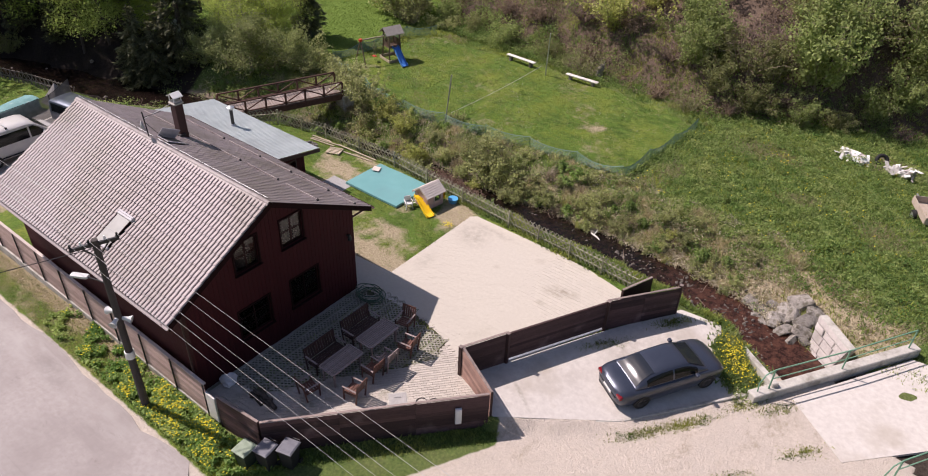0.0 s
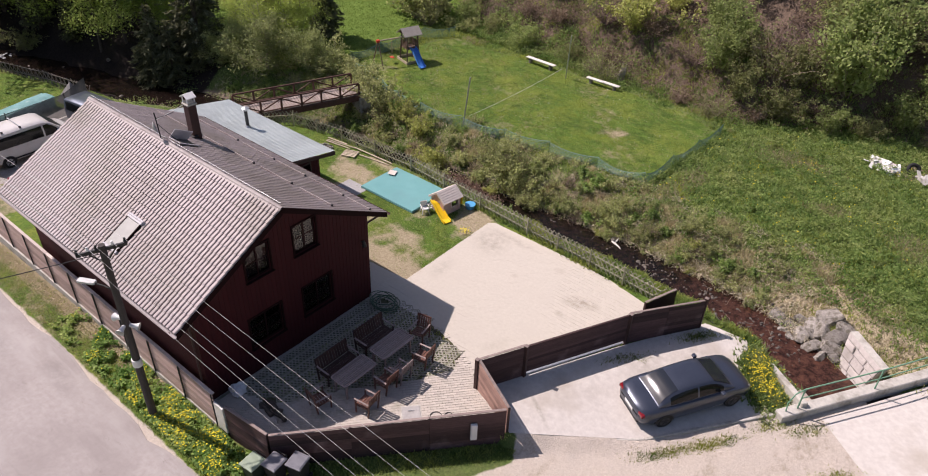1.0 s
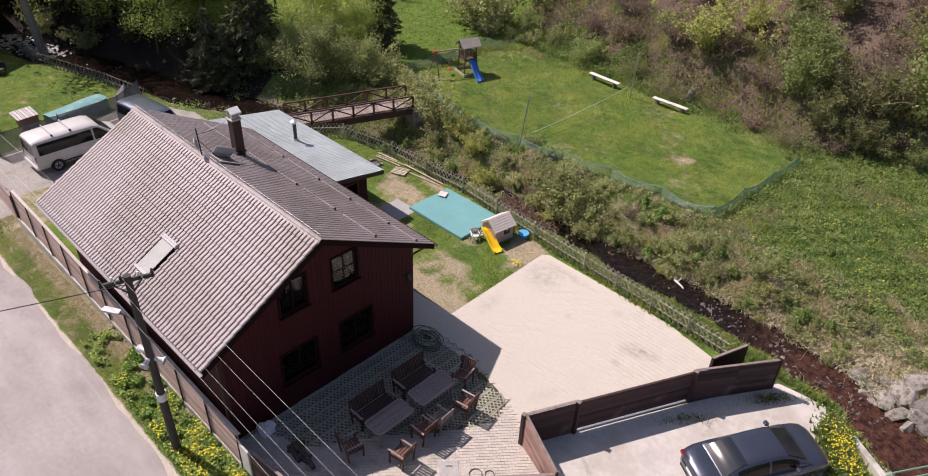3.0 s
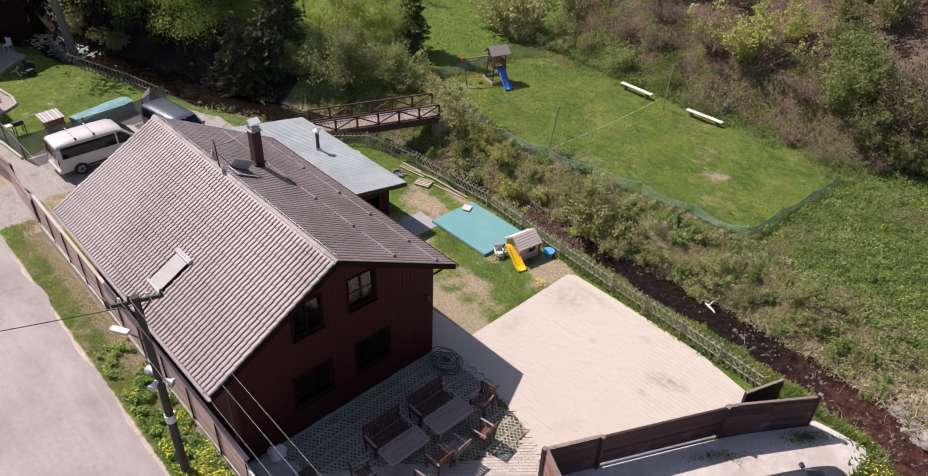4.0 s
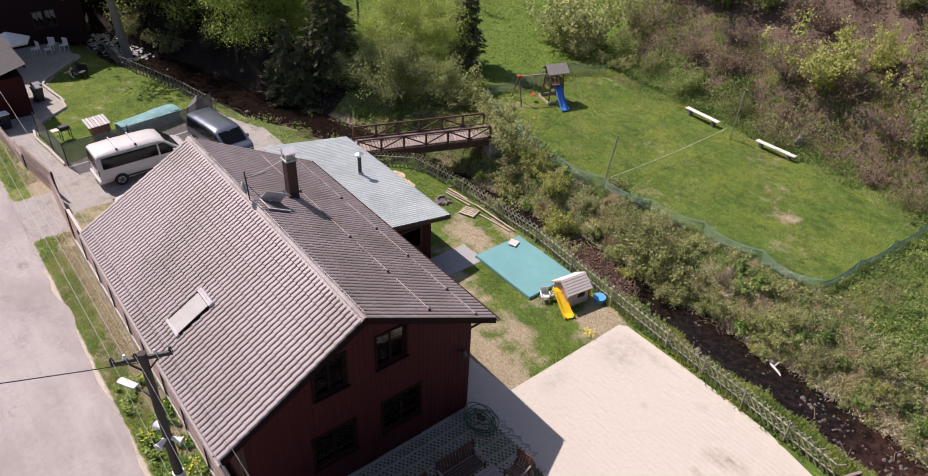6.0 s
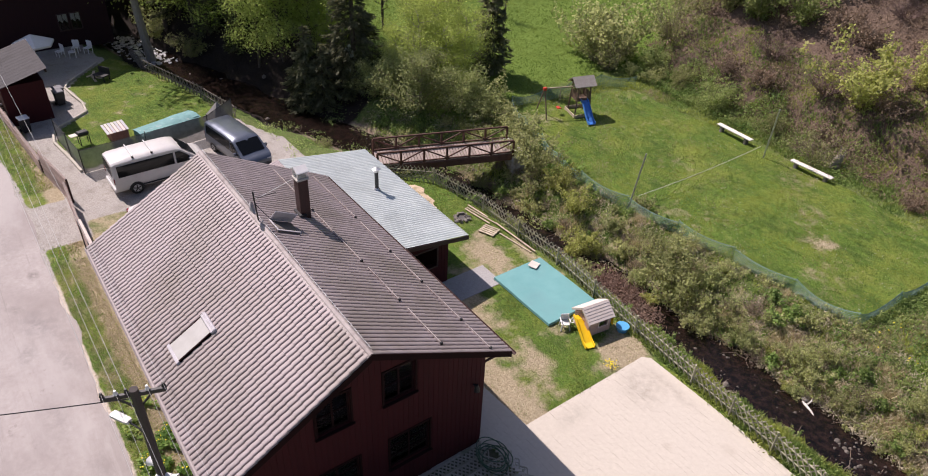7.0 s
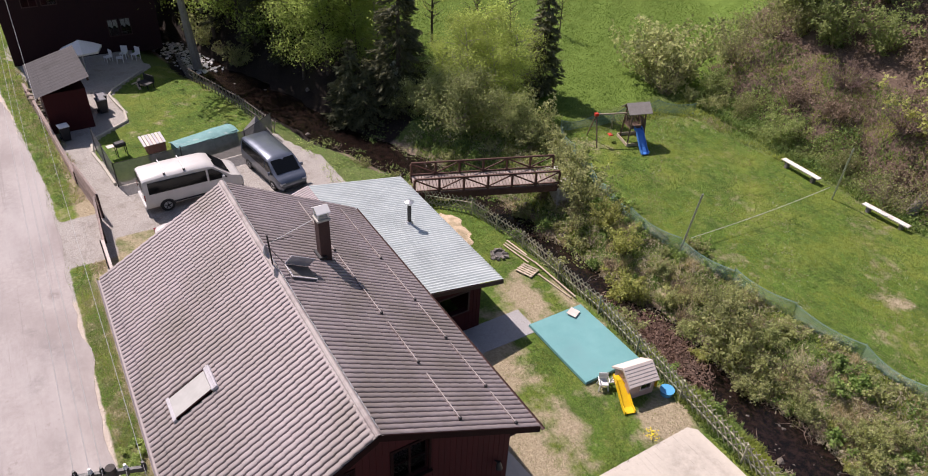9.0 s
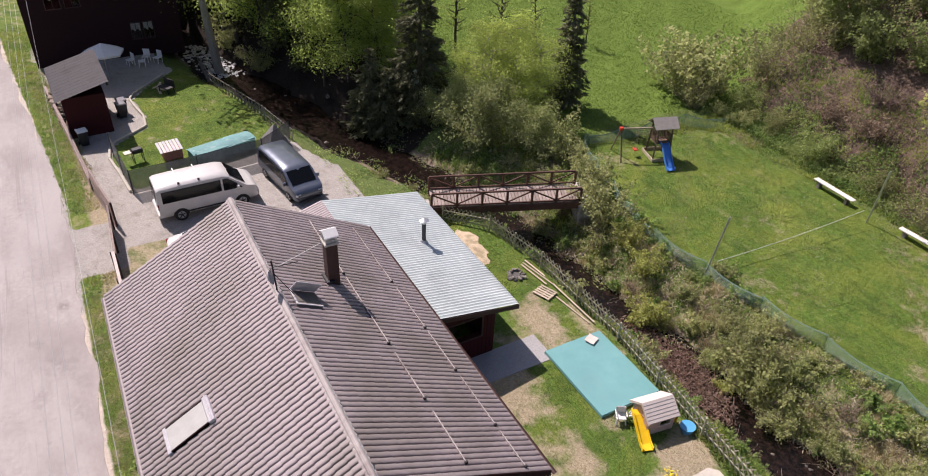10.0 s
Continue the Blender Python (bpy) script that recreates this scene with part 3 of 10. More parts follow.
def inside(xy, poly):
    """Signed distance to an outline, positive inside."""
    dist, _ = polyline(xy, np.vstack([poly, poly[:1]]))
    odd = np.zeros(len(xy), bool)
    for i in range(len(poly)):
        (x1, y1), (x2, y2) = poly[i], poly[(i + 1) % len(poly)]
        cross = (y1 > xy[:, 1]) != (y2 > xy[:, 1])
        odd ^= cross & (xy[:, 0] < (x2 - x1) * (xy[:, 1] - y1) / (y2 - y1 + 1e-12) + x1)
    return np.where(odd, dist, -dist)


def waves(x, y, size, seed=0.0):
    """Cheap smooth unevenness, about -1 to 1."""
    k = 2 * math.pi / size
    return (np.sin(k * x + 1.3 + seed) * np.cos(0.83 * k * y + 0.7 * seed) + np.sin(0.61 * k * (x + y) + 2.1 * seed)
            + np.sin(1.7 * k * (0.8 * x - y) + seed + 4) * 0.6) / 2.2


def lane_edge(x):
    """Edge of the asphalt lane towards the gardens."""
    return np.interp(x, [-90, -67, -56, -48, -44], [2.9, 4.44, 5.5, 6.22, 6.5])


def road_level(x):
    return np.interp(x, [-120, -56, -41, -25, 60], [-1.6, -1.35, -1.1, -0.65, -0.65])


def toe(x):
    return np.interp(x, [-120, -52, -42, -37, -24, -13, -6.5, 0, 30], [62, 60, 52, 45.0, 44.3, 43.2, 47.0, 49.2, 53])


def land(x, y):
    """Height of the ground."""
    x, y = np.atleast_1d(np.asarray(x, float)), np.atleast_1d(np.asarray(y, float))
    xy = np.column_stack([x, y])
    d, at = polyline(xy, CREEK)
    cy = np.interp(x, CREEK[:, 0], CREEK[:, 1])
    far = y > cy
    base = road_level(x)
    pad = inside(xy, PAD)
    base = base + (0 - base) * step(-0.02, 0.12, pad) * step(-36.0, -31.0, x)
    drv = inside(xy, DRIVE)
    gate, _ = polyline(xy, PAD[4:7])
    base = np.where((drv > -0.3) & (pad < 0.05), -0.62 + 0.55 * (1 - step(0.0, 5.0, gate)), base)
    field = -0.72 + 0.06 * np.clip(-40 - x, 0, 60) + 0.05 * waves(x, y, 9)
    field = field + 0.10 * step(-2.5, 0.5, -inside(xy, FIELD)) * waves(x, y, 3.1, 2)
    rise = np.clip(y - toe(x), 0, None)
    field = field + 0.62 * rise * step(0, 4, rise) + 0.25 * waves(x, y, 4.3, 5) * step(0, 3, rise)
    base = np.where(far, field, base)
    bed = -1.72 + 0.011 * x + 0.05 * waves(x, y, 1.7, 3)
    reach = np.where(far, 3.0, np.interp(x, [-40, -34, -24, -17, -8, -4, 0], [3.0, 1.5, 1.6, 2.0, 1.9, 1.0, 0.6]))
    carve = step(0.0, 1.0, (d - np.interp(x, [-20, -13], [0.92, 1.12]) - 0.30 * waves(x, y, 3.7, 1) - 0.16 * waves(x, y, 1.3, 4)) / reach)
    culvert = step(-1.2, -0.75, x - 0.62 * (y - 24.0))
    base = bed + (base - bed) * np.maximum(carve, culvert)
    return base


def ground_at(x, y):
    return float(land(x, y)[0])

# ---- ground, road, paving ----
def GARDEN_DRY(x, y):
    """Worn patches of the garden lawn."""
    spots = ((-20.67, 17.08, 2.6, 1.1, 0.8), (-18.45, 17.69, 1.6, 0.8, 0.5), (-22.85, 19.36, 1.6, 1.0, 0.6), (-25.6, 22.6, 1.1, 0.7, 0.6), (-24.3, 21.9, 0.8, 1.1, 0.5), (-17.60, 22.88, 0.8, 1.0, 0.9), (-19.64, 19.79, 1.0, 0.7, 0.35), (-31.27, 21.45, 1.4, 0.9, 0.7), (-25.0, 23.99, 2.0, 0.4, 0.4))
    return 0.24 - 0.22 * step(-25.5, -28.0, x) + 0.22 * waves(x, y, 3.1, 6) + 0.20 * waves(0.8 * x + 0.6 * y, 0.8 * y - 0.6 * x, 1.7, 2) + 0.6 * np.exp(-((y - 17.3) / 1.5) ** 2) + sum(1.1 * w * np.exp(-(((x - a) / c) ** 2 + ((y - b) / d) ** 2)) for a, b, c, d, w in spots)


LANE_SIDE = np.array([(-9.9, 10.3), (-8.2, 13.5), (-9.0, 14.9), (-6.2, 18.0), (-3.0, 22.2), (3, 29), (40, 29), (40, -2), (-16, -2), (-15.2, 6.2), (-12.6, 7.3)])


def make_ground():
    fx, fy = np.arange(-68, 8.01, 0.3), np.arange(-3, 62.01, 0.3)
    ox = np.array([-3000, -1500, -700, -350, -200, -140, -110, -95, -85, -78, -73, -70])
    xs = np.concatenate([ox, fx, [9, 11, 14, 20, 30, 45, 70, 120, 250, 600, 1500, 3000]])
    ys = np.concatenate([[-3000, -1500, -600, -250, -120, -60, -30, -15, -8, -5], fy, [63, 65, 68, 72, 78, 85, 95, 110, 140, 200, 350, 700, 1500, 3000]])
    X, Y = np.meshgrid(xs, ys, indexing="ij")
    x, y = X.ravel(), Y.ravel()
    xy = np.column_stack([x, y])
    z = land(x, np.minimum(y, 160))
    drv, pad = inside(xy, DRIVE), inside(xy, PAD)
    under = (drv > 0.05) | ((y < lane_edge(x) - 0.5) & (y > 1.2)) | (inside(xy, YARD_EDGE) > 0.05) | (inside(xy, PATIO_EDGE) > 0.05)
    z = z - 0.05 * under
    nx, ny = len(xs), len(ys)
    i = (np.arange(nx - 1)[:, None] * ny + np.arange(ny - 1)[None, :]).ravel()
    me = raw_mesh("ground", np.column_stack([x, y, z]), np.column_stack([i, i + ny, i + ny + 1, i + 1]), GROUND, True)
    d, _ = polyline(xy, CREEK)
    cy = np.interp(x, CREEK[:, 0], CREEK[:, 1])
    fld, lawn2 = inside(xy, FIELD), inside(xy, LAWN2)
    garden = (pad > 0) & (y < np.interp(x, [-23, -18, -8], [24.4, 24.05, 23.5]))
    meadow = step(0, 3, -37.6 - x) * step(30, 34, y)
    wild = 1 - np.maximum.reduce([step(-0.2, 0.4, fld), garden * 1.0, step(-0.2, 0.3, lawn2), meadow, (y < 8.1) * 0.6])
    dry = 0.14 * wild * (y > 24) * (1 - 0.8 * step(31, 33, y) * (x > -14)) + 0.20 * (fld > 0) * (1 + waves(x, y, 6.3, 4)) + (0.36 + 0.7 * step(7.3, 7.65, y)) * ((y < 8.1) & (y > 4.0)) * step(0, 4, -17 - x) + 0.35 * ((y < 8.1) & (y > 7.5)) * (x > -36) * (x < -15)
    dry += 0.10 * step(-0.5, 2.0, y - toe(x))
    dry += (0.35 + 0.25 * (x > -17)) * np.exp(-((y - 29.9) / 1.8) ** 2) * (x > -26) * (x < 0)
    dry += garden * GARDEN_DRY(x, y)
    dry += 0.6 * ((x < -35.2) & (x > -40) & (y > 8) & (y < 11.5)) + (lawn2 > 0) * (0.20 + 0.22 * waves(x, y, 3.3, 1) + 0.12 * waves(x, y, 1.1, 4))
    dry += 0.9 * np.exp(-(((x - 0.9) / 1.3) ** 2 + ((y - 28.6) / 1.6) ** 2)) + 0.5 * np.exp(-(((x + 6.0) / 5.0) ** 2 + ((y - 29.9) / 1.0) ** 2))
    dry += 0.6 * np.exp(-(((x + 17.7) / 0.6) ** 2 + ((y - 37.3) / 0.5) ** 2))
    # Slope litter mask; its dark tone includes painted shade between bushes.
    humus_shade = step(0.4, 2.0, y - toe(x)) * (x > -43)
    soil = 0.3 * humus_shade + 0.85 * (1 - step(1.1, 2.0, d)) + 0.35 * (1 - step(2, 3.5, d)) * (y > cy - 4)
    soil += 0.8 * np.exp(-(((x + 1.5) / 4) ** 2 + ((y - 45.0) / 1.5) ** 2))
    front = (pad < 0) & (y < cy) & (drv < 0.05)
    gravel = front * step(-0.25, 0.35, inside(xy, LANE_SIDE))
    gravel = np.maximum(gravel, step(0, 0.6, lane_edge(x) + 0.25 - y) * (y > 0.5))
    gravel = np.maximum(gravel, (x < -34.8) * (x > -66) * (y > 8.1) * (y < 20.3) * (lawn2 < 0) * (d > 3.6) * (1 - step(-39.6, -38.6, x) * step(0, 0.8, 10.9 - y)))
    gravel = np.maximum(gravel, step(0, 1.2, -36.9 - x) * step(0, 1.2, x + 42.4) * (y > 5.8) * step(0, 0.8, 9.0 - y))
    gravel = np.maximum(gravel, ((x < -43.2) & (x > -70) & (y > lane_edge(x) + 1.45) & (y < 8.6)) * 0.8)
    gravel = np.clip(gravel, 0, 1) * (1 - step(-0.3, 0.3, lawn2))
    grit = step(0, 2, -34 - x) * (y > 5.6)
    wet_shade = 0.95 * (1 - step(0.95, 1.45, d + 0.55 * ((y < cy) & (x > -34) & (x < -18)) - 0.25 * (x > -16) + 0.35 * waves(x, y, 2.3, 7)))
    # Same dark tone over the wood floor, as painted shade, not damp.
    wet_shade = np.maximum(wet_shade, 0.85 * step(0, 4, -42 - x) * (y > cy - 1.2 - 2.4 * (x < -57)) * step(0, 3, 30.5 - y) * step(0, 3, y - 15))
    # Where the far trees' shade is painted on the ground and creek bed.
    tree_shade = step(0, 2, -42.5 - x) * (y > cy - 2.0 - 1.0 * (x < -57)) * step(0, 3, 30.0 - y) * step(0, 2, y - 15)
    for name, value in (("humus_shade", humus_shade), ("tree_shade", tree_shade), ("lush", meadow), ("grit", grit), ("wet_shade", wet_shade), ("wild", wild), ("dry", dry), ("soil", soil), ("gravel", gravel)):
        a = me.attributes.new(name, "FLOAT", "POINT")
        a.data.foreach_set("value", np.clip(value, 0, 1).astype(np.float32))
    return tagged(new("ground", me), "grassy valley floor with lawns, wild banks and a steep slope", "ground", kind="structure")


def sheet(name, outline, mat, label, category, lift=0.0, thick=0.04, cell=0.4):
    """A paved sheet that follows the land inside an outline, with a thickness."""
    bm = bmesh.new()
    bm.faces.new([bm.verts.new((x, y, 0)) for x, y in outline])
    lo, hi = np.min(outline, axis=0), np.max(outline, axis=0)
    for axis in (0, 1):
        for v in np.arange(lo[axis] + cell, hi[axis], cell):
            co, no = [0, 0, 0], [0, 0, 0]
            co[axis], no[axis] = v, 1
            bmesh.ops.bisect_plane(bm, geom=bm.verts[:] + bm.edges[:] + bm.faces[:], plane_co=co, plane_no=no)
    z = land([v.co.x for v in bm.verts], [v.co.y for v in bm.verts])
    for v, h in zip(bm.verts, z):
        v.co.z = h + lift
    grown = bmesh.ops.extrude_face_region(bm, geom=bm.faces[:])
    for v in [g for g in grown["geom"] if isinstance(g, bmesh.types.BMVert)]:
        v.co.z += thick
    bmesh.ops.recalc_face_normals(bm, faces=bm.faces[:])
    me = bpy.data.meshes.new(name)
    bm.to_mesh(me)
    bm.free()
    me.materials.append(mat)
    return tagged(new(name, me), label, category, kind="structure")


YARD_EDGE = np.array([(-17.15, 15.99), (-22.6, 15.99), (-22.6, 17.42), (-19.1, 17.52), (-16.90, 17.69), (-16.95, 23.70), (-12.60, 23.66), (-10.40, 23.55), (-8.15, 23.08), (-7.75, 21.75), (-8.02, 20.70), (-10.75, 15.10), (-11.67, 15.48), (-12.89, 16.02), (-14.62, 16.39), (-16.24, 16.39)])
PATIO_EDGE = np.array([(-17.34, 8.37), (-14.21, 8.58), (-9.13, 14.26), (-10.87, 15.13), (-11.67, 15.48), (-12.89, 16.02), (-14.62, 16.39), (-16.24, 16.39), (-17.27, 15.92)])
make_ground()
rng = np.random.default_rng(4)
road_x = np.arange(-130, 60, 0.8)
edge = lane_edge(road_x) - 0.12 + 0.14 * waves(road_x, 0 * road_x, 5.1) + 0.05 * rng.standard_normal(len(road_x))
edge = np.where(road_x > -15.5, 6.5 - 0.9 * (road_x + 15.5).clip(0, 3), edge)
road_geo = Geo()
road_geo.loft([[(x, 0.9 + 0.1 * math.sin(x), float(road_level(x)) - 0.1), (x, 0.95 + 0.1 * math.sin(x), float(road_level(x)) + 0.01), (x, 4.0, float(road_level(x)) + 0.04),
                (x, e - 0.05, float(road_level(x)) + 0.012), (x, e, float(road_level(x)) - 0.1)] for x, e in zip(road_x, edge)])
setting("road", road_geo, ROAD, "worn pale grey asphalt lane with crumbling edge", "road", True)
sheet("driveway", [(-8.80, 14.20), (-10.72, 15.02), (-7.81, 20.56), (-6.01, 23.76), (-4.35, 24.06), (-3.52, 22.65), (-2.35, 21.35), (-5.26, 17.19)], CONCRETE, "pale concrete driveway before the gate", "driveway", -0.045, 0.05)
setting("bridge_slab", Geo().prism([(-0.80, 22.42), (1.50, 20.54), (5.38, 24.84), (3.10, 27.83), (2.36, 27.72)], -0.75, -0.638), CONCRETE, "pale concrete slab of the road bridge", "pavement")
yard = sheet("yard", [tuple(p) for p in YARD_EDGE], YARD, "cream concrete block paving of the yard", "pavement", -0.045, 0.041)
sheet("patio_bed", [tuple(p) for p in PATIO_EDGE], surf("sandy_bed", (0.30, 0.27, 0.22), (0.42, 0.38, 0.32), 9, 0.95, c3=(0.20, 0.18, 0.12), s3=1.1, bump=0.6), "sandy bed under the patio blocks", "ground", -0.045, 0.03)
GREEN_BED = np.array([(-17.26, 9.04), (-15.49, 9.66), (-14.35, 11.50), (-13.01, 13.14), (-11.98, 14.80), (-12.22, 15.93), (-14.62, 16.34), (-16.65, 16.23), (-17.17, 15.61)])
sheet("paver_bed", [tuple(p) for p in GREEN_BED], surf("earthy_bed", (0.065, 0.058, 0.036), (0.14, 0.12, 0.08), 9, 0.95, c3=(0.05, 0.065, 0.022), s3=1.1, t3=(0.45, 0.6), bump=0.8), "earthy bed under the grass pavers", "ground", -0.045, 0.036)
setting("house_apron", Geo().box((-17.225, 8.45, -0.05), (-17.10, 15.95, 0.035), 0.012), PAVER, "grey concrete strip along the house wall", "pavement")

# ---- main house ----
HX0, HX1, HY0, HY1 = -29.1, -17.25, 8.3, 15.95
RIDGE_Y, RIDGE_Z = 12.06, 6.21
EAVE_L, EAVE_R, EAVE_Z = 7.62, 16.85, 3.70
ROOF_X0, ROOF_X1 = -29.5, -17.08
SLOPE_L = (RIDGE_Z - EAVE_Z) / (RIDGE_Y - EAVE_L)
SLOPE_R = (RIDGE_Z - EAVE_Z) / (EAVE_R - RIDGE_Y)


def roof_z(y):
    return RIDGE_Z - (SLOPE_L * (RIDGE_Y - y) if y < RIDGE_Y else SLOPE_R * (y - RIDGE_Y))


def wall_with_holes(geo, u0, u1, top, holes, place, thick):
    """A wall from u0 to u1 with a top height at each u and square openings; place(u, depth, z) gives the world point."""
    us = sorted({u0, u1, *[v for h in holes for v in h[:2]], *([RIDGE_Y] if u0 < RIDGE_Y < u1 else [])})
    for a, b in zip(us[:-1], us[1:]):
        cuts = sorted((h[2], h[3]) for h in holes if h[0] <= a + 1e-6 and h[1] >= b - 1e-6)
        z, spans = 0.0, []
        for lo, hi in cuts:
            spans.append((z, z, lo, lo))
            z = hi
        spans.append((z, z, top(a), top(b)))
        for za0, zb0, za1, zb1 in spans:
            v = [place(a, 0, za0), place(b, 0, zb0), place(b, 0, zb1), place(a, 0, za1)]
            w = [place(a, thick, za0), place(b, thick, zb0), place(b, thick, zb1), place(a, thick, za1)]
            geo.add(v + w, [(0, 1, 2, 3), (7, 6, 5, 4), (0, 4, 5, 1), (1, 5, 6, 2), (2, 6, 7, 3), (3, 7, 4, 0)])


def board_pieces(parent, u0, u1, top, bottom, holes, place, width, mat):
    """Upright boards over a wall, cut round the openings."""
    shared = {}
    n = round((u1 - u0) / width)
    w = (u1 - u0) / n
    for i in range(n):
        a, b = u0 + i * w + 0.0015, u0 + (i + 1) * w - 0.0015
        t0, t1 = top(a) - 0.03, top(b) - 0.03
        z, spans = bottom, []
        for h in sorted((h for h in holes if h[0] - 0.1 < b and h[1] + 0.1 > a), key=lambda h: h[2]):
            spans.append((z, h[2] - 0.09, h[2] - 0.09))
            z = h[3] + 0.09
        spans.append((z, t0, t1))
        for lo, ha, hb in spans:
            if min(ha, hb) - lo < 0.06:
                continue
            g = Geo()
            c = 0.004
            verts = []
            for d, k in ((0.0, 0.0), (0.010, c)):
                verts += [place(a + k, d, lo + k), place(b - k, d, lo + k), place(b - k, d, hb - k), place(a + k, d, ha - k)]
            g.add(verts, [(4, 5, 6, 7), (0, 1, 5, 4), (1, 2, 6, 5), (2, 3, 7, 6), (3, 0, 4, 7)])
            part("board", g, mat, parent)


def casement(parent, y0, y1, z0, z1, x, curtain, cols=2, rows=2):
    """A window in the front gable: casing, frame, bars, panes, sill."""
    w = part("window", Geo().box((x - 0.02, y0 - 0.07, z1), (x + 0.035, y1 + 0.07, z1 + 0.08), 0.008).box((x - 0.02, y0 - 0.07, z0 - 0.02), (x + 0.035, y0, z1), 0.008)
             .box((x - 0.02, y1, z0 - 0.02), (x + 0.035, y1 + 0.07, z1), 0.008), DARKTRIM, parent, "dark brown window casing")
    f = Geo()
    for a, b in ((y0 + 0.003, y0 + 0.055), (y1 - 0.055, y1 - 0.003)):
        f.box((x - 0.11, a, z0 + 0.003), (x - 0.05, b, z1 - 0.003), 0.006)
    for a, b in ((z0 + 0.003, z0 + 0.06), (z1 - 0.06, z1 - 0.003)):
        f.box((x - 0.11, y0 + 0.055, a), (x - 0.05, y1 - 0.055, b), 0.006)
    for k in range(1, cols):
        yc = y0 + (y1 - y0) * k / cols
        f.box((x - 0.108, yc - 0.03, z0 + 0.06), (x - 0.048, yc + 0.03, z1 - 0.06), 0.005)
    for k in range(1, rows):
        zc = z0 + (z1 - z0) * k / rows
        f.box((x - 0.105, y0 + 0.05, zc - 0.014), (x - 0.055, y1 - 0.05, zc + 0.014), 0.004)
    part("window_frame", f, DARKTRIM, w)
    for k in range(cols):
        a, b = y0 + (y1 - y0) * k / cols + 0.03, y0 + (y1 - y0) * (k + 1) / cols - 0.03
        for r in range(rows):
            c, d = z0 + (z1 - z0) * r / rows + 0.02, z0 + (z1 - z0) * (r + 1) / rows - 0.02
            part("pane", Geo().box((x - 0.085, a, c), (x - 0.079, b, d)), PANE, w)
    if curtain:
        g = Geo()
        for a, b, low_a, low_b in ((y0 + 0.05, y0 + (y1 - y0) * 0.49, 0.06, 0.30), (y0 + (y1 - y0) * 0.51, y1 - 0.05, 0.52, 0.34)):
            n = 16
            g.loft([[(x - 0.15 - 0.015 * math.sin(2.4 * i), a + (b - a) * i / n, z) for z in (z0 + low_a + (low_b - low_a) * (i / n) ** 2, z1 - 0.05)] for i in range(n + 1)], False)
        part("curtain", g, CURTAIN, w, "white net curtain")
    part("window_sill", Geo().box((x - 0.05, y0 - 0.09, z0 - 0.055), (x + 0.10, y1 + 0.09, z0 - 0.02), 0.008), DARKTRIM, w)


def tile_sheet(geo, x0, x1, y_ridge, y_eave, pitch_x=0.183, course=0.35, lift=0.0, rise=0.012):
    """Metal tile sheeting on one slope: rolls down the slope and a small step at each course."""
    slope = SLOPE_L if y_eave < y_ridge else SLOPE_R
    run = abs(y_eave - y_ridge)
    sgn = -1 if y_eave < y_ridge else 1
    length = run * math.sqrt(1 + slope * slope)
    k = math.sqrt(1 + slope * slope)
    nx = round((x1 - x0) / pitch_x)
    prof = [(0.0, 0.0), (0.045, 0.0), (0.075, 0.026), (0.17, 0.040), (0.33, 0.047), (0.52, 0.049), (0.72, 0.045), (0.85, 0.034), (0.915, 0.0)]
    us = [(x0 + (i + u) * (x1 - x0) / nx, h) for i in range(nx) for u, h in prof] + [(x1, 0.0)]
    nc = round(length / course)
    rows = []
    for j in range(nc):
        for s, h in ((j / nc, -0.004), ((j + 0.018) / nc, -0.004), ((j + 0.03) / nc, 0.0), ((j + 0.985) / nc, rise), ((j + 0.999) / nc, rise * 0.96)):
            rows.append((s * length, h))
    sections = []
    for s, h in rows:
        y, z = y_ridge + sgn * s / k, RIDGE_Z - slope * s / k
        sections.append([(x, y + sgn * slope / k * (p + h + lift) , z + (p + h + lift) / k) for x, p in us])
    geo.loft(sections, False)


def clear_glass(name):
    """A thin clear pane: seen through, with a mirror sheen that grows at a slant."""
    m, nt, nodes, links, bsdf = nodes_of(name)
    gloss, clear, fres, mx = (nodes.new("ShaderNodeBsdf" + k) if k in ("Glossy", "Transparent") else nodes.new("ShaderNode" + k) for k in ("Glossy", "Transparent", "Fresnel", "MixShader"))
    gloss.inputs["Roughness"].default_value = 0.02
    clear.inputs["Color"].default_value = (0.86, 0.88, 0.88, 1)
    fres.inputs["IOR"].default_value = 1.6
    links.new(fres.outputs[0], mx.inputs[0])
    links.new(clear.outputs[0], mx.inputs[1])
    links.new(gloss.outputs[0], mx.inputs[2])
    links.new(mx.outputs[0], nodes["Material Output"].inputs["Surface"])
    return m


PANE = clear_glass("pane_glass")
GUTTER = surf("grey_gutter", (0.24, 0.21, 0.21), (0.34, 0.30, 0.30), 5, 0.55, bump=0.2)
house = thing("house", (0, 0, 0), "red-brown timber house with brown metal tile roof", "house")
front_holes = [(12.47, 13.45, 3.98, 5.18), (10.46, 11.44, 3.98, 5.18), (12.6, 13.95, 1.12, 2.4), (10.25, 11.6, 1.12, 2.4)]
gable_top = lambda y: roof_z(y) - 0.16
g = Geo()
wall_with_holes(g, HY0, HY1, gable_top, front_holes, lambda u, d, z: (HX1 - d, u, z), 0.3)
wall_front = part("wall", g, CLADDING, house)
g = Geo()
wall_with_holes(g, HY0, HY1, gable_top, [], lambda u, d, z: (HX0 + d, u, z), 0.3)
part("wall", g, CLADDING, house)
g = Geo().box((HX0 + 0.3, HY0, -0.6), (HX1 - 0.3, HY0 + 0.3, gable_top(HY0)))
part("wall", g, CLADDING, house)
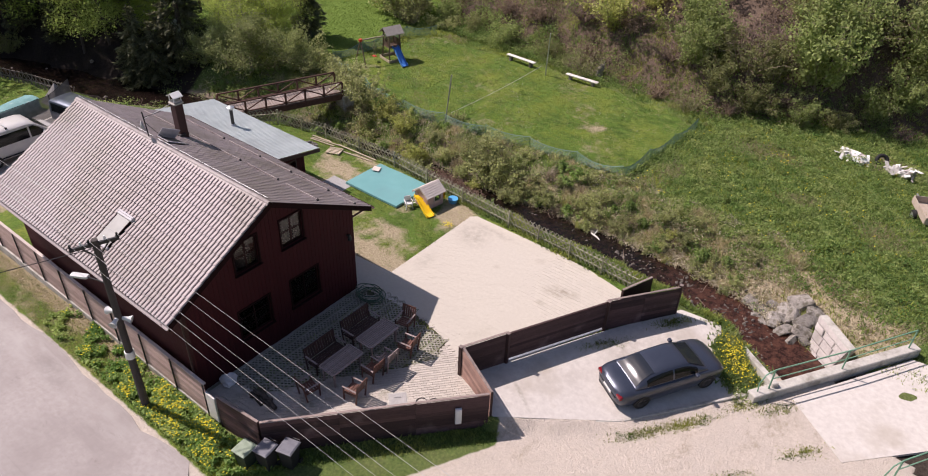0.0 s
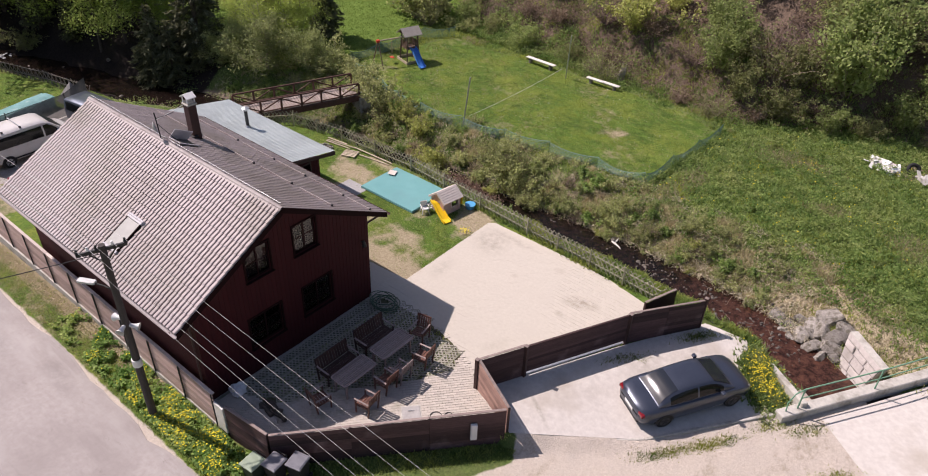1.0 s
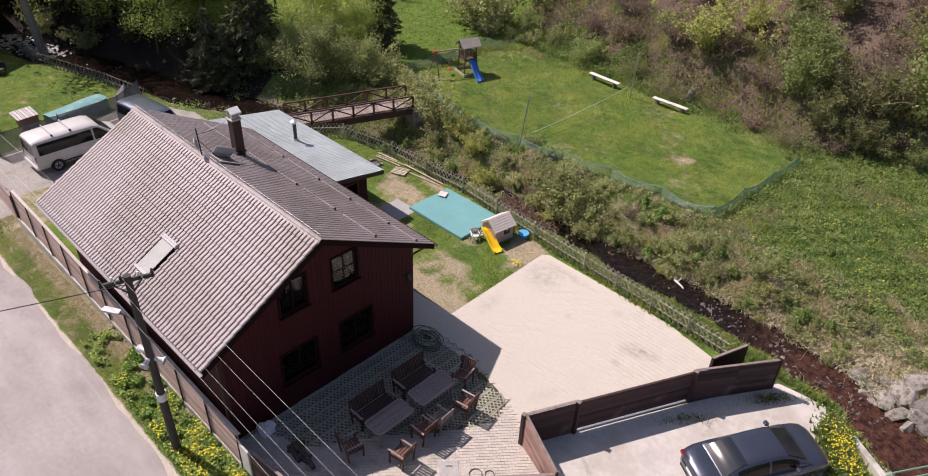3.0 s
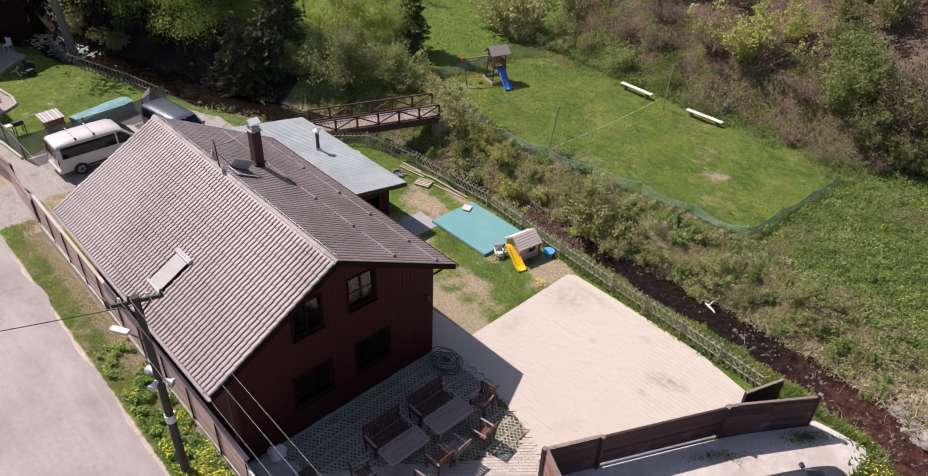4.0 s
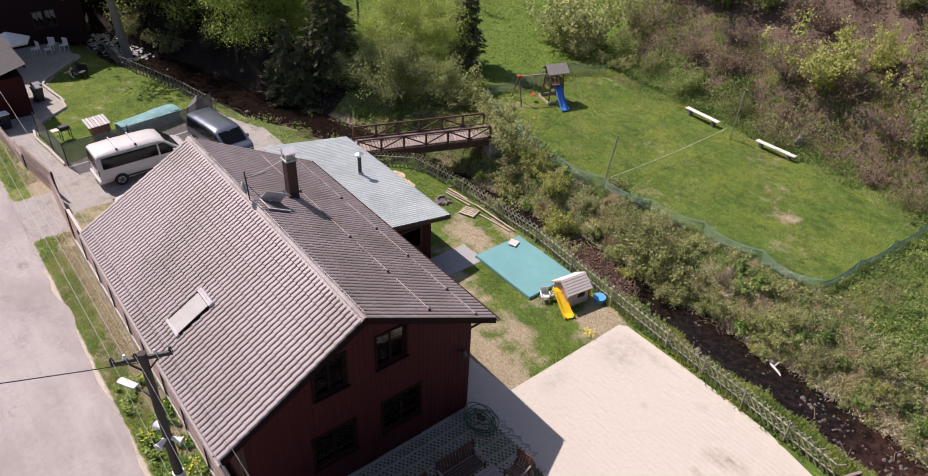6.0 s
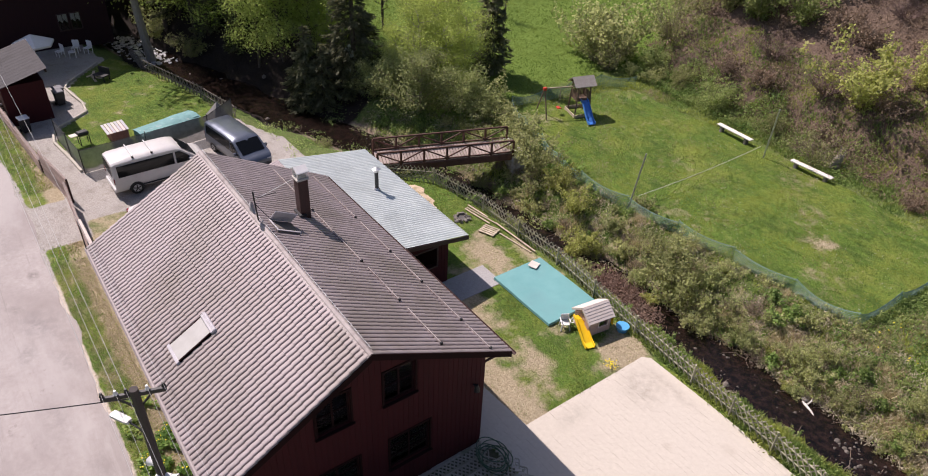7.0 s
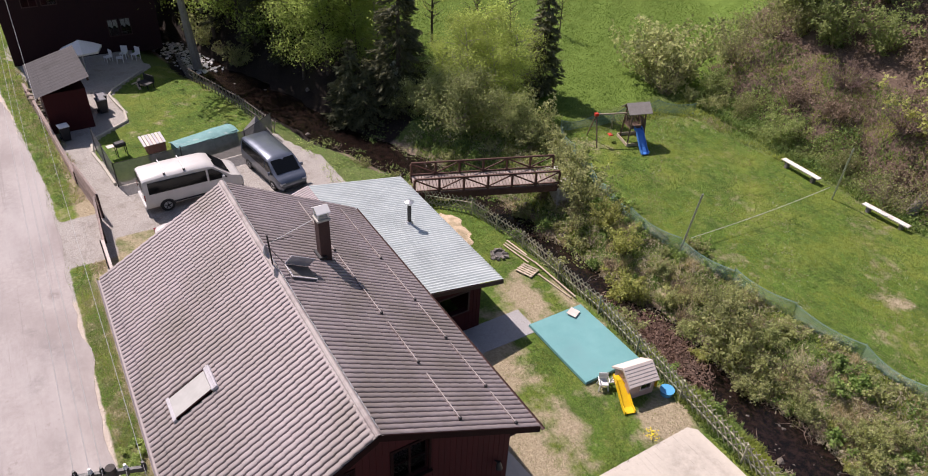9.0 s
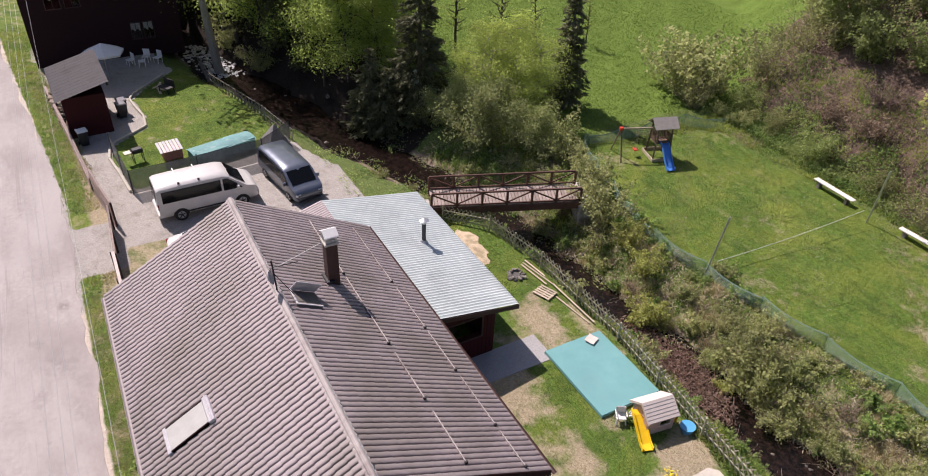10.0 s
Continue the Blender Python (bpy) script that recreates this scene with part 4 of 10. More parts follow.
g = Geo().box((HX0 + 0.3, HY1 - 0.3, 0), (HX1 - 0.3, HY1, gable_top(HY1)))
part("wall", g, CLADDING, house)
part("plinth", Geo().box((HX0 - 0.02, HY0 - 0.02, -0.7), (HX1 + 0.02, HY1 + 0.02, -0.001)), KERB, house)
part("floor_slab", Geo().box((HX0 + 0.31, HY0 + 0.31, 2.72), (HX1 - 0.31, HY1 - 0.31, 2.9)), TRIM, house)
for h in front_holes:
    casement(house, *h, HX1, h[2] > 3 and h[0] > 12, 2, 2 if h[2] > 3 else 3)
g = Geo()
tile_sheet(g, ROOF_X0, ROOF_X1, RIDGE_Y, EAVE_L, rise=0.026)
part("roof_slope", g, ROOF, house, "sunlit brown metal tile roof slope")
g = Geo()
tile_sheet(g, ROOF_X0, ROOF_X1, RIDGE_Y, EAVE_R)
part("roof_slope", g, ROOF, house)
for eave, sl in ((EAVE_L, SLOPE_L), (EAVE_R, SLOPE_R)):
    g = Geo()
    sg = -1 if eave < RIDGE_Y else 1
    a = [(ROOF_X0 + 0.02, RIDGE_Y, RIDGE_Z - 0.02), (ROOF_X0 + 0.02, eave - sg * 0.03, EAVE_Z), (ROOF_X0 + 0.02, eave - sg * 0.03, EAVE_Z - 0.12), (ROOF_X0 + 0.02, RIDGE_Y, RIDGE_Z - 0.17)]
    g.loft([a, [(ROOF_X1 - 0.02, y, z) for _, y, z in a]], True, True)
    part("roof_board", g, TRIM, house)
    for x in (ROOF_X0, ROOF_X1 - 0.03):
        g = Geo()
        up = 0.045 if sg > 0 else -0.012
        g.loft([[(x + dx, RIDGE_Y, RIDGE_Z + up - dz) for dx, dz in ((0, 0), (0.035, 0), (0.035, 0.22), (0, 0.22))],
                [(x + dx, eave, EAVE_Z + up - dz) for dx, dz in ((0, 0), (0.035, 0), (0.035, 0.22), (0, 0.22))]], True, True)
        part("verge_board", g, DARKTRIM, house)
    # half-round gutter on brackets
    g = Geo()
    arc = [math.pi + math.pi * i / 8 for i in range(9)]
    outer = [(0.065 * math.cos(t), 0.065 * math.sin(t)) for t in arc]
    inner = [(0.058 * math.cos(t), 0.058 * math.sin(t)) for t in reversed(arc)]
    g.loft([[(x, eave + sg * 0.07 + u, EAVE_Z - 0.02 + w) for u, w in outer + inner] for x in (ROOF_X0, ROOF_X1 + 0.05)], True, True)
    part("gutter", g, GUTTER if sg < 0 else TRIM, house, "grey metal gutter" if sg < 0 else "", True)
    part("downpipe", Geo().tube([(HX1 - 0.15, eave + sg * 0.07, EAVE_Z - 0.08), (HX1 - 0.15, eave - sg * 0.02, EAVE_Z - 0.17), (HX1 - 0.15, (HY0 - 0.12 if sg < 0 else HY1 + 0.12), EAVE_Z - 0.20), (HX1 - 0.15, (HY0 - 0.09 if sg < 0 else HY1 + 0.09), EAVE_Z - 0.30),
                                 (HX1 - 0.15, (HY0 - 0.09 if sg < 0 else HY1 + 0.09), 0.1)], 0.04, 8), TRIM, house, "", True)
# ridge capping in overlapping lengths, and the lightning wire on its holders
cap_u = ((-0.135, -0.05), (-0.125, -0.022), (-0.085, 0.0), (-0.06, 0.042), (-0.02, 0.066), (0.02, 0.066), (0.06, 0.042), (0.085, 0.0), (0.125, -0.022), (0.135, -0.05))
cap_x = list(np.linspace(ROOF_X0, ROOF_X1 + 0.012, 14))
for k in range(13):
    g = Geo()
    g.loft([[(x, RIDGE_Y + u * (1 + e), RIDGE_Z + w + 0.12 * e) for u, w in cap_u] for x, e in ((cap_x[k] - 0.03, 0.06), (cap_x[k] + 0.02, 0.05), (cap_x[k + 1], 0.0))], False)
    part("ridge_cap", g, RIDGE, house, "", False)
wire = part("lightning_wire", Geo().tube([(x, RIDGE_Y + 0.05, RIDGE_Z + 0.165 - 0.012 * (i % 2)) for i, x in enumerate(np.linspace(ROOF_X0 + 0.1, ROOF_X1 - 0.1, 27))], 0.008, 5), STEEL, house, "thin steel lightning wire", True)
for x in np.linspace(ROOF_X0 + 0.6, ROOF_X1 - 0.5, 13):
    part("wire_holder", Geo().tube([(x, RIDGE_Y + 0.14, RIDGE_Z - 0.02), (x, RIDGE_Y + 0.05, RIDGE_Z + 0.17)], 0.011, 5), RIDGE, wire)
# snow guards
for row_y, spans in ((14.48, ((-28.9, -25.6), (-25.35, -22.05), (-21.6, -19.75), (-19.25, -17.5))), (16.1, ((-29.0, -25.5), (-25.1, -23.0), (-22.8, -21.0), (-20.7, -18.75), (-18.5, -17.25)))):
    for a, b in spans:
        z = roof_z(row_y) + 0.06
        g = Geo().box((a, row_y - 0.012, z - 0.02), (b, row_y + 0.012, z + 0.055), 0.004).box((a, row_y, z - 0.03), (b, row_y + 0.05, z - 0.018), 0.003)
        s = part("snow_guard", g, RIDGE, house)
        part("end_bracket", Geo().box((b - 0.02, row_y - 0.035, z - 0.03), (b + 0.045, row_y + 0.05, z + 0.065), 0.01), BLACK, s)
# chimney with a bent metal cowl
cx, cy = -25.1, 13.97
chim = part("chimney", Geo().box((cx - 0.185, cy - 0.18, 4.9), (cx + 0.185, cy + 0.18, 6.72), 0.015), TRIM, house, "chimney clad in dark brown sheet")
part("chimney_flashing", Geo().box((cx - 0.29, cy - 0.28, 4.95), (cx + 0.29, cy + 0.28, 5.14), 0.02).box((cx - 0.27, cy - 0.27, 5.35), (cx + 0.27, cy + 0.0, 5.45), 0.02), BLACK, chim)
part("chimney_collar", Geo().box((cx - 0.225, cy - 0.22, 6.72), (cx + 0.225, cy + 0.22, 6.80), 0.02).box((cx - 0.17, cy - 0.17, 6.80), (cx + 0.17, cy + 0.17, 6.88), 0.02), KERB, chim)
g = Geo()
for sx in (-0.15, 0.15):
    for sy in (-0.16, 0.16):
        g.box((cx + sx - 0.02, cy + sy - 0.02, 6.82), (cx + sx + 0.02, cy + sy + 0.02, 7.08), 0.004)
arch = [(-0.26, -0.02), (-0.24, 0.0), (0.0, 0.15), (0.24, 0.0), (0.26, -0.02)]
g.loft([[(cx + u, cy + v, 7.06 + w) for u, w in arch] + [(cx + u * 0.96, cy + v, 7.045 + w * 0.96) for u, w in reversed(arch)] for v in (-0.22, 0.22)], True, True)
part("chimney_cowl", g, WHITE, chim, "folded cream metal chimney cowl", False)
# roof window on the road slope
sx0, sx1, sy0, sy1 = -22.47, -21.62, 8.36, 9.55
tilt_l = math.atan(SLOPE_L)
mw = pose((sx0 + sx1) / 2, (sy0 + sy1) / 2, roof_z((sy0 + sy1) / 2), math.degrees(tilt_l))
wd, ln = (sx1 - sx0) / 2, (sy1 - sy0) / 2 / math.cos(tilt_l)
rw = part("roof_window", Geo().box((-wd, -ln + 0.05, 0), (wd, ln - 0.05, 0.10), 0.01), DARKTRIM, house, "metal-framed roof window", False, mw)
# Sides of the pale frame coloured dark, to carry the shade on them.
for side in (-1, 1):
    part("frame_side", Geo().box((side * (wd - 0.025) - 0.025, -ln, 0), (side * (wd - 0.025) + 0.025, ln, 0.125), 0.01), DARKTRIM, rw)
part("frame_cap", Geo().box((-wd - 0.02, -ln - 0.03, 0), (wd + 0.02, -ln + 0.07, 0.135), 0.01), PALEMETAL, rw)
part("frame_cap", Geo().box((-wd - 0.03, ln - 0.14, 0), (wd + 0.03, ln + 0.04, 0.15), 0.02).box((-wd - 0.05, ln - 0.05, 0), (wd + 0.05, ln - 0.01, 0.175), 0.012), PALEMETAL, rw)
part("pane", Geo().box((-wd + 0.05, -ln + 0.07, 0.10), (wd - 0.05, ln - 0.15, 0.122)), surf("blind_glass", (0.42, 0.41, 0.38), (0.50, 0.49, 0.46), 3, 0.08, bump=0, spec=0.5, rvar=0.02), rw, "roof pane with pale blind", False)
part("flashing", Geo().box((-wd - 0.12, -ln - 0.14, 0.0), (wd + 0.12, -ln, 0.05), 0.01), TRIM, rw)
# hatch, open, beside the chimney
tilt_r = -math.degrees(math.atan(SLOPE_R))
mh = pose(-23.85, 12.72, roof_z(12.72) + 0.02, tilt_r)
hatch = part("roof_hatch", Geo().box((-0.35, -0.4, 0), (0.35, 0.4, 0.09), 0.012), surf("hatch_frame", (0.12, 0.11, 0.10), (0.19, 0.17, 0.15), 5, 0.6), house, "grey roof hatch with raised lid", False, mh)
lid_m = pose(-0.36, 0, 0.08, 0, -62, 0)
part("hatch_lid", Geo().box((0, -0.40, 0), (0.07, 0.40, 0.035), 0.008).box((0.40, -0.40, 0), (0.46, 0.40, 0.035), 0.008).box((0.07, -0.40, 0), (0.40, -0.34, 0.035), 0.008).box((0.07, 0.34, 0), (0.40, 0.40, 0.035), 0.008).box((0.07, -0.34, 0.008), (0.40, 0.34, 0.02)), PALEMETAL, hatch, "pale metal hatch lid standing open", False, lid_m)
part("hatch_rim", Geo().box((-0.37, -0.42, 0.09), (0.37, -0.36, 0.115), 0.006).box((0.31, -0.36, 0.09), (0.37, 0.42, 0.115), 0.006), PALEMETAL, hatch)
# satellite dish and mast on the ridge
mast = part("mast", Geo().tube([(-24.15, 12.05, 6.3), (-24.15, 12.0, 7.35)], 0.025, 8).tube([(-24.15, 12.02, 6.9), (-23.85, 12.45, 6.2)], 0.012, 6).tube([(-24.15, 12.0, 7.1), (-24.05, 12.7, 7.15)], 0.012, 6), BLACK, house, "thin black mast")
g = Geo()
rings = [[(0.24 * r * math.cos(t) * 0.6, 0.24 * r * math.sin(t), 0.10 * r * r) for t in np.linspace(0, 2 * math.pi, 16, endpoint=False)] for r in (0.05, 0.4, 0.75, 1.0)]
rings += [[(x, y, z + 0.012) for x, y, z in ring] for ring in reversed(rings)]
g.loft(rings, True, True)
part("dish", g, PALEMETAL, mast, "grey satellite dish", True, pose(-24.22, 11.85, 6.75, 78, 0, 150))
part("stay_wire", Geo().tube([(-24.15, 12.0, 7.05), (-24.7, 12.95, 6.88), (cx, cy - 0.28, 6.78)], 0.012, 5), WHITE, house)
# wall lamp under the eave
part("wall_lamp", Geo().tube([(HX1, 15.55, 2.95), (HX1 + 0.16, 15.55, 3.0)], 0.025, 8).tube([(HX1 + 0.16, 15.55, 3.06), (HX1 + 0.2, 15.55, 2.82)], [0.05, 0.1], 10), BLACK, house, "black wall lamp", True)

# ---- low annexe with a metal roof ----
annexe = thing("annexe", (0, 0, 0), "low red-brown annexe with grey corrugated metal roof", "shed")
AX0, AX1, AY0, AY1 = -33.0, -24.75, 16.0, 19.87


def annexe_z(y):
    return 2.12 + (20.78 - y) * 0.165


g = Geo().box((AX1 - 0.2, AY0, 0), (AX1, 17.8, annexe_z(17.8) - 0.22)).box((AX1 - 0.2, 17.8, 0), (AX1, 19.3, 1.05)).box((AX1 - 0.2, 17.8, 1.95), (AX1, 19.3, annexe_z(19.3) - 0.2)).box((AX1 - 0.2, 19.3, 0), (AX1, AY1, annexe_z(AY1) - 0.2))
wall_annexe = part("wall", g, CLADDING, annexe)
part("wall", Geo().box((AX0, AY1 - 0.2, -0.4), (AX1 - 0.2, AY1, annexe_z(AY1) - 0.2)), CLADDING, annexe)
part("wall", Geo().box((AX0, AY0, -0.4), (AX0 + 0.2, AY1 - 0.2, annexe_z(AY1) - 0.2)), CLADDING, annexe)
part("opening_frame", Geo().box((AX1 - 0.02, 17.73, 0.98), (AX1 + 0.03, 19.37, 1.05), 0.005).box((AX1 - 0.02, 17.73, 1.95), (AX1 + 0.03, 19.37, 2.02), 0.005)
     .box((AX1 - 0.02, 17.73, 1.05), (AX1 + 0.03, 17.8, 1.95), 0.005).box((AX1 - 0.02, 19.3, 1.05), (AX1 + 0.03, 19.37, 1.95), 0.005), TRIM, annexe)
g = Geo()
xs = np.arange(-33.25, -24.55, 0.0375)
prof = [0.019 * math.cos(2 * math.pi * x / 0.15) for x in xs]
g.loft([[(x, y, annexe_z(y) + h + dz) for x, h in zip(xs, prof)] for y, dz in ((16.28, -0.004), (16.28, 0.0), (20.78, 0.0), (20.78, -0.004))], False)
part("roof_sheet", g, SHEET, annexe, "light grey corrugated metal", True)
porch = Geo().loft([[(x, y, annexe_z(16.3) + 0.02 - 0.30 * (16.3 - y) + h) for x, h in zip(xs, prof) if x < -29.62] for y in (16.3, 13.6)], False)
part("porch_roof", porch, ROOF, annexe, "brown metal roof of the rear porch", True)
part("fascia", Geo().box((-24.57, 15.9, annexe_z(15.9) - 0.2), (-24.53, 15.95, annexe_z(15.9) - 0.02)).loft([[(x, 15.6, annexe_z(15.6) - d) for x, d in ((-24.6, 0.02), (-24.55, 0.02), (-24.55, 0.2), (-24.6, 0.2))],
                                                                                                      [(x, 20.76, annexe_z(20.76) - d) for x, d in ((-24.6, 0.02), (-24.55, 0.02), (-24.55, 0.2), (-24.6, 0.2))]], True, True), TRIM, annexe)
part("fascia", Geo().box((-33.2, 20.72, annexe_z(20.7) - 0.2), (-24.6, 20.76, annexe_z(20.7) - 0.02)), TRIM, annexe)
g = Geo()
for x in (-32.9, -31, -28.5, -25.5):
    g = Geo().beam((x, 16.2, annexe_z(16.2) - 0.1), (x, 20.6, annexe_z(20.6) - 0.1), 0.08, 0.14)
    part("rafter", g, TRIM, annexe)
flue = part("flue", Geo().tube([(-29.3, 19.18, annexe_z(19.18) - 0.02), (-29.3, 19.18, 3.28)], 0.085, 12), BLACK, annexe, "black stove flue", True)
part("flue_collar", Geo().tube([(-29.3, 19.18, annexe_z(19.18)), (-29.3, 19.18, annexe_z(19.18) + 0.1)], [0.16, 0.1], 12), STEEL, flue, "", True)
part("flue_cap", Geo().tube([(-29.3, 19.18, 3.28), (-29.3, 19.18, 3.4)], [0.1, 0.1], 12).tube([(-29.3, 19.18, 3.42), (-29.3, 19.18, 3.5)], [0.2, 0.04], 12), STEEL, flue, "pale metal flue cap", True)

# ---- fences ----
def board_fence(name, a, b, z0a, z0b, z1a, z1b, label, boards=9, posts=None, mat=FENCE, cap=True, gap=0.015, group="board fences", normal=1):
    """A straight fence of level boards between posts, with a capping board."""
    a, b = Vector((*a, 0)), Vector((*b, 0))
    run = (b - a).length
    d = (b - a) / run
    ang = math.degrees(math.atan2(d.y, d.x))
    f = thing(name, pose(a.x, a.y, 0, 0, 0, ang), label, "fence", group)
    n = posts or max(1, round(run / 1.9))
    for i in range(n + 1):
        x = run * i / n
        t = i / n
        zb, zt = z0a + (z0b - z0a) * t, z1a + (z1b - z1a) * t
        if name == "road_fence":
            part("post", Geo().box((max(x - 0.028, 0), -0.115, zb - 0.35), (min(x + 0.028, run), -0.072, zt + 0.07), 0.005), BLACK, f)
        else:
            part("post", Geo().box((max(x - 0.045, 0), -0.03, zb - 0.12), (min(x + 0.045, run), 0.06, zt + 0.02), 0.006), TRIM, f)
    for i in range(n):
        xa, xb = run * i / n + 0.006, run * (i + 1) / n - 0.006
        ta, tb = i / n, (i + 1) / n
        for k in range(boards):
            def zz(t, q):
                lo, hi = z0a + (z0b - z0a) * t, z1a + (z1b - z1a) * t
                return lo + (hi - lo) * q
            q0, q1 = k / boards, (k + 1) / boards
            j = random.uniform(-0.004, 0.004)
            g = Geo()
            g.loft([[(x, -0.070 + j, zz(t, q0) + gap), (x, -0.034 + j, zz(t, q0) + gap), (x, -0.034 + j, zz(t, q1) - gap / 2), (x, -0.046 + j, zz(t, q1) - gap / 2)] for x, t in ((xa, ta), (xb, tb))], True, True)
            part("board", g, mat, f)
        if name != "road_fence":
            lo_a, lo_b, hi_a, hi_b = zz(ta, 0), zz(tb, 0), zz(ta, 1), zz(tb, 1)
            # Added sheet behind the boards, only to stop sun through the gaps.
            part("backing", Geo().loft([[(xa, -0.031, lo_a + 0.02), (xa, -0.029, lo_a + 0.02), (xa, -0.029, hi_a - 0.02), (xa, -0.031, hi_a - 0.02)], [(xb, -0.031, lo_b + 0.02), (xb, -0.029, lo_b + 0.02), (xb, -0.029, hi_b - 0.02), (xb, -0.031, hi_b - 0.02)]], True, True), DARKTRIM if mat is FENCE else mat, f)
    if cap:
        for i in range(n):
            xa, xb = run * i / n, run * (i + 1) / n - 0.008
            za, zb = z1a + (z1b - z1a) * i / n + 0.02, z1a + (z1b - z1a) * (i + 1) / n + 0.02
            part("capping", Geo().beam((xa, 0.0, za + 0.015), (xb, 0.0, zb + 0.015), 0.12 if name == "road_fence" else 0.095, 0.03, 0.005), FENCE_CAP if name == "road_fence" else FENCE_TOP, f)
    return f


def plinth_wall(name, pts, z0, z1, w, label):
    for (ax, ay), (bx, by) in zip(pts[:-1], pts[1:]):
        g = Geo().beam((ax, ay, (z0 + z1) / 2), (bx, by, (z0 + z1) / 2), w, z1 - z0, 0.02)
        tagged(new(name, g.mesh(name, KERB)), label, "wall", kind="structure")


plinth_wall("plinth_1", [(-35.94, 8.00), (-16.45, 8.07)], -1.0, -0.40, 0.16, "low concrete plinth below the road fence")
plinth_wall("plinth_2", [(-16.35, 8.09), (-14.03, 8.28), (-8.83, 14.06)], -0.9, -0.67, 0.16, "low concrete plinth below the garden fence")
board_fence("road_fence", (-35.74, 8.06), (-16.60, 8.09), -0.40, -0.40, 1.12, 0.98, "long weathered pale board fence with black posts along the lane", 8, 10, FENCE_ROAD, gap=0.022)
board_fence("garden_fence", (-16.01, 8.09), (-14.06, 8.28), -0.66, -0.66, 0.80, 0.80, "brown board fence panel beside the patio", 9, 1)
board_fence("garden_fence", (-14.00, 8.28), (-8.90, 14.04), -0.66, -0.66, 0.82, 0.92, "dark brown board fence round the patio corner", 9, 3)
board_fence("garden_fence", (-10.72, 14.86), (-8.87, 14.15), -0.15, -0.52, 1.38, 0.92, "short sunlit board fence panel beside the gate", 9, 1, FENCE_SUNLIT)
fence_panel = thing("white_fence_panel", (-16.30, 8.05, -0.36), "pale concrete slab set into the fence", "panel")
part("slab", Geo().box((-0.26, -0.06, -0.1), (0.26, 0.02, 1.1), 0.015), surf("pale_slab", (0.62, 0.60, 0.55), (0.72, 0.70, 0.66), 5, 0.85, c3=(0.48, 0.45, 0.40), s3=2), fence_panel)
meter = thing("meter_box", pose(-9.60, 13.20, -0.2, 0, 0, 49), "white meter box mounted on the fence", "box")
part("case", Geo().box((-0.11, -0.16, 0.0), (0.11, -0.045, 0.72), 0.012), WHITE, meter)
part("lid", Geo().box((-0.09, -0.172, 0.05), (0.09, -0.158, 0.67), 0.006), WHITE, meter)

# gate: wing beside the patio, sliding leaf, fixed panels towards the creek
gA, gB, gC, gD = (-10.78, 14.82), (-9.94, 16.54), (-7.95, 20.58), (-6.13, 23.38)
board_fence("gate_wing", gA, gB, -0.15, -0.10, 1.38, 1.38, "dark brown board wing beside the sliding gate", 10, 1, cap=True)
leaf = board_fence("sliding_gate", gB, gC, 0.09, 0.09, 1.36, 1.38, "dark brown sliding gate of level boards", 10, 1, cap=False)
part("gate_rail", Geo().box((0, -0.03, 1.28), (4.49, 0.05, 1.34), 0.008), TRIM, leaf)
part("bottom_track", Geo().box((0, -0.07, -0.05), (4.49, 0.05, 0.0), 0.006), STEEL, leaf)
board_fence("fixed_fence", gC, gD, -0.2, -0.3, 1.40, 1.30, "tall dark brown board fence between gate and creek", 10, 2)
board_fence("gate_extension", (-7.86, 21.62), (-7.30, 23.14), 0.3, 0.25, 1.33, 1.36, "dark sheet panel behind the gate", 1, 1, TRIM)
for p in (gA, (-9.88, 16.50), (-7.90, 20.54), gD):
    gp = thing("gate_post", (p[0], p[1], ground_at(p[0], p[1] - 0.15) - 0.1), "square dark steel gate post", "post", "gate posts")
    top = 1.43 - ground_at(p[0], p[1] - 0.15) + 0.1
    part("shaft", Geo().box((-0.07, -0.07, -0.2), (0.07, 0.07, top), 0.01), TRIM, gp)
    part("post_cap", Geo().box((-0.075, -0.075, top), (0.075, 0.075, top + 0.015), 0.005), FENCE_TOP, gp)
g = Geo().beam((-8.69, 14.09, -0.60), (-5.24, 17.24, -0.60), 0.12, 0.16, 0.02).beam((-5.22, 17.25, -0.60), (-2.21, 21.35, -0.60), 0.12, 0.16, 0.02)
setting("drive_kerb", g, KERB, "flush concrete kerb at the foot of the driveway", "kerb")


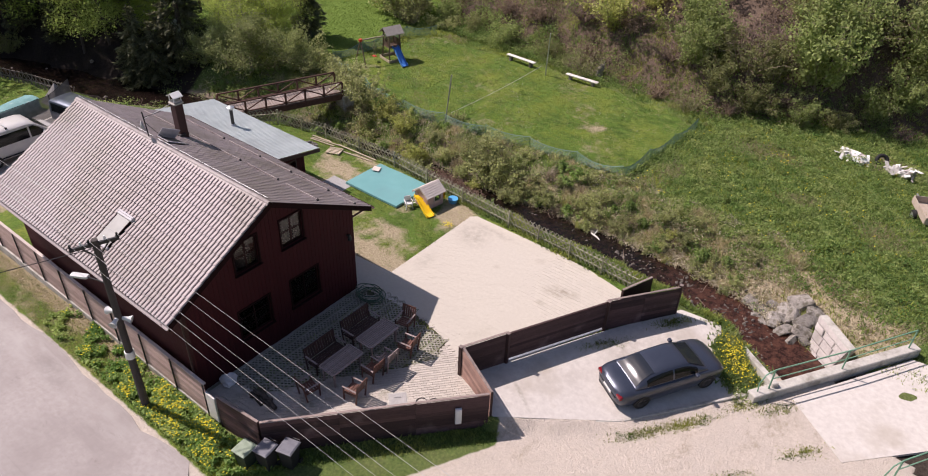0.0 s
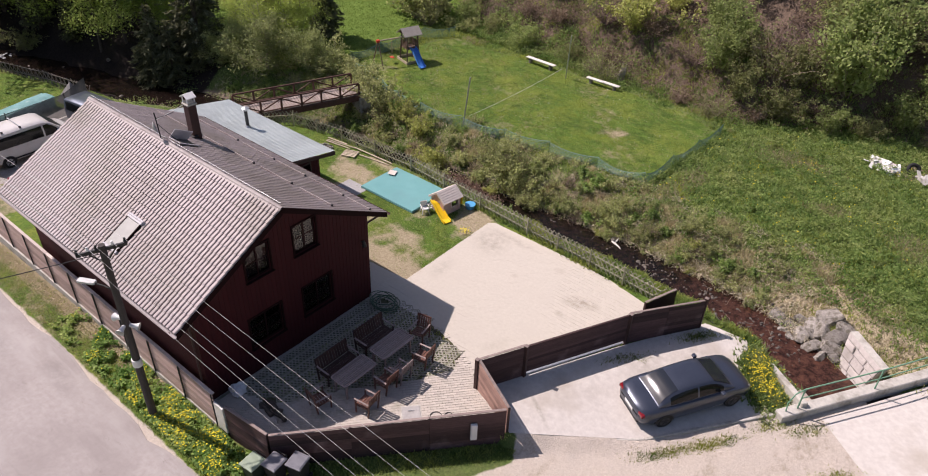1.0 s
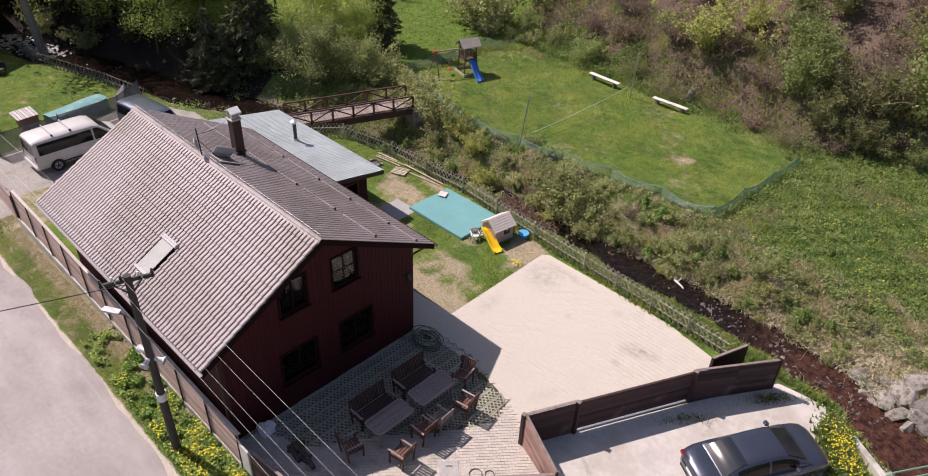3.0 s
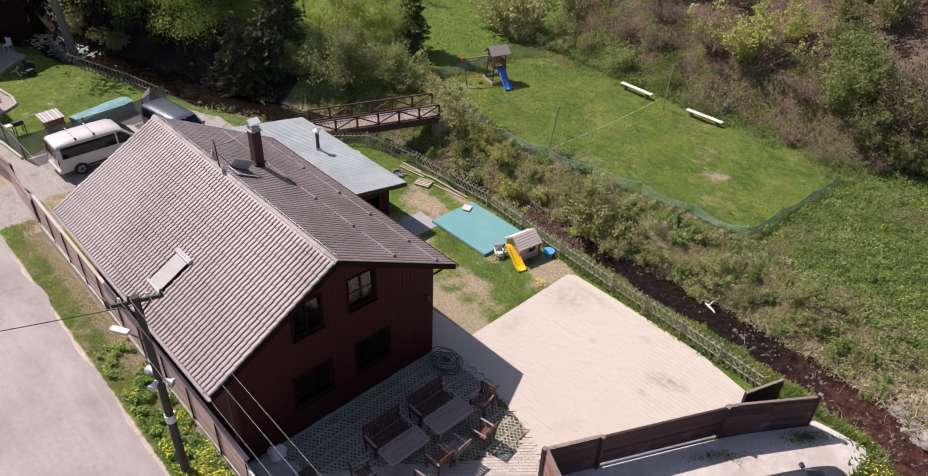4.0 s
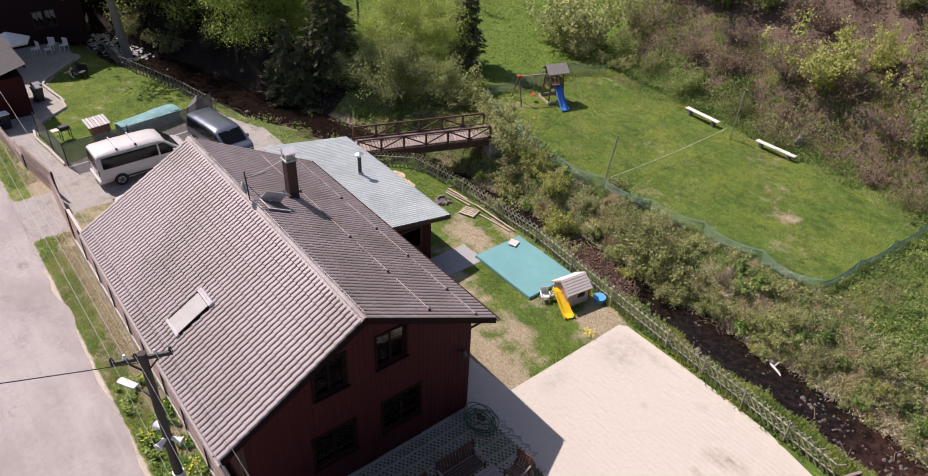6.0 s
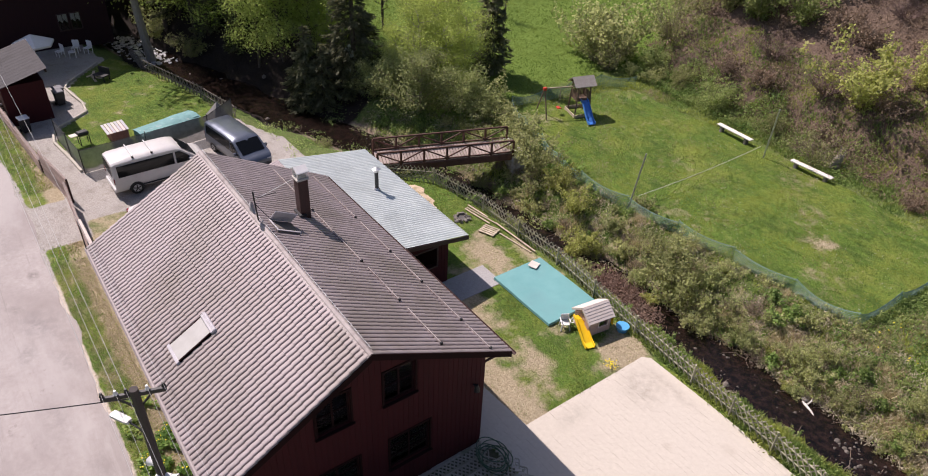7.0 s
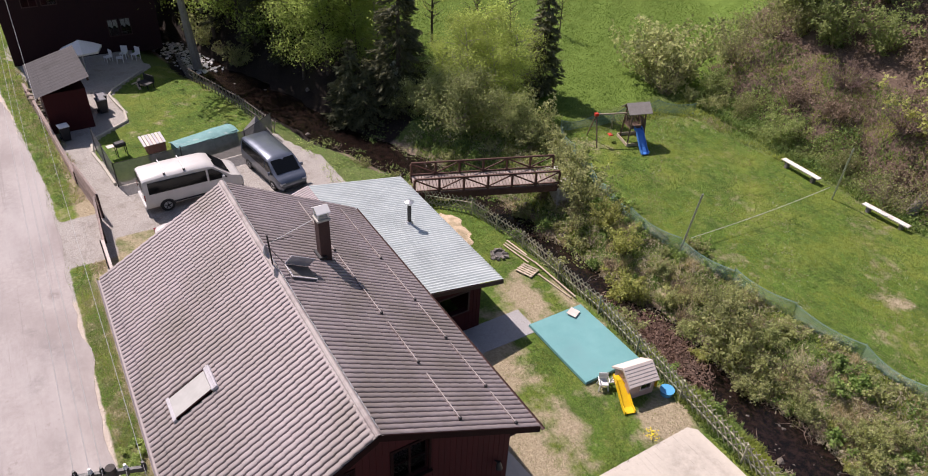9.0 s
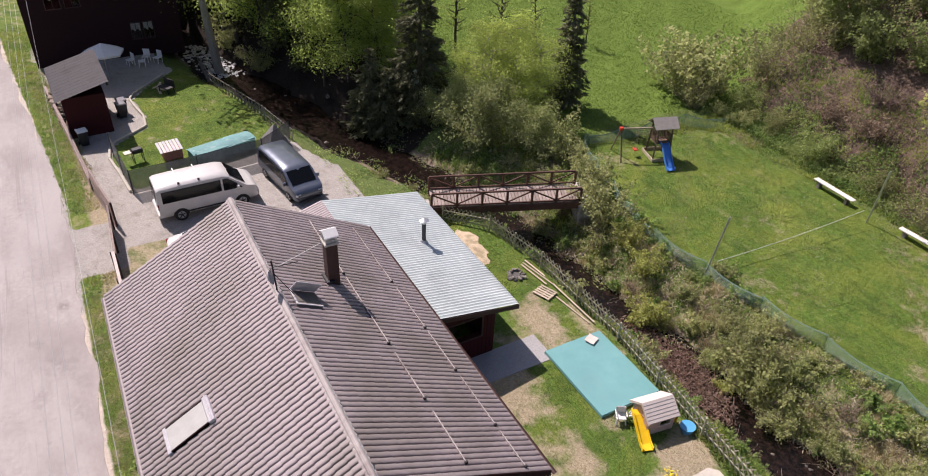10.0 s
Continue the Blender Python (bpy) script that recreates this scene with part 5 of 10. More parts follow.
def lattice_fence(pts, height=0.85, pitch=0.25):
    """Crossed half-round slats on two rails."""
    f = thing("lattice_fence", (0, 0, 0), "weathered crossed-slat wooden garden fence along the creek", "fence")
    slat = Geo().box((-0.021, -0.010, -0.54), (0.021, 0.010, 0.54), 0.005).mesh("slat", LATTICE)
    pos, rail = 0.0, []
    for (ax, ay), (bx, by) in zip(pts[:-1], pts[1:]):
        run = math.hypot(bx - ax, by - ay)
        ang = math.degrees(math.atan2(by - ay, bx - ax))
        za, zb = ground_at(ax, ay) + 0.05, ground_at(bx, by) + 0.05
        for q in (0.22, 0.62):
            part("rail", Geo().beam((ax, ay, za + q), (bx, by, zb + q), 0.035, 0.05, 0.006), LATTICE, f)
        for k in range(max(1, round(run / 2.2))):
            t = k / max(1, round(run / 2.2))
            x, y, z = ax + (bx - ax) * t, ay + (by - ay) * t, za + (zb - za) * t
            part("post", Geo().tube([(x, y - 0.06, z - 0.5), (x, y - 0.06, z + 0.9)], 0.035, 8), LATTICE, f)
        n = round(run / pitch)
        for k in range(n):
            t = (k + 0.5) / n
            x, y, z = ax + (bx - ax) * t, ay + (by - ay) * t, za + (zb - za) * t
            for side in (1, -1):
                part("slat", slat, LATTICE, f, m=pose(x, y, z + height / 2, 0, 0, ang) @ pose(0, 0.03 * side, 0, 0, side * 38 + random.uniform(-3, 3), 0))


lattice_fence([(-34.09, 22.64), (-31.66, 23.86), (-28.28, 24.51), (-23.02, 24.60), (-18.0, 24.17), (-15.0, 23.95), (-11.5, 23.78), (-8.0, 23.50)])

# ---- power pole, lamp, cables ----
PX, PY = -18.77, 6.87
pz = ground_at(PX, PY)
pole = thing("power_pole", (PX, PY, pz), "dark wooden power pole with crossarm and street lamp", "pole")
part("shaft", Geo().tube([(0, 0, -0.3), (0.06, -0.01, 2), (0.16, -0.02, 5), (0.24, -0.03, 7.5)], [0.14, 0.13, 0.11, 0.10], 12), POLE, pole, "", True)
arm_a, arm_b = Vector((0.0, -0.70, 7.34)), Vector((0.46, 0.60, 7.34))
arm = part("crossarm", Geo().beam(arm_a, arm_b, 0.09, 0.11, 0.01).beam(arm_a.lerp(arm_b, 0.2), (0.2, -0.05, 6.85), 0.04, 0.04).beam(arm_a.lerp(arm_b, 0.8), (0.2, 0.0, 6.85), 0.04, 0.04), BLACK, pole)
insulators = []
for k, s in enumerate((0.03, 0.24, 0.40, 0.72, 0.97)):
    p = arm_a.lerp(arm_b, s) + Vector((0, 0, 0.05))
    insulators.append(p)
    part("insulator", Geo().tube([p, p + Vector((0, 0, 0.05)), p + Vector((0, 0, 0.08)), p + Vector((0, 0, 0.15))], [0.025, 0.055, 0.04, 0.03], 10), WHITE if k % 2 else BLACK, arm, "", True)
lamp = part("street_lamp", Geo().tube([(0.15, 0, 5.72), (-0.2, -0.15, 5.82), (-0.5, -0.31, 5.88)], 0.022, 8), BLACK, pole, "grey street lamp on an arm", True)
g = Geo()
g.loft([[(x * w, y, z) for x, z in ((-0.11, 0.0), (-0.10, 0.05), (0, 0.065), (0.10, 0.05), (0.11, 0.0), (0.09, -0.03), (-0.09, -0.03))] for y, w in ((0, 0.75), (0.05, 0.95), (0.50, 1.0), (0.56, 0.85))], True, True)
part("lamp_head", g, surf("lamp_grey", (0.5, 0.5, 0.49), (0.62, 0.62, 0.6), 5, 0.5), lamp, "pale grey lamp head", True, pose(-0.45, -0.28, 5.88, 0, 0, 119))
for h, ang in ((4.35, 40), (4.42, -60), (4.62, 200)):
    part("loudspeaker", Geo().tube([(0.1, 0, 0), (0.22, 0, 0.0), (0.30, 0, 0), (0.40, 0, 0)], [0.06, 0.07, 0.085, 0.14], 12).tube([(0.40, 0, 0), (0.33, 0, 0)], [0.13, 0.03], 12), WHITE, pole, "pale horn loudspeaker", True, pose(0.13, 0, h, 0, 12, ang))
part("pole_label", Geo().tube([(0.07, -0.01, 2.55), (0.08, -0.012, 2.85)], 0.16, 12), WHITE, pole, "white band round the pole", True)
cables = thing("power_cables", (0, 0, 0), "thin overhead power cables", "cable")
for k, p in enumerate(insulators):
    a = Vector((PX, PY, pz)) + p + Vector((0, 0, 0.12))
    b = Vector((26, 5.9 + 0.42 * k, 7.0))
    part("cable", Geo().tube([a.lerp(b, t) - Vector((0, 0, 4 * 0.7 * t * (1 - t))) for t in np.linspace(0, 1, 25)], 0.004, 5), CABLE, cables, "", True)
    if k != 3:
        c = Vector((-72, 6.0 + 0.25 * k, 6.6))
        part("cable", Geo().tube([a.lerp(c, t) - Vector((0, 0, 4 * 0.5 * t * (1 - t))) for t in np.linspace(0, 1, 25)], 0.0062, 5), CABLE, cables, "", True)
a = Vector((PX + 0.2, PY - 0.1, pz + 7.2))
part("cable", Geo().tube([a.lerp(Vector((-34, -22, 6.5)), t) - Vector((0, 0, 4 * 0.7 * t * (1 - t))) for t in np.linspace(0, 1, 25)], 0.014, 5), BLACK, cables, "", True)


# ---- wheelie bins ----
def wheelie_bin(x, y, ang, body, lid, label):
    z = ground_at(x, y)
    b = thing("wheelie_bin", pose(x, y, z, 0, 0, ang), label, "bin", "bins by the fence")
    g = Geo()
    g.loft([[(sx * w, sy * d - 0.02, h) for sx, sy in ((-1, -1), (1, -1), (1, 1), (-1, 1))] for h, w, d in ((0.06, 0.2, 0.19), (0.5, 0.23, 0.235), (0.9, 0.26, 0.27))], True, True)
    g.box((-0.275, -0.31, 0.86), (0.275, 0.27, 0.92), 0.015)
    part("body", g, body, b)
    l = part("lid", Geo().loft([[(sx * w, sy * d - 0.02, h) for sx, sy in ((-1, -1), (1, -1), (1, 1), (-1, 1))] for h, w, d in ((0.92, 0.285, 0.31), (0.955, 0.285, 0.31), (0.985, 0.24, 0.25))], True, True), lid, b)
    part("handle", Geo().tube([(-0.2, 0.29, 0.94), (-0.2, 0.36, 0.93), (0.2, 0.36, 0.93), (0.2, 0.29, 0.94)], 0.016, 6), BLACK, l, "", True)
    for sx in (-0.25, 0.25):
        part("wheel", Geo().tube([(sx - 0.025, 0.2, 0.1), (sx + 0.025, 0.2, 0.1)], 0.1, 14), TYRE, b, "", True)


BIN_GREEN = surf("bin_dark_green", (0.012, 0.022, 0.017), (0.02, 0.032, 0.026), 5, 0.5, bump=0.05)
BIN_GREY = surf("bin_anthracite", (0.016, 0.016, 0.02), (0.026, 0.027, 0.032), 5, 0.45, bump=0.05)
LID_GREEN = surf("bin_lid_faded_green", (0.23, 0.29, 0.20), (0.30, 0.36, 0.27), 5, 0.5, bump=0.05)
LID_GREY = surf("bin_lid_grey", (0.14, 0.14, 0.16), (0.19, 0.19, 0.21), 5, 0.45, bump=0.05)
wheelie_bin(-13.97, 7.58, 6, BIN_GREEN, LID_GREEN, "dark wheelie bin with a faded green lid")
wheelie_bin(-13.46, 8.02, 9, BIN_GREY, LID_GREY, "anthracite wheelie bin by the fence")
wheelie_bin(-12.93, 8.52, 16, BIN_GREY, LID_GREY, "anthracite wheelie bin by the fence")

# ---- culvert, parapet, railings, rocks ----
par = thing("bridge_parapet", (0, 0, 0), "pale concrete bridge kerb over the creek", "parapet")
part("beam", Geo().beam((-2.03, 21.29, -0.56), (2.34, 28.30, -0.56), 0.42, 0.5, 0.03), KERB, par)


def railing(pts, label, split=1):
    r = thing("green_railing", (0, 0, 0), label, "railing", "bridge railings")
    n = len(pts)
    for h, rad in ((0.98, 0.028), (0.52, 0.022)):
        part("rail", Geo().tube([(p[0], p[1], p[2] + h) for p in pts], rad, 8), GREENPAINT, r, "", True)
    for p in pts:
        part("post", Geo().tube([(p[0], p[1], p[2] - 0.2), (p[0], p[1], p[2] + 0.98)], 0.03, 8), GREENPAINT, r, "", True)
    a, b = Vector(pts[0]), (Vector(pts[0]) - Vector(pts[1])).normalized()
    part("end_loop", Geo().tube([a + Vector((0, 0, 0.98)), a + b * 0.35 + Vector((0, 0, 0.85)), a + b * 0.55 + Vector((0, 0, 0.45)), a + b * 0.5 + Vector((0, 0, 0.0))], 0.025, 8), GREENPAINT, r, "", True)


railing([(-1.62, 21.98, -0.32), (0.27, 24.90, -0.32), (2.07, 27.91, -0.32)], "green painted steel railing on the bridge kerb")
railing([(3.03, 20.90, -0.6), (4.72, 23.63, -0.6), (6.35, 26.39, -0.6)], "green painted steel railing at the lane")
ABSTONE = surf("dressed_pale_stone", (0.38, 0.34, 0.315), (0.52, 0.475, 0.445), 6, 0.9, bump=0.6, bscale=12, c3=(0.30, 0.27, 0.24), s3=1.5, rand=0.12)
ab = thing("stone_abutment", (0, 0, 0), "sloping stone-faced bridge abutment", "wall")
AB = [Vector(p) for p in ((-1.22, 26.85, -1.9), (-0.22, 26.0, -1.9), (0.21, 26.42, -0.52), (-1.37, 27.9, -0.52))]
back = Vector((0.24, 0.26, 0))
part("wall", Geo().loft([[p + Vector((0.03, 0.04, -0.02)) for p in AB], [p + back for p in AB]], True, True), KERB, ab)
wall_rs = random.Random(31)
cuts_z = [0.0, 0.22, 0.42, 0.66, 0.84, 1.0]
for j in range(5):
    cuts_s = [0.0]
    while cuts_s[-1] < 0.8:
        cuts_s.append(cuts_s[-1] + wall_rs.uniform(0.2, 0.42))
    cuts_s[-1] = 1.0
    for a_, b_ in zip(cuts_s[:-1], cuts_s[1:]):
        def at(s, t):
            return AB[0].lerp(AB[1], s).lerp(AB[3].lerp(AB[2], s), t)
        k0, k1 = wall_rs.uniform(-0.03, 0.03) * (0 < a_ < 1), wall_rs.uniform(-0.03, 0.03) * (b_ < 1)
        lo, hi, s0, s1 = cuts_z[j] + 0.006, cuts_z[j + 1] - 0.006, a_ + 0.005, b_ - 0.005
        c = [at(s0, lo), at(s1, lo), at(s1 + k1, hi), at(s0 + k0, hi)]
        out = (c[1] - c[0]).cross(c[3] - c[0]).normalized() * wall_rs.uniform(0.01, 0.045)
        mid_ = (c[0] + c[1] + c[2] + c[3]) / 4
        part("stone", Geo().loft([c, [p.lerp(mid_, wall_rs.uniform(0.06, 0.16)) + out for p in c]], True, True), ABSTONE, ab)
part("cheek", Geo().beam((-3.14, 23.54, -0.95), (-1.40, 22.14, -0.75), 0.25, 1.3, 0.03), KERB, ab, "pale concrete creek edge")


def rock_mesh(seed, r=1.0):
    """A lumpy boulder."""
    rs = random.Random(seed)
    bm = bmesh.new()
    bmesh.ops.create_icosphere(bm, subdivisions=2, radius=r)
    off = Vector((rs.uniform(0, 50), rs.uniform(0, 50), rs.uniform(0, 50)))
    cuts = [Vector((rs.gauss(0, 1), rs.gauss(0, 1), rs.gauss(0, 0.8))).normalized() for _ in range(9)]
    for v in bm.verts:
        n = noise.noise(v.co * 1.3 / r + off) * 0.5 + noise.noise(v.co * 3.1 / r + off) * 0.22
        v.co *= 1 + n
        for cut in cuts:
            over = v.co.dot(cut) - 0.58 * r
            if over > 0:
                v.co -= cut * over
        v.co.z *= 0.72
    me = bpy.data.meshes.new("rock")
    bm.to_mesh(me)
    bm.free()
    me.materials.append(ROCK)
    return me


ROCKS = [rock_mesh(s) for s in range(6)]
WET_ROCKS = [m.copy() for m in ROCKS]


def split_rock(seed):
    """A broken, flat-faced block of stone."""
    q = random.Random(100 + seed)
    bm = bmesh.new()
    for k in range(15):
        p = Vector((q.uniform(-1, 1), q.uniform(-1, 1), q.uniform(-1, 1)))
        p = p / max(abs(p.x), abs(p.y), abs(p.z)) * q.uniform(0.8, 1.08)
        bm.verts.new((p.x * 1.15, p.y * 0.85, p.z * 0.78))
    bmesh.ops.convex_hull(bm, input=bm.verts[:])
    bmesh.ops.delete(bm, geom=[v for v in bm.verts if not v.link_faces], context="VERTS")
    bmesh.ops.bevel(bm, geom=bm.edges[:], offset=0.045, segments=1, affect="EDGES", clamp_overlap=True)
    me = bpy.data.meshes.new("split_rock")
    bm.to_mesh(me)
    bm.free()
    me.materials.append(PALEROCK)
    return me


PALE_ROCKS = [split_rock(s) for s in range(8)]
for m in PALE_ROCKS:
    m.materials[0] = PALEROCK
for m in WET_ROCKS:
    m.materials[0] = DARKROCK


def rock(x, y, size, label="grey boulder lying in the creek", z=None, group="creek boulders"):
    ob = new("boulder", random.choice(ROCKS))
    ob.matrix_basis = pose(x, y, (ground_at(x, y) if z is None else z) + 0.25 * size, random.uniform(-25, 25), random.uniform(-25, 25), random.uniform(0, 360)) @ Matrix.Diagonal((size * random.uniform(0.85, 1.2), size, size * random.uniform(0.8, 1.1), 1))
    return tagged(ob, label, "rock", group)


for x, y, s in ((-3.99, 28.1, .40), (-3.5, 27.9, .44), (-2.97, 27.57, .46), (-2.84, 28.37, .42), (-2.29, 28.88, .5), (-2.41, 27.33, .44), (-1.8, 28.03, .5), (-1.99, 26.94, .40), (-1.7, 27.52, .46),
                (-4.4, 28.3, .3), (-3.3, 28.5, .36), (-2.35, 28.2, .44), (-3.25, 27.35, .3), (-1.5, 28.6, .4), (-3.75, 27.6, .28),
                (-2.65, 27.9, .3), (-2.1, 27.65, .28), (-2.7, 27.1, .26), (-1.45, 27.1, .26)):
    rock(x, y, 0.88 * s, "pale rough boulder of the bank wall", group="bank boulders").data = random.choice(PALE_ROCKS)
rng2 = random.Random(9)
for i in range(60):
    x = rng2.uniform(-62, -4)
    y = float(np.interp(x, CREEK[:, 0], CREEK[:, 1])) + rng2.uniform(-1.5, 2.2)
    rock(x, y, rng2.uniform(0.08, 0.22)).data = random.choice(WET_ROCKS)
stick = thing("bleached_branch", (-12.42, 28.3, ground_at(-12.42, 28.3) + 0.04), "bleached white forked branch lying on the creek bank", "branch")
part("wood", Geo().tube([(-0.55, 0.28, 0.0), (-0.2, 0.1, 0.12), (0.15, -0.02, 0.1), (0.5, -0.22, 0.02)], [0.05, 0.055, 0.045, 0.03], 7).tube([(-0.15, 0.08, 0.12), (-0.1, 0.35, 0.25), (-0.22, 0.55, 0.3)], [0.035, 0.028, 0.015], 6), surf("bleached_wood", (0.62, 0.59, 0.54), (0.76, 0.73, 0.68), 6, 0.85, bump=0.4), stick, "", True)
rock(-12.79, 28.70, 0.33, "pale boulder on the creek bank")
rock(-24.11, 26.76, 0.28, "pale boulder on the creek bank")
rock(-6.07, 24.62, 0.3, "pale boulder beside the fence end")

# creek pebbles and drift, too many to count
rp = np.random.default_rng(15)
pv, pf = [], []
ico = np.array([tuple(v.co) for v in ROCKS[2].vertices])
ico_f = np.array([tuple(p.vertices) for p in ROCKS[2].polygons])
px = rp.uniform(-42, -2.5, 1500)
py = np.interp(px, CREEK[:, 0], CREEK[:, 1]) + rp.choice((-1.0, 1.0), 1500) * np.abs(0.85 + 0.45 * rp.normal(size=1500))
shallow = px > -11
py = np.where(shallow, np.interp(px, CREEK[:, 0], CREEK[:, 1]) + rp.normal(size=1500) * 0.7, py)
pzz = land(px, py) + 0.05 * shallow
for k in range(1500):
    sc = rp.uniform(0.03, 0.11) * rp.uniform(0.7, 1.3, 3)
    ang = rp.uniform(0, 6.28)
    q = ico * sc
    q = np.column_stack([q[:, 0] * math.cos(ang) - q[:, 1] * math.sin(ang), q[:, 0] * math.sin(ang) + q[:, 1] * math.cos(ang), q[:, 2]])
    pv.append(q + np.array([px[k], py[k], pzz[k] + 0.05]))
    pf.append(ico_f + k * len(ico))
tagged(new("creek_pebbles", raw_mesh("creek_pebbles", np.concatenate(pv), np.concatenate(pf), DARKROCK)), "wet pebbles and cobbles of the creek bed", "pebbles", kind="stuff")
g = Geo()
for k in range(520):
    x = rp.uniform(-45, -3)
    y = float(np.interp(x, CREEK[:, 0], CREEK[:, 1])) + rp.choice((-1.0, 1.0)) * (1.15 + 0.4 * abs(rp.normal()))
    z = max(ground_at(x, y), -1.66 + 0.011 * x) + 0.06
    a_, l_ = rp.uniform(0, 6.28), rp.uniform(0.2, 1.3)
    g.tube([(x, y, z), (x + 0.5 * l_ * math.cos(a_), y + 0.5 * l_ * math.sin(a_), z + rp.uniform(-0.05, 0.15)), (x + l_ * math.cos(a_ + 0.3), y + l_ * math.sin(a_ + 0.3), z + rp.uniform(-0.1, 0.2))], [0.012, 0.009, 0.004], 4, False)
tagged(new("creek_driftwood", g.mesh("creek_driftwood", TWIG)), "dead twigs and driftwood along the creek", "driftwood", kind="stuff")

# water surface
wx = np.concatenate([np.arange(-118, -66, 2.0), np.arange(-66, 4, 0.35)])
cyl = np.interp(wx, CREEK[:, 0], CREEK[:, 1])
g = Geo()
g.loft([[(x, cy + o, -1.72 + 0.011 * x + 0.125 + 0.012 * math.sin(5 * x + 3 * o)) for o in np.linspace(-1.5 + 0.6 * float(step(-16.0, -20.0, x) if x > -34 else 0), 1.5, 9)] for x, cy in zip(wx, cyl)], False)
setting("water", g, WATER, "shallow dark brown creek water", "water", True)


# Sun glitter on the far creek, put in as flat white flakes.
pr = np.random.default_rng(71)
fv, ff = [], []
for k in range(420):
    x = pr.uniform(-67.5, -59.8)
    y = float(np.interp(x, CREEK[:, 0], CREEK[:, 1])) + pr.normal() * 0.75
    sc = pr.uniform(0.04, 0.17) * np.array([pr.uniform(1.0, 2.6), pr.uniform(0.6, 1.2), 0.25])
    fv.append(ico * sc + np.array([x, y, -1.72 + 0.011 * x + 0.13]))
    ff.append(ico_f + k * len(ico))
tagged(new("creek_glitter", raw_mesh("creek_glitter", np.concatenate(fv), np.concatenate(ff), surf("glitter_white", (0.40, 0.40, 0.41), (0.68, 0.68, 0.69), 6, 0.25, bump=0.3))), "pale flakes for sun glitter on broken creek water", "water", kind="stuff")


# ---- footbridge ----
def footbridge():
    b = thing("footbridge", (0, 0, 0), "brown timber footbridge with crossed railings over the creek", "bridge")
    nl, nr, fl, fr = Vector((-34.53, 22.18, 0.12)), Vector((-31.87, 29.23, 0.12)), Vector((-36.06, 22.79, 0.12)), Vector((-33.38, 29.97, 0.12))
    for a, c in ((nl, nr), (fl, fr)):
        part("girder", Geo().beam(a - Vector((0, 0, 0.24)), c - Vector((0, 0, 0.24)), 0.16, 0.36, 0.02), BRIDGE, b)
        n = 6
        rail = part("railing", Geo().beam(a + Vector((0, 0, 0.74)), c + Vector((0, 0, 0.74)), 0.09, 0.08, 0.01).beam(a + Vector((0, 0, 0.06)), c + Vector((0, 0, 0.06)), 0.07, 0.07, 0.01), BRIDGE, b)
        for i in range(n + 1):
            p = a.lerp(c, i / n)
            part("post", Geo().box((-0.05, -0.05, -0.25), (0.05, 0.05, 0.70), 0.008), BRIDGE, rail, m=pose(*p))
        for i in range(n):
            p, q = a.lerp(c, i / n), a.lerp(c, (i + 1) / n)
            lo, hi = Vector((0, 0, 0.1)), Vector((0, 0, 0.70))
            part("brace", Geo().beam(p + (lo if i % 2 else hi), q + (hi if i % 2 else lo), 0.05, 0.07, 0.006), BRIDGE, rail)
    n = 44
    for i in range(n):
        p, q = nl.lerp(nr, (i + 0.5) / n), fl.lerp(fr, (i + 0.5) / n)
        part("plank", Geo().beam(p - Vector((0, 0, 0.025)), q - Vector((0, 0, 0.025)), 0.145, 0.05, 0.006), DECK, b)
    part("abutment", Geo().beam((-35.67, 22.06, -0.55), (-33.99, 21.44, -0.55), 1.0, 1.0, 0.04), KERB, b)
    part("abutment", Geo().beam((-33.78, 30.29, -0.75), (-31.50, 29.56, -0.75), 1.0, 1.3, 0.04), KERB, b)


footbridge()


# ---- playing field ----
def bench(x, y, ang, length):
    z = ground_at(x, y)
    b = thing("plank_bench", pose(x, y, z, 0, 0, ang), "pale plank bench on two stone blocks", "bench", "field benches")
    part("seat", Geo().box((-length / 2, -0.17, 0.36), (length / 2, 0.17, 0.42), 0.012), surf("bench_plank", (0.62, 0.58, 0.52), (0.74, 0.70, 0.64), 5, 0.8), b)
    for s in (-1, 1):
        part("support", Geo().box((s * length * 0.36 - 0.1, -0.14, -0.05), (s * length * 0.36 + 0.1, 0.14, 0.36), 0.03), ROCK, b)


bench(-27.32, 43.03, -3, 2.55)
bench(-22.10, 43.06, 1, 2.55)
for x, y, h, lean in ((-25.25, 31.61, 3.2, -6), (-24.70, 42.36, 3.2, 3)):
    p = thing("net_post", pose(x, y, ground_at(x, y), lean, 3, 0), "leaning grey steel net post", "post", "net posts")
    part("shaft", Geo().tube([(0, 0, -0.3), (0, 0, h)], 0.045, 10), STEEL, p, "", True)
net_rope = thing("net_rope", (0, 0, 0), "pale rope slung low across the lawn", "rope")
part("cord", Geo().tube([Vector((-25.31, 32.27, -0.25)).lerp(Vector((-24.80, 41.86, 0.15)), t) - Vector((0, 0, 0.5 * t * (1 - t))) for t in np.linspace(0, 1, 16)], 0.016, 6), surf("rope_pale", (0.45, 0.48, 0.38), (0.58, 0.6, 0.5), 8, 0.9), net_rope, "", True)


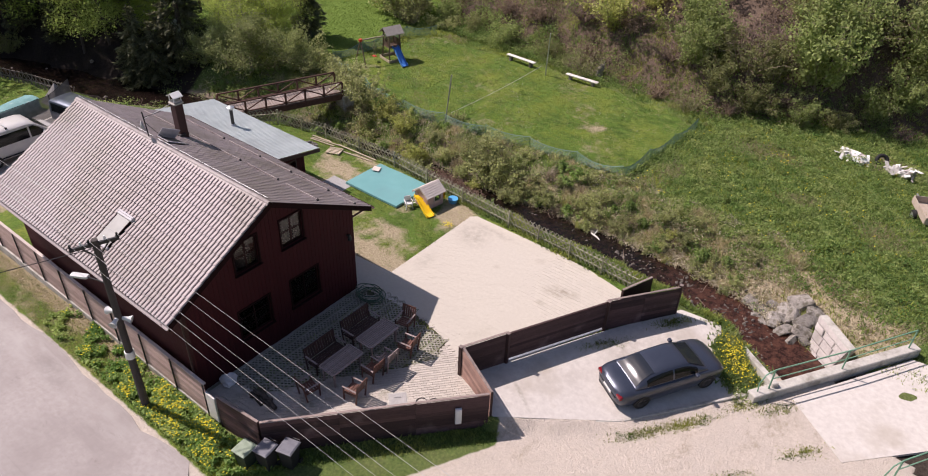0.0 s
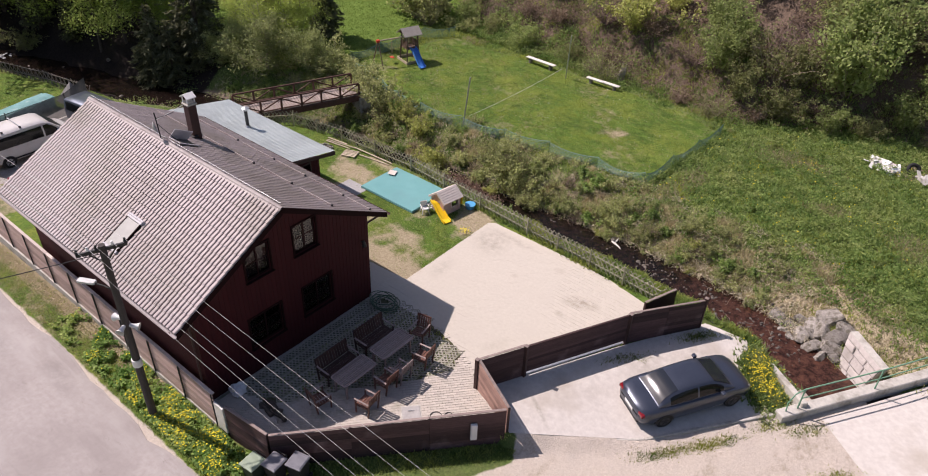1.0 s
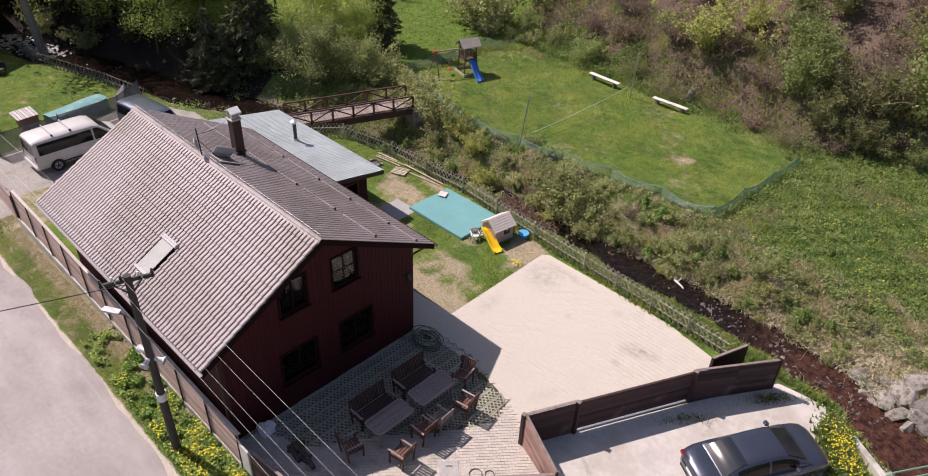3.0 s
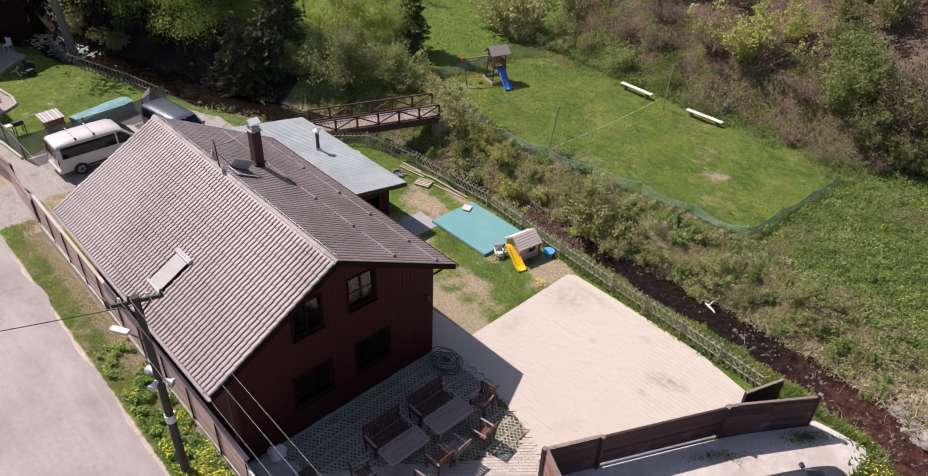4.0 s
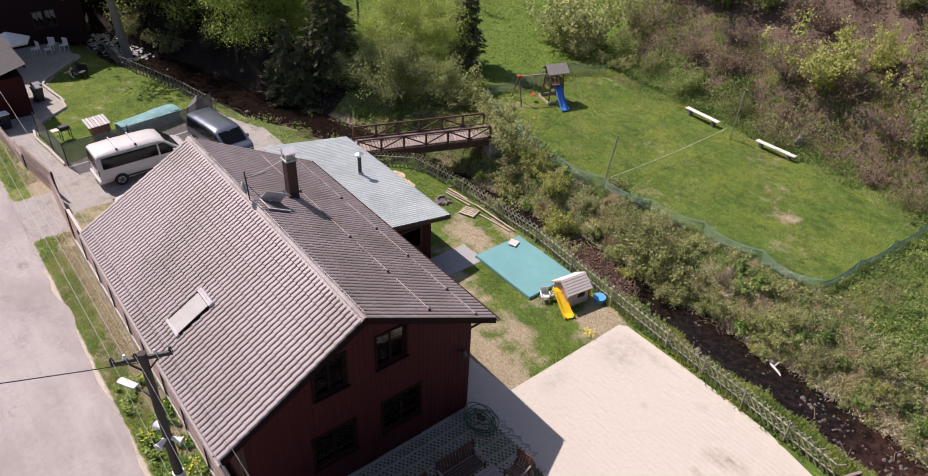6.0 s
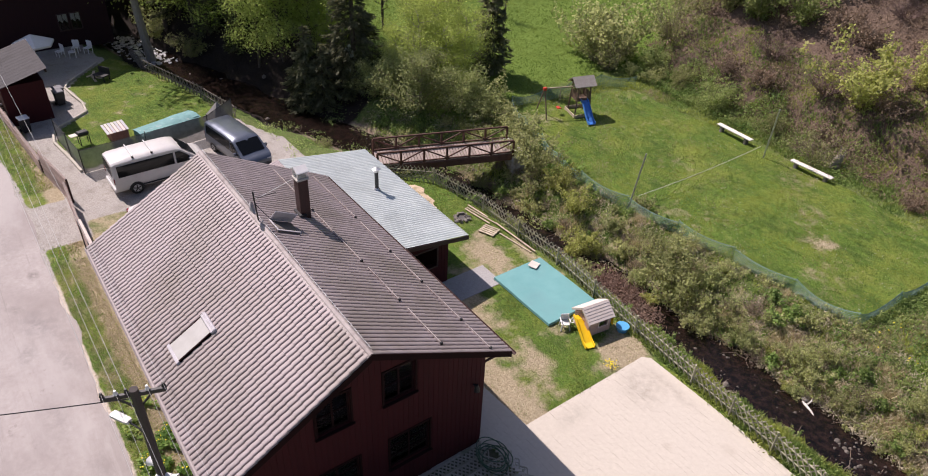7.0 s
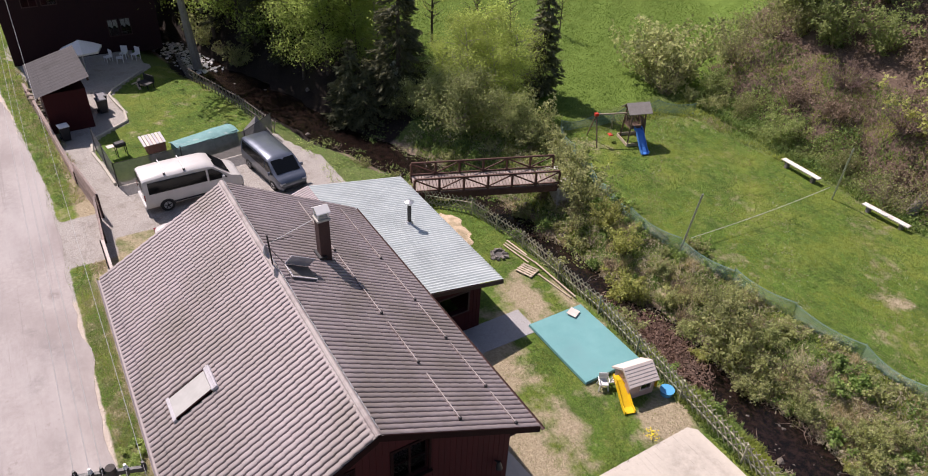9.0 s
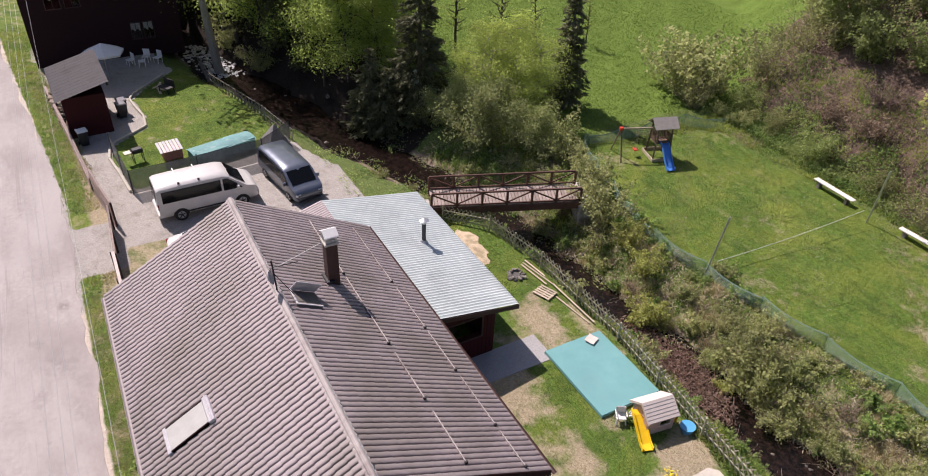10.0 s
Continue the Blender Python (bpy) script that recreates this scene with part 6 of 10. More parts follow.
def play_tower():
    gx, gy = -34.95, 37.2
    gz = ground_at(gx, gy)
    t = thing("play_tower", pose(gx, gy, gz, 0, 0, -17) @ Matrix.Scale(0.84, 4), "wooden play tower with blue slide and swing beam", "play tower")
    pw = surf("play_timber", (0.13, 0.085, 0.06), (0.22, 0.15, 0.11), 4, 0.8, rand=0.2)
    for sx in (-1, 1):
        for sy in (-1, 1):
            part("post", Geo().beam((sx * 0.62, sy * 0.62, -0.1), (sx * 0.48, sy * 0.48, 2.45), 0.1, 0.1, 0.01), pw, t)
    for k in range(8):
        part("floor_plank", Geo().box((-0.55 + k * 0.138, -0.55, 1.18), (-0.55 + k * 0.138 + 0.125, 0.55, 1.22), 0.005), pw, t)
    for sy in (-1, 1):
        for k in range(9):
            part("picket", Geo().box((-0.5 + k * 0.118, sy * 0.52 - 0.012, 1.2), (-0.5 + k * 0.118 + 0.08, sy * 0.52 + 0.012, 1.85), 0.004), pw, t)
    for k in range(9):
        part("picket", Geo().box((-0.532, -0.5 + k * 0.118, 1.2), (-0.508, -0.5 + k * 0.118 + 0.08, 1.85), 0.004), pw, t)
    rm = surf("play_roof", (0.30, 0.27, 0.24), (0.40, 0.36, 0.32), 5, 0.85)
    for s in (-1, 1):
        g = Geo().loft([[(s * 0.72, y, 2.36), (s * 0.72, y, 2.40), (0, y, 2.96), (0, y, 2.92)] for y in (-0.88, 0.88)], True, True)
        part("roof_panel", g, rm, t)
    for sx in (-0.7, 0.7):
        part("gable", Geo().add([(0.55, sx, 2.46), (-0.55, sx, 2.46), (0, sx, 2.9), (0.55, sx + 0.03, 2.46), (-0.55, sx + 0.03, 2.46), (0, sx + 0.03, 2.9)], [(0, 1, 2), (5, 4, 3), (0, 3, 4, 1), (1, 4, 5, 2), (2, 5, 3, 0)]), pw, t)
    g = Geo()
    path = [(0.55, 1.25), (0.85, 1.2), (1.3, 0.82), (1.75, 0.38), (2.05, 0.16), (2.3, 0.12)]
    g.loft([[(x, -0.24, z + 0.16), (x, -0.25, z), (x, 0.25, z), (x, 0.24, z + 0.16), (x, 0.28, z + 0.16), (x, 0.29, z - 0.04), (x, -0.29, z - 0.04), (x, -0.28, z + 0.16)] for x, z in path], True, True)
    part("slide", g, BLUE, t, "blue plastic slide", False)
    for sx, sy, ex, ey in ((-0.85, -0.75, 0.85, -0.75), (-0.85, 0.75, 0.85, 0.75), (-0.85, -0.75, -0.85, 0.75), (0.85, -0.75, 0.85, 0.75)):
        part("sandpit_board", Geo().beam((sx, sy, 0.12), (ex, ey, 0.12), 0.05, 0.24, 0.01), PALEWOOD, t)
    beam_end = Vector((-0.45, -2.95, 2.05))
    part("swing_beam", Geo().beam((-0.1, -0.5, 2.15), beam_end, 0.1, 0.1, 0.02), PALEWOOD, t, "pale round swing beam")
    for sx in (-1.05, 0.85):
        part("swing_leg", Geo().beam(beam_end + Vector((0, 0.15, 0.03)), (sx - 0.3, -2.9, -0.05), 0.08, 0.08, 0.015), pw, t)
    part("beam_joint", Geo().box((-0.56, -2.95, 1.95), (-0.30, -2.68, 2.16), 0.02), RED, t, "red beam joint")
    sw = part("swing_seat", Geo().box((-0.45, -1.75, 0.45), (-0.05, -1.45, 0.52), 0.02), RED, t, "red baby swing seat")
    for sx in (-0.42, -0.08):
        part("swing_rope", Geo().tube([(sx, -1.6, 0.5), (-0.25, -1.6, 2.1)], 0.012, 5), PALEWOOD, sw)


play_tower()


def net_fence(pts, h=0.75):
    """Sagging green net on thin stakes round the lawn."""
    f = thing("net_fence", (0, 0, 0), "sagging green plastic net fence round the lawn", "fence")
    rs = random.Random(3)
    for (ax, ay), (bx, by) in zip(pts[:-1], pts[1:]):
        run = math.hypot(bx - ax, by - ay)
        n = max(1, round(run / 2.6))
        for i in range(n):
            a = (ax + (bx - ax) * i / n, ay + (by - ay) * i / n)
            b = (ax + (bx - ax) * (i + 1) / n, ay + (by - ay) * (i + 1) / n)
            za, zb = ground_at(*a), ground_at(*b)
            ha, hb = h * rs.uniform(0.8, 1.1), h * rs.uniform(0.8, 1.1)
            part("stake", Geo().tube([(a[0], a[1], za - 0.1), (a[0] + rs.uniform(-0.06, 0.06), a[1] + rs.uniform(-0.06, 0.06), za + ha + 0.08)], 0.014, 6), GREENPAINT, f)
            g = Geo()
            m = 14
            sag = rs.uniform(0.15, 0.45)
            cols = []
            for k in range(m * 3 + 1):
                t = k / (m * 3)
                x, y, z = a[0] + (b[0] - a[0]) * t, a[1] + (b[1] - a[1]) * t, za + (zb - za) * t
                top_z = (ha + (hb - ha) * t) - sag * 4 * t * (1 - t) * h
                bulge = 0.12 * math.sin(math.pi * t) * rs.uniform(0.8, 1.2)
                cols.append([(x, y - bulge * math.sin(math.pi * q) - 0.1 * math.sin(math.pi * t), z + 0.02 + max(top_z, 0.12) * q) for q in np.linspace(0, 1, 9)])
            for c in cols[:-1:1]:
                g.tube(c[::4] if len(c) > 8 else c, 0.006, 3, False)
            for q in range(9):
                g.tube([c[q] for c in cols[::3]], 0.010 if q < 8 else 0.024, 3, False)
            part("netting", g, MESHFABRIC, f)


net_fence([(-37.94, 34.09), (-35.04, 32.78), (-28.31, 31.08), (-25.26, 31.50), (-16.42, 32.73), (-13.55, 32.90), (-12.85, 41.71)])
net_fence([(-37.94, 34.09), (-37.42, 36.6), (-37.25, 41.4), (-35.7, 43.3)], 0.9)
stump = thing("tree_stump", (-21.79, 45.03, ground_at(-21.79, 45.03)), "splintered pale tree stump on the slope", "stump")
part("trunk", Geo().tube([(0, 0, -0.2), (0.02, 0, 0.3), (0.1, 0.05, 0.7)], [0.34, 0.26, 0.2], 10), PALEBARK, stump, "", True)
for k in range(5):
    part("splinter", Geo().tube([(0.1, 0.05, 0.5), (0.1 + 0.25 * math.cos(k * 1.3), 0.05 + 0.25 * math.sin(k * 1.3), 1.0 + 0.1 * (k % 3))], [0.07, 0.015], 6), PALEBARK, stump)

# ---- garden things ----
pool = thing("pool_cover", (-21.94, 22.87, 0), "turquoise tarpaulin over a low sandpit frame", "cover")
for a, b in (((-1.72, -1.25), (1.72, -1.25)), ((-1.72, 1.25), (1.72, 1.25)), ((-1.72, -1.25), (-1.72, 1.25)), ((1.72, -1.25), (1.72, 1.25))):
    part("frame_board", Geo().beam((*a, 0.05), (*b, 0.05), 0.05, 0.14, 0.01), PALEWOOD, pool)
n = 24


def tarp(i, j):
    u, v = min(max(i, 0), n), min(max(j, 0), n)
    hang = 0.1 if (u, v) != (i, j) else 0.0
    return ((-1.76 + 3.52 * u / n) * (1 + 0.12 * hang), (-1.29 + 2.58 * v / n) * (1 + 0.16 * hang), 0.135 - hang + 0.006 * math.sin(1.1 * u / 4 + v / 5) + 0.003 * math.sin(0.9 * v + 0.4 * u))


g = Geo().loft([[tarp(i, j) for j in range(-1, n + 2)] for i in range(-1, n + 2)], False)
part("tarpaulin", g, POOL, pool, "", True)
flap = thing("paper_sheet", pose(-23.39, 23.52, 0.16, 0, 4, 25), "pale curled sheet lying on the turquoise cover", "sheet")
part("sheet", Geo().loft([[(x, -0.22, 0.03 + 0.05 * x * x * 4), (x, 0.22, 0.03 + 0.05 * x * x * 4), (x, 0.22, 0.045 + 0.05 * x * x * 4), (x, -0.22, 0.045 + 0.05 * x * x * 4)] for x in np.linspace(-0.2, 0.2, 6)], True, True), CREAM, flap)


def play_house():
    h = thing("play_house", pose(-19.27, 23.02, 0, 0, 0, -8), "faded pink plastic playhouse with cream roof", "playhouse")
    part("wall", Geo().box((-0.47, -0.54, 0), (-0.42, 0.54, 0.76), 0.012), PINK, h)
    front = Geo().box((0.42, -0.54, 0), (0.47, -0.05, 0.76), 0.012).box((0.42, 0.35, 0), (0.47, 0.54, 0.76), 0.012).box((0.42, -0.05, 0), (0.47, 0.35, 0.34), 0.012).box((0.42, -0.05, 0.64), (0.47, 0.35, 0.76), 0.012)
    part("wall", front, PINK, h)
    for sy in (-0.54, 0.49):
        part("wall", Geo().box((-0.42, sy, 0), (-0.17, sy + 0.05, 0.76), 0.012).box((0.17, sy, 0), (0.42, sy + 0.05, 0.76), 0.012).box((-0.17, sy, 0.58), (0.17, sy + 0.05, 0.76), 0.012), PINK, h)
        part("gable", Geo().add([(-0.47, sy, 0.76), (0.47, sy, 0.76), (0, sy, 1.10), (-0.47, sy + 0.05, 0.76), (0.47, sy + 0.05, 0.76), (0, sy + 0.05, 1.10)], [(0, 1, 2), (5, 4, 3), (0, 3, 4, 1), (1, 4, 5, 2), (2, 5, 3, 0)]), PINK, h)
    for s in (-1, 1):
        # shingle steps moulded into the plastic
        rows = []
        for k in range(6):
            for t, lift in ((k / 6, 0.0), ((k + 0.96) / 6, 0.012)):
                rows.append([(s * 0.585 * t, y, 1.17 - 0.44 * t + lift) for y in (-0.62, 0.62)])
        under = [[(x, y, z - 0.04) for x, y, z in row] for row in reversed(rows)]
        part("roof_panel", Geo().loft(rows + under, False).add([p for row in (rows[0], rows[-1], under[0], under[-1]) for p in row], [(2, 3, 5, 4)]), CREAM, h)
        for y in (-0.62, 0.60):
            part("barge_board", Geo().beam((0, y + 0.01, 1.13), (s * 0.58, y + 0.01, 0.69), 0.025, 0.09, 0.006), CREAM, h)
    part("window_frame", Geo().box((0.465, -0.09, 0.31), (0.49, 0.39, 0.34), 0.006).box((0.465, -0.09, 0.64), (0.49, 0.39, 0.67), 0.006).box((0.465, -0.09, 0.34), (0.49, -0.05, 0.64), 0.006).box((0.465, 0.35, 0.34), (0.49, 0.39, 0.64), 0.006), CREAM, h)
    part("shutter", Geo().box((0.30, 0.60, 0.25), (0.52, 0.63, 0.70), 0.01), YELLOW, h, "yellow plastic shutter")


play_house()
slide = thing("toy_slide", pose(-18.96, 22.28, 0, 0, 0, -18), "yellow plastic toddler slide on the grass", "slide")
g = Geo()
g.loft([[(x, -0.16, z + 0.1), (x, -0.17, z), (x, 0.17, z), (x, 0.16, z + 0.1), (x, 0.2, z + 0.1), (x, 0.21, z - 0.03), (x, -0.21, z - 0.03), (x, -0.2, z + 0.1)] for x, z in ((-0.65, 0.62), (-0.45, 0.58), (0.1, 0.26), (0.4, 0.1), (0.65, 0.06))], True, True)
part("chute", g, YELLOW, slide)
for sy in (-0.18, 0.18):
    part("leg", Geo().beam((-0.62, sy, 0.6), (-0.85, sy, 0.0), 0.06, 0.06, 0.01), WHITE, slide)
for k in range(3):
    part("rung", Geo().beam((-0.68 - 0.07 * k, -0.18, 0.45 - 0.18 * k), (-0.68 - 0.07 * k, 0.18, 0.45 - 0.18 * k), 0.05, 0.03, 0.006), WHITE, slide)
toy = thing("toy_chair", pose(-19.78, 22.05, 0, 0, 0, 60), "small white plastic children's chair", "chair")
part("seat", Geo().box((-0.17, -0.17, 0.26), (0.17, 0.17, 0.30), 0.02), WHITE, toy)
part("backrest", Geo().box((-0.17, 0.14, 0.30), (0.17, 0.19, 0.60), 0.025), WHITE, toy)
for sx in (-1, 1):
    part("armrest", Geo().box((sx * 0.18 - 0.02, -0.15, 0.40), (sx * 0.18 + 0.02, 0.17, 0.43), 0.01), WHITE, toy)
    for sy in (-1, 1):
        part("leg", Geo().beam((sx * 0.13, sy * 0.13, 0.27), (sx * 0.18, sy * 0.18, 0), 0.045, 0.045, 0.008), WHITE, toy)
bucket = thing("blue_tub", (-18.42, 23.87, 0), "light blue plastic tub on the ground", "tub")
part("bowl", Geo().tube([(0, 0, 0.0), (0, 0, 0.2), (0, 0, 0.24), (0, 0, 0.235), (0, 0, 0.04)], [0.2, 0.25, 0.27, 0.24, 0.18], 16, True), LIGHTBLUE, bucket, "", True)
fire = thing("fire_pit", (-28.27, 23.14, 0), "ring of stones round grey ash", "fire pit")
for k in range(11):
    t = 2 * math.pi * k / 11
    part("stone", random.choice(PALE_ROCKS), PALEROCK, fire, m=pose((0.33 + 0.05 * math.sin(7 * k)) * math.cos(t), (0.33 + 0.05 * math.cos(5 * k)) * math.sin(t), 0.05, 0, 0, 50 * k) @ Matrix.Diagonal((0.125 + 0.03 * math.sin(3 * k), 0.10, 0.10, 1)))
part("ash", Geo().tube([(0, 0, -0.02), (0, 0, 0.03)], [0.27, 0.2], 14), surf("ash", (0.05, 0.045, 0.045), (0.16, 0.15, 0.14), 9, 0.95), fire)
pal = thing("pallet", pose(-26.66, 23.56, 0, 0, 0, 22) @ Matrix.Scale(0.82, 4), "small pale wooden pallet on the grass", "pallet")
for k in range(5):
    part("slat", Geo().box((-0.5, -0.38 + 0.175 * k, 0.1), (0.5, -0.38 + 0.175 * k + 0.11, 0.125), 0.004), PALEWOOD, pal)
for k in range(3):
    part("bearer", Geo().box((-0.46 + 0.42 * k, -0.38, 0.0), (-0.46 + 0.42 * k + 0.09, 0.43, 0.1), 0.006), PALEWOOD, pal)
for k, (ax, ay, bx, by) in enumerate(((-28.87, 23.88, -26.9, 24.25), (-28.77, 23.72, -27.1, 23.95), (-26.97, 24.20, -24.2, 24.3), (-26.26, 23.88, -24.3, 24.15), (-28.97, 24.04, -27.6, 24.2))):
    pl = thing("loose_plank", (0, 0, 0), "loose pale plank lying beside the lattice fence", "plank", "loose planks")
    part("wood", Geo().beam((ax, ay, 0.04 + 0.03 * (k % 3)), (bx, by, 0.04 + 0.03 * (k % 3)), 0.075, 0.03, 0.006), PALEWOOD, pl)
apron = Geo().box((-24.78, 16.87, -0.03), (-23.34, 21.77, 0.02), 0.01)
setting("gravel_apron", apron, surf("grey_chippings", (0.26, 0.25, 0.25), (0.44, 0.43, 0.42), 24, 0.95, bump=0.8, bscale=40), "grey chippings apron before the annexe", "pavement")
def sand_ring(r):
    ring = []
    for t in np.linspace(0, 2 * math.pi, 40, endpoint=False):
        w = r * (1 + 0.16 * math.sin(3 * t + 0.6) + 0.09 * math.sin(7 * t) + 0.06 * math.sin(13 * t + 2))
        x, y = 1.3 * w * math.cos(t), 0.85 * w * math.sin(t)
        ring.append((-31.0 + x, 22.2 + y, 0.012 + (1 - r * r) * (0.07 + 0.09 * noise.noise(Vector((2.3 * x, 2.3 * y, 4))) + 0.05 * noise.noise(Vector((6 * x, 6 * y, 1))))))
    return ring


sand = Geo().loft([sand_ring(r) for r in (1.0, 0.9, 0.78, 0.64, 0.5, 0.36, 0.22, 0.05)], True, True)
sp = thing("sand_heap", (0, 0, 0), "low spread heap of pale sand and chips", "sand")
part("sand", sand, surf("pale_sand", (0.46, 0.35, 0.23), (0.62, 0.50, 0.35), 9, 0.95, bump=0.9, bscale=18, c3=(0.36, 0.29, 0.18), s3=2.2, t3=(0.48, 0.62), bdist=0.03), sp, "", True)

# ---- junk and trailer by the slope ----
tr = thing("utility_trailer", pose(0.75, 39.9, ground_at(0.75, 39.9), 0, -4, 118), "small open utility trailer with plywood sides", "trailer")
ply = surf("plywood", (0.36, 0.29, 0.23), (0.48, 0.40, 0.33), 4, 0.8)
part("bed", Geo().box((-1.0, -0.6, 0.42), (1.0, 0.6, 0.47), 0.01), ply, tr)
for a, b in (((-1.0, -0.6), (1.0, -0.6)), ((-1.0, 0.6), (1.0, 0.6)), ((-1.0, -0.6), (-1.0, 0.6)), ((1.0, -0.6), (1.0, 0.6))):
    part("side_board", Geo().beam((*a, 0.66), (*b, 0.66), 0.03, 0.38, 0.006), ply, tr)
for sy in (-0.74, 0.74):
    w = part("wheel", Geo().tube([(0, sy - 0.08, 0.28), (0, sy + 0.08, 0.28)], 0.28, 18), TYRE, tr, "", True)
    part("rim", Geo().tube([(0, sy - 0.085, 0.28), (0, sy + 0.085, 0.28)], 0.15, 14), STEEL, w, "", True)
part("drawbar", Geo().beam((1.0, 0, 0.4), (2.0, 0, 0.35), 0.07, 0.07, 0.01), STEEL, tr)
tyre = thing("old_tyre", pose(-2.66, 45.05, ground_at(-2.66, 45.05) + 0.12, 55, 0, 30), "old black tyre leaning on rubbish", "tyre")
g = Geo()
g.loft([[((0.30 + 0.11 * math.cos(u)) * math.cos(t), (0.30 + 0.11 * math.cos(u)) * math.sin(t), 0.11 * math.sin(u) + 0.12) for u in np.linspace(0, 2 * math.pi, 10, endpoint=False)] for t in np.linspace(0, 2 * math.pi, 21)], False, True)
part("ring", g, TYRE, tyre, "", True)
rs = random.Random(5)
for k in range(34):
    x, y = -4.1 + rs.uniform(-0.7, 0.8) + (2.7 if k > 19 else 0), 44.5 + rs.uniform(-0.5, 0.5) - (0.4 if k > 19 else 0)
    j = thing("scrap_board", pose(x, y, ground_at(x, y) + 0.1 + 0.012 * k % 0.2, rs.uniform(-30, 30), rs.uniform(-35, 35), rs.uniform(0, 180)), "pale scrap board on a rubbish heap", "scrap", "rubbish heap")
    part("board", Geo().box((-rs.uniform(0.25, 0.7), -rs.uniform(0.04, 0.2), 0), (rs.uniform(0.2, 0.6), rs.uniform(0.04, 0.2), 0.025), 0.004), rs.choice([WHITE, CREAM, WHITE, KERB, WHITE]), j)

def crumpled(name, x, y, size, seed, mat, label, category, group):
    """A crumpled bag or lump of rubbish."""
    bm = bmesh.new()
    bmesh.ops.create_icosphere(bm, subdivisions=3, radius=size)
    off = Vector((seed * 3.1, seed * 1.7, 0))
    for v in bm.verts:
        v.co *= 1 + 0.55 * noise.noise(v.co * 2.6 / size * 0.5 + off) + 0.35 * noise.noise(v.co * 7 / size * 0.5 + off)
        v.co.z = max(v.co.z * 0.8 + 0.4 * size, 0)
    me = bpy.data.meshes.new(name)
    bm.to_mesh(me)
    bm.free()
    me.materials.append(mat)
    ob = new(name, me)
    ob.matrix_basis = pose(x, y, ground_at(x, y) - 0.02, 0, 0, 57 * seed)
    return tagged(ob, label, category, group)


for k, (x, y, size) in enumerate(((-4.3, 44.4, 0.34), (-3.8, 44.25, 0.28), (-4.6, 44.75, 0.3), (-3.5, 44.6, 0.25), (-1.7, 44.2, 0.36), (-1.2, 43.9, 0.3), (-0.9, 44.3, 0.3), (-2.1, 44.5, 0.22))):
    crumpled("rubbish_bag", x, y, size, k + 1, BAGGING, "crumpled whitish rubbish bag on a heap", "bag", "rubbish heap bags")

# ---- patio ----
def slatted_table(x, y, ang, lx, ly, mat, label):
    t = thing("garden_table", pose(x, y, 0.01, 0, 0, ang), label, "table", "patio tables")
    n = 9
    w = (lx - 0.10) / n
    for k in range(n):
        part("top_slat", Geo().box((-lx / 2 + 0.05 + k * w + 0.009, -ly / 2 + 0.062, 0.715), (-lx / 2 + 0.05 + (k + 1) * w - 0.009, ly / 2 - 0.062, 0.74), 0.004), mat, t)
    # rounded frame round the slats
    r = 0.13
    ring = []
    for cx_, cy_, a0 in ((lx / 2 - r, ly / 2 - r, 0), (-lx / 2 + r, ly / 2 - r, 90), (-lx / 2 + r, -ly / 2 + r, 180), (lx / 2 - r, -ly / 2 + r, 270)):
        ring += [(cx_, cy_, radians(a0 + d)) for d in (0, 22, 45, 68, 90)]
    rows = [[(cx_ + q * math.cos(a), cy_ + q * math.sin(a), z) for q, z in ((r, 0.714), (r, 0.744), (r - 0.055, 0.744), (r - 0.055, 0.714))] for cx_, cy_, a in ring]
    part("top_frame", Geo().loft(rows + rows[:1], False, True), mat, t)
    for s in (-1, 1):
        part("apron", Geo().box((s * (lx / 2 - 0.1) - 0.012, -ly / 2 + 0.1, 0.62), (s * (lx / 2 - 0.1) + 0.012, ly / 2 - 0.1, 0.712), 0.003), mat, t)
    for sx in (-1, 1):
        for sy in (-1, 1):
            part("leg", Geo().box((sx * (lx / 2 - 0.12) - 0.035, sy * (ly / 2 - 0.15) - 0.035, 0), (sx * (lx / 2 - 0.12) + 0.035, sy * (ly / 2 - 0.15) + 0.035, 0.7), 0.006), mat, t)


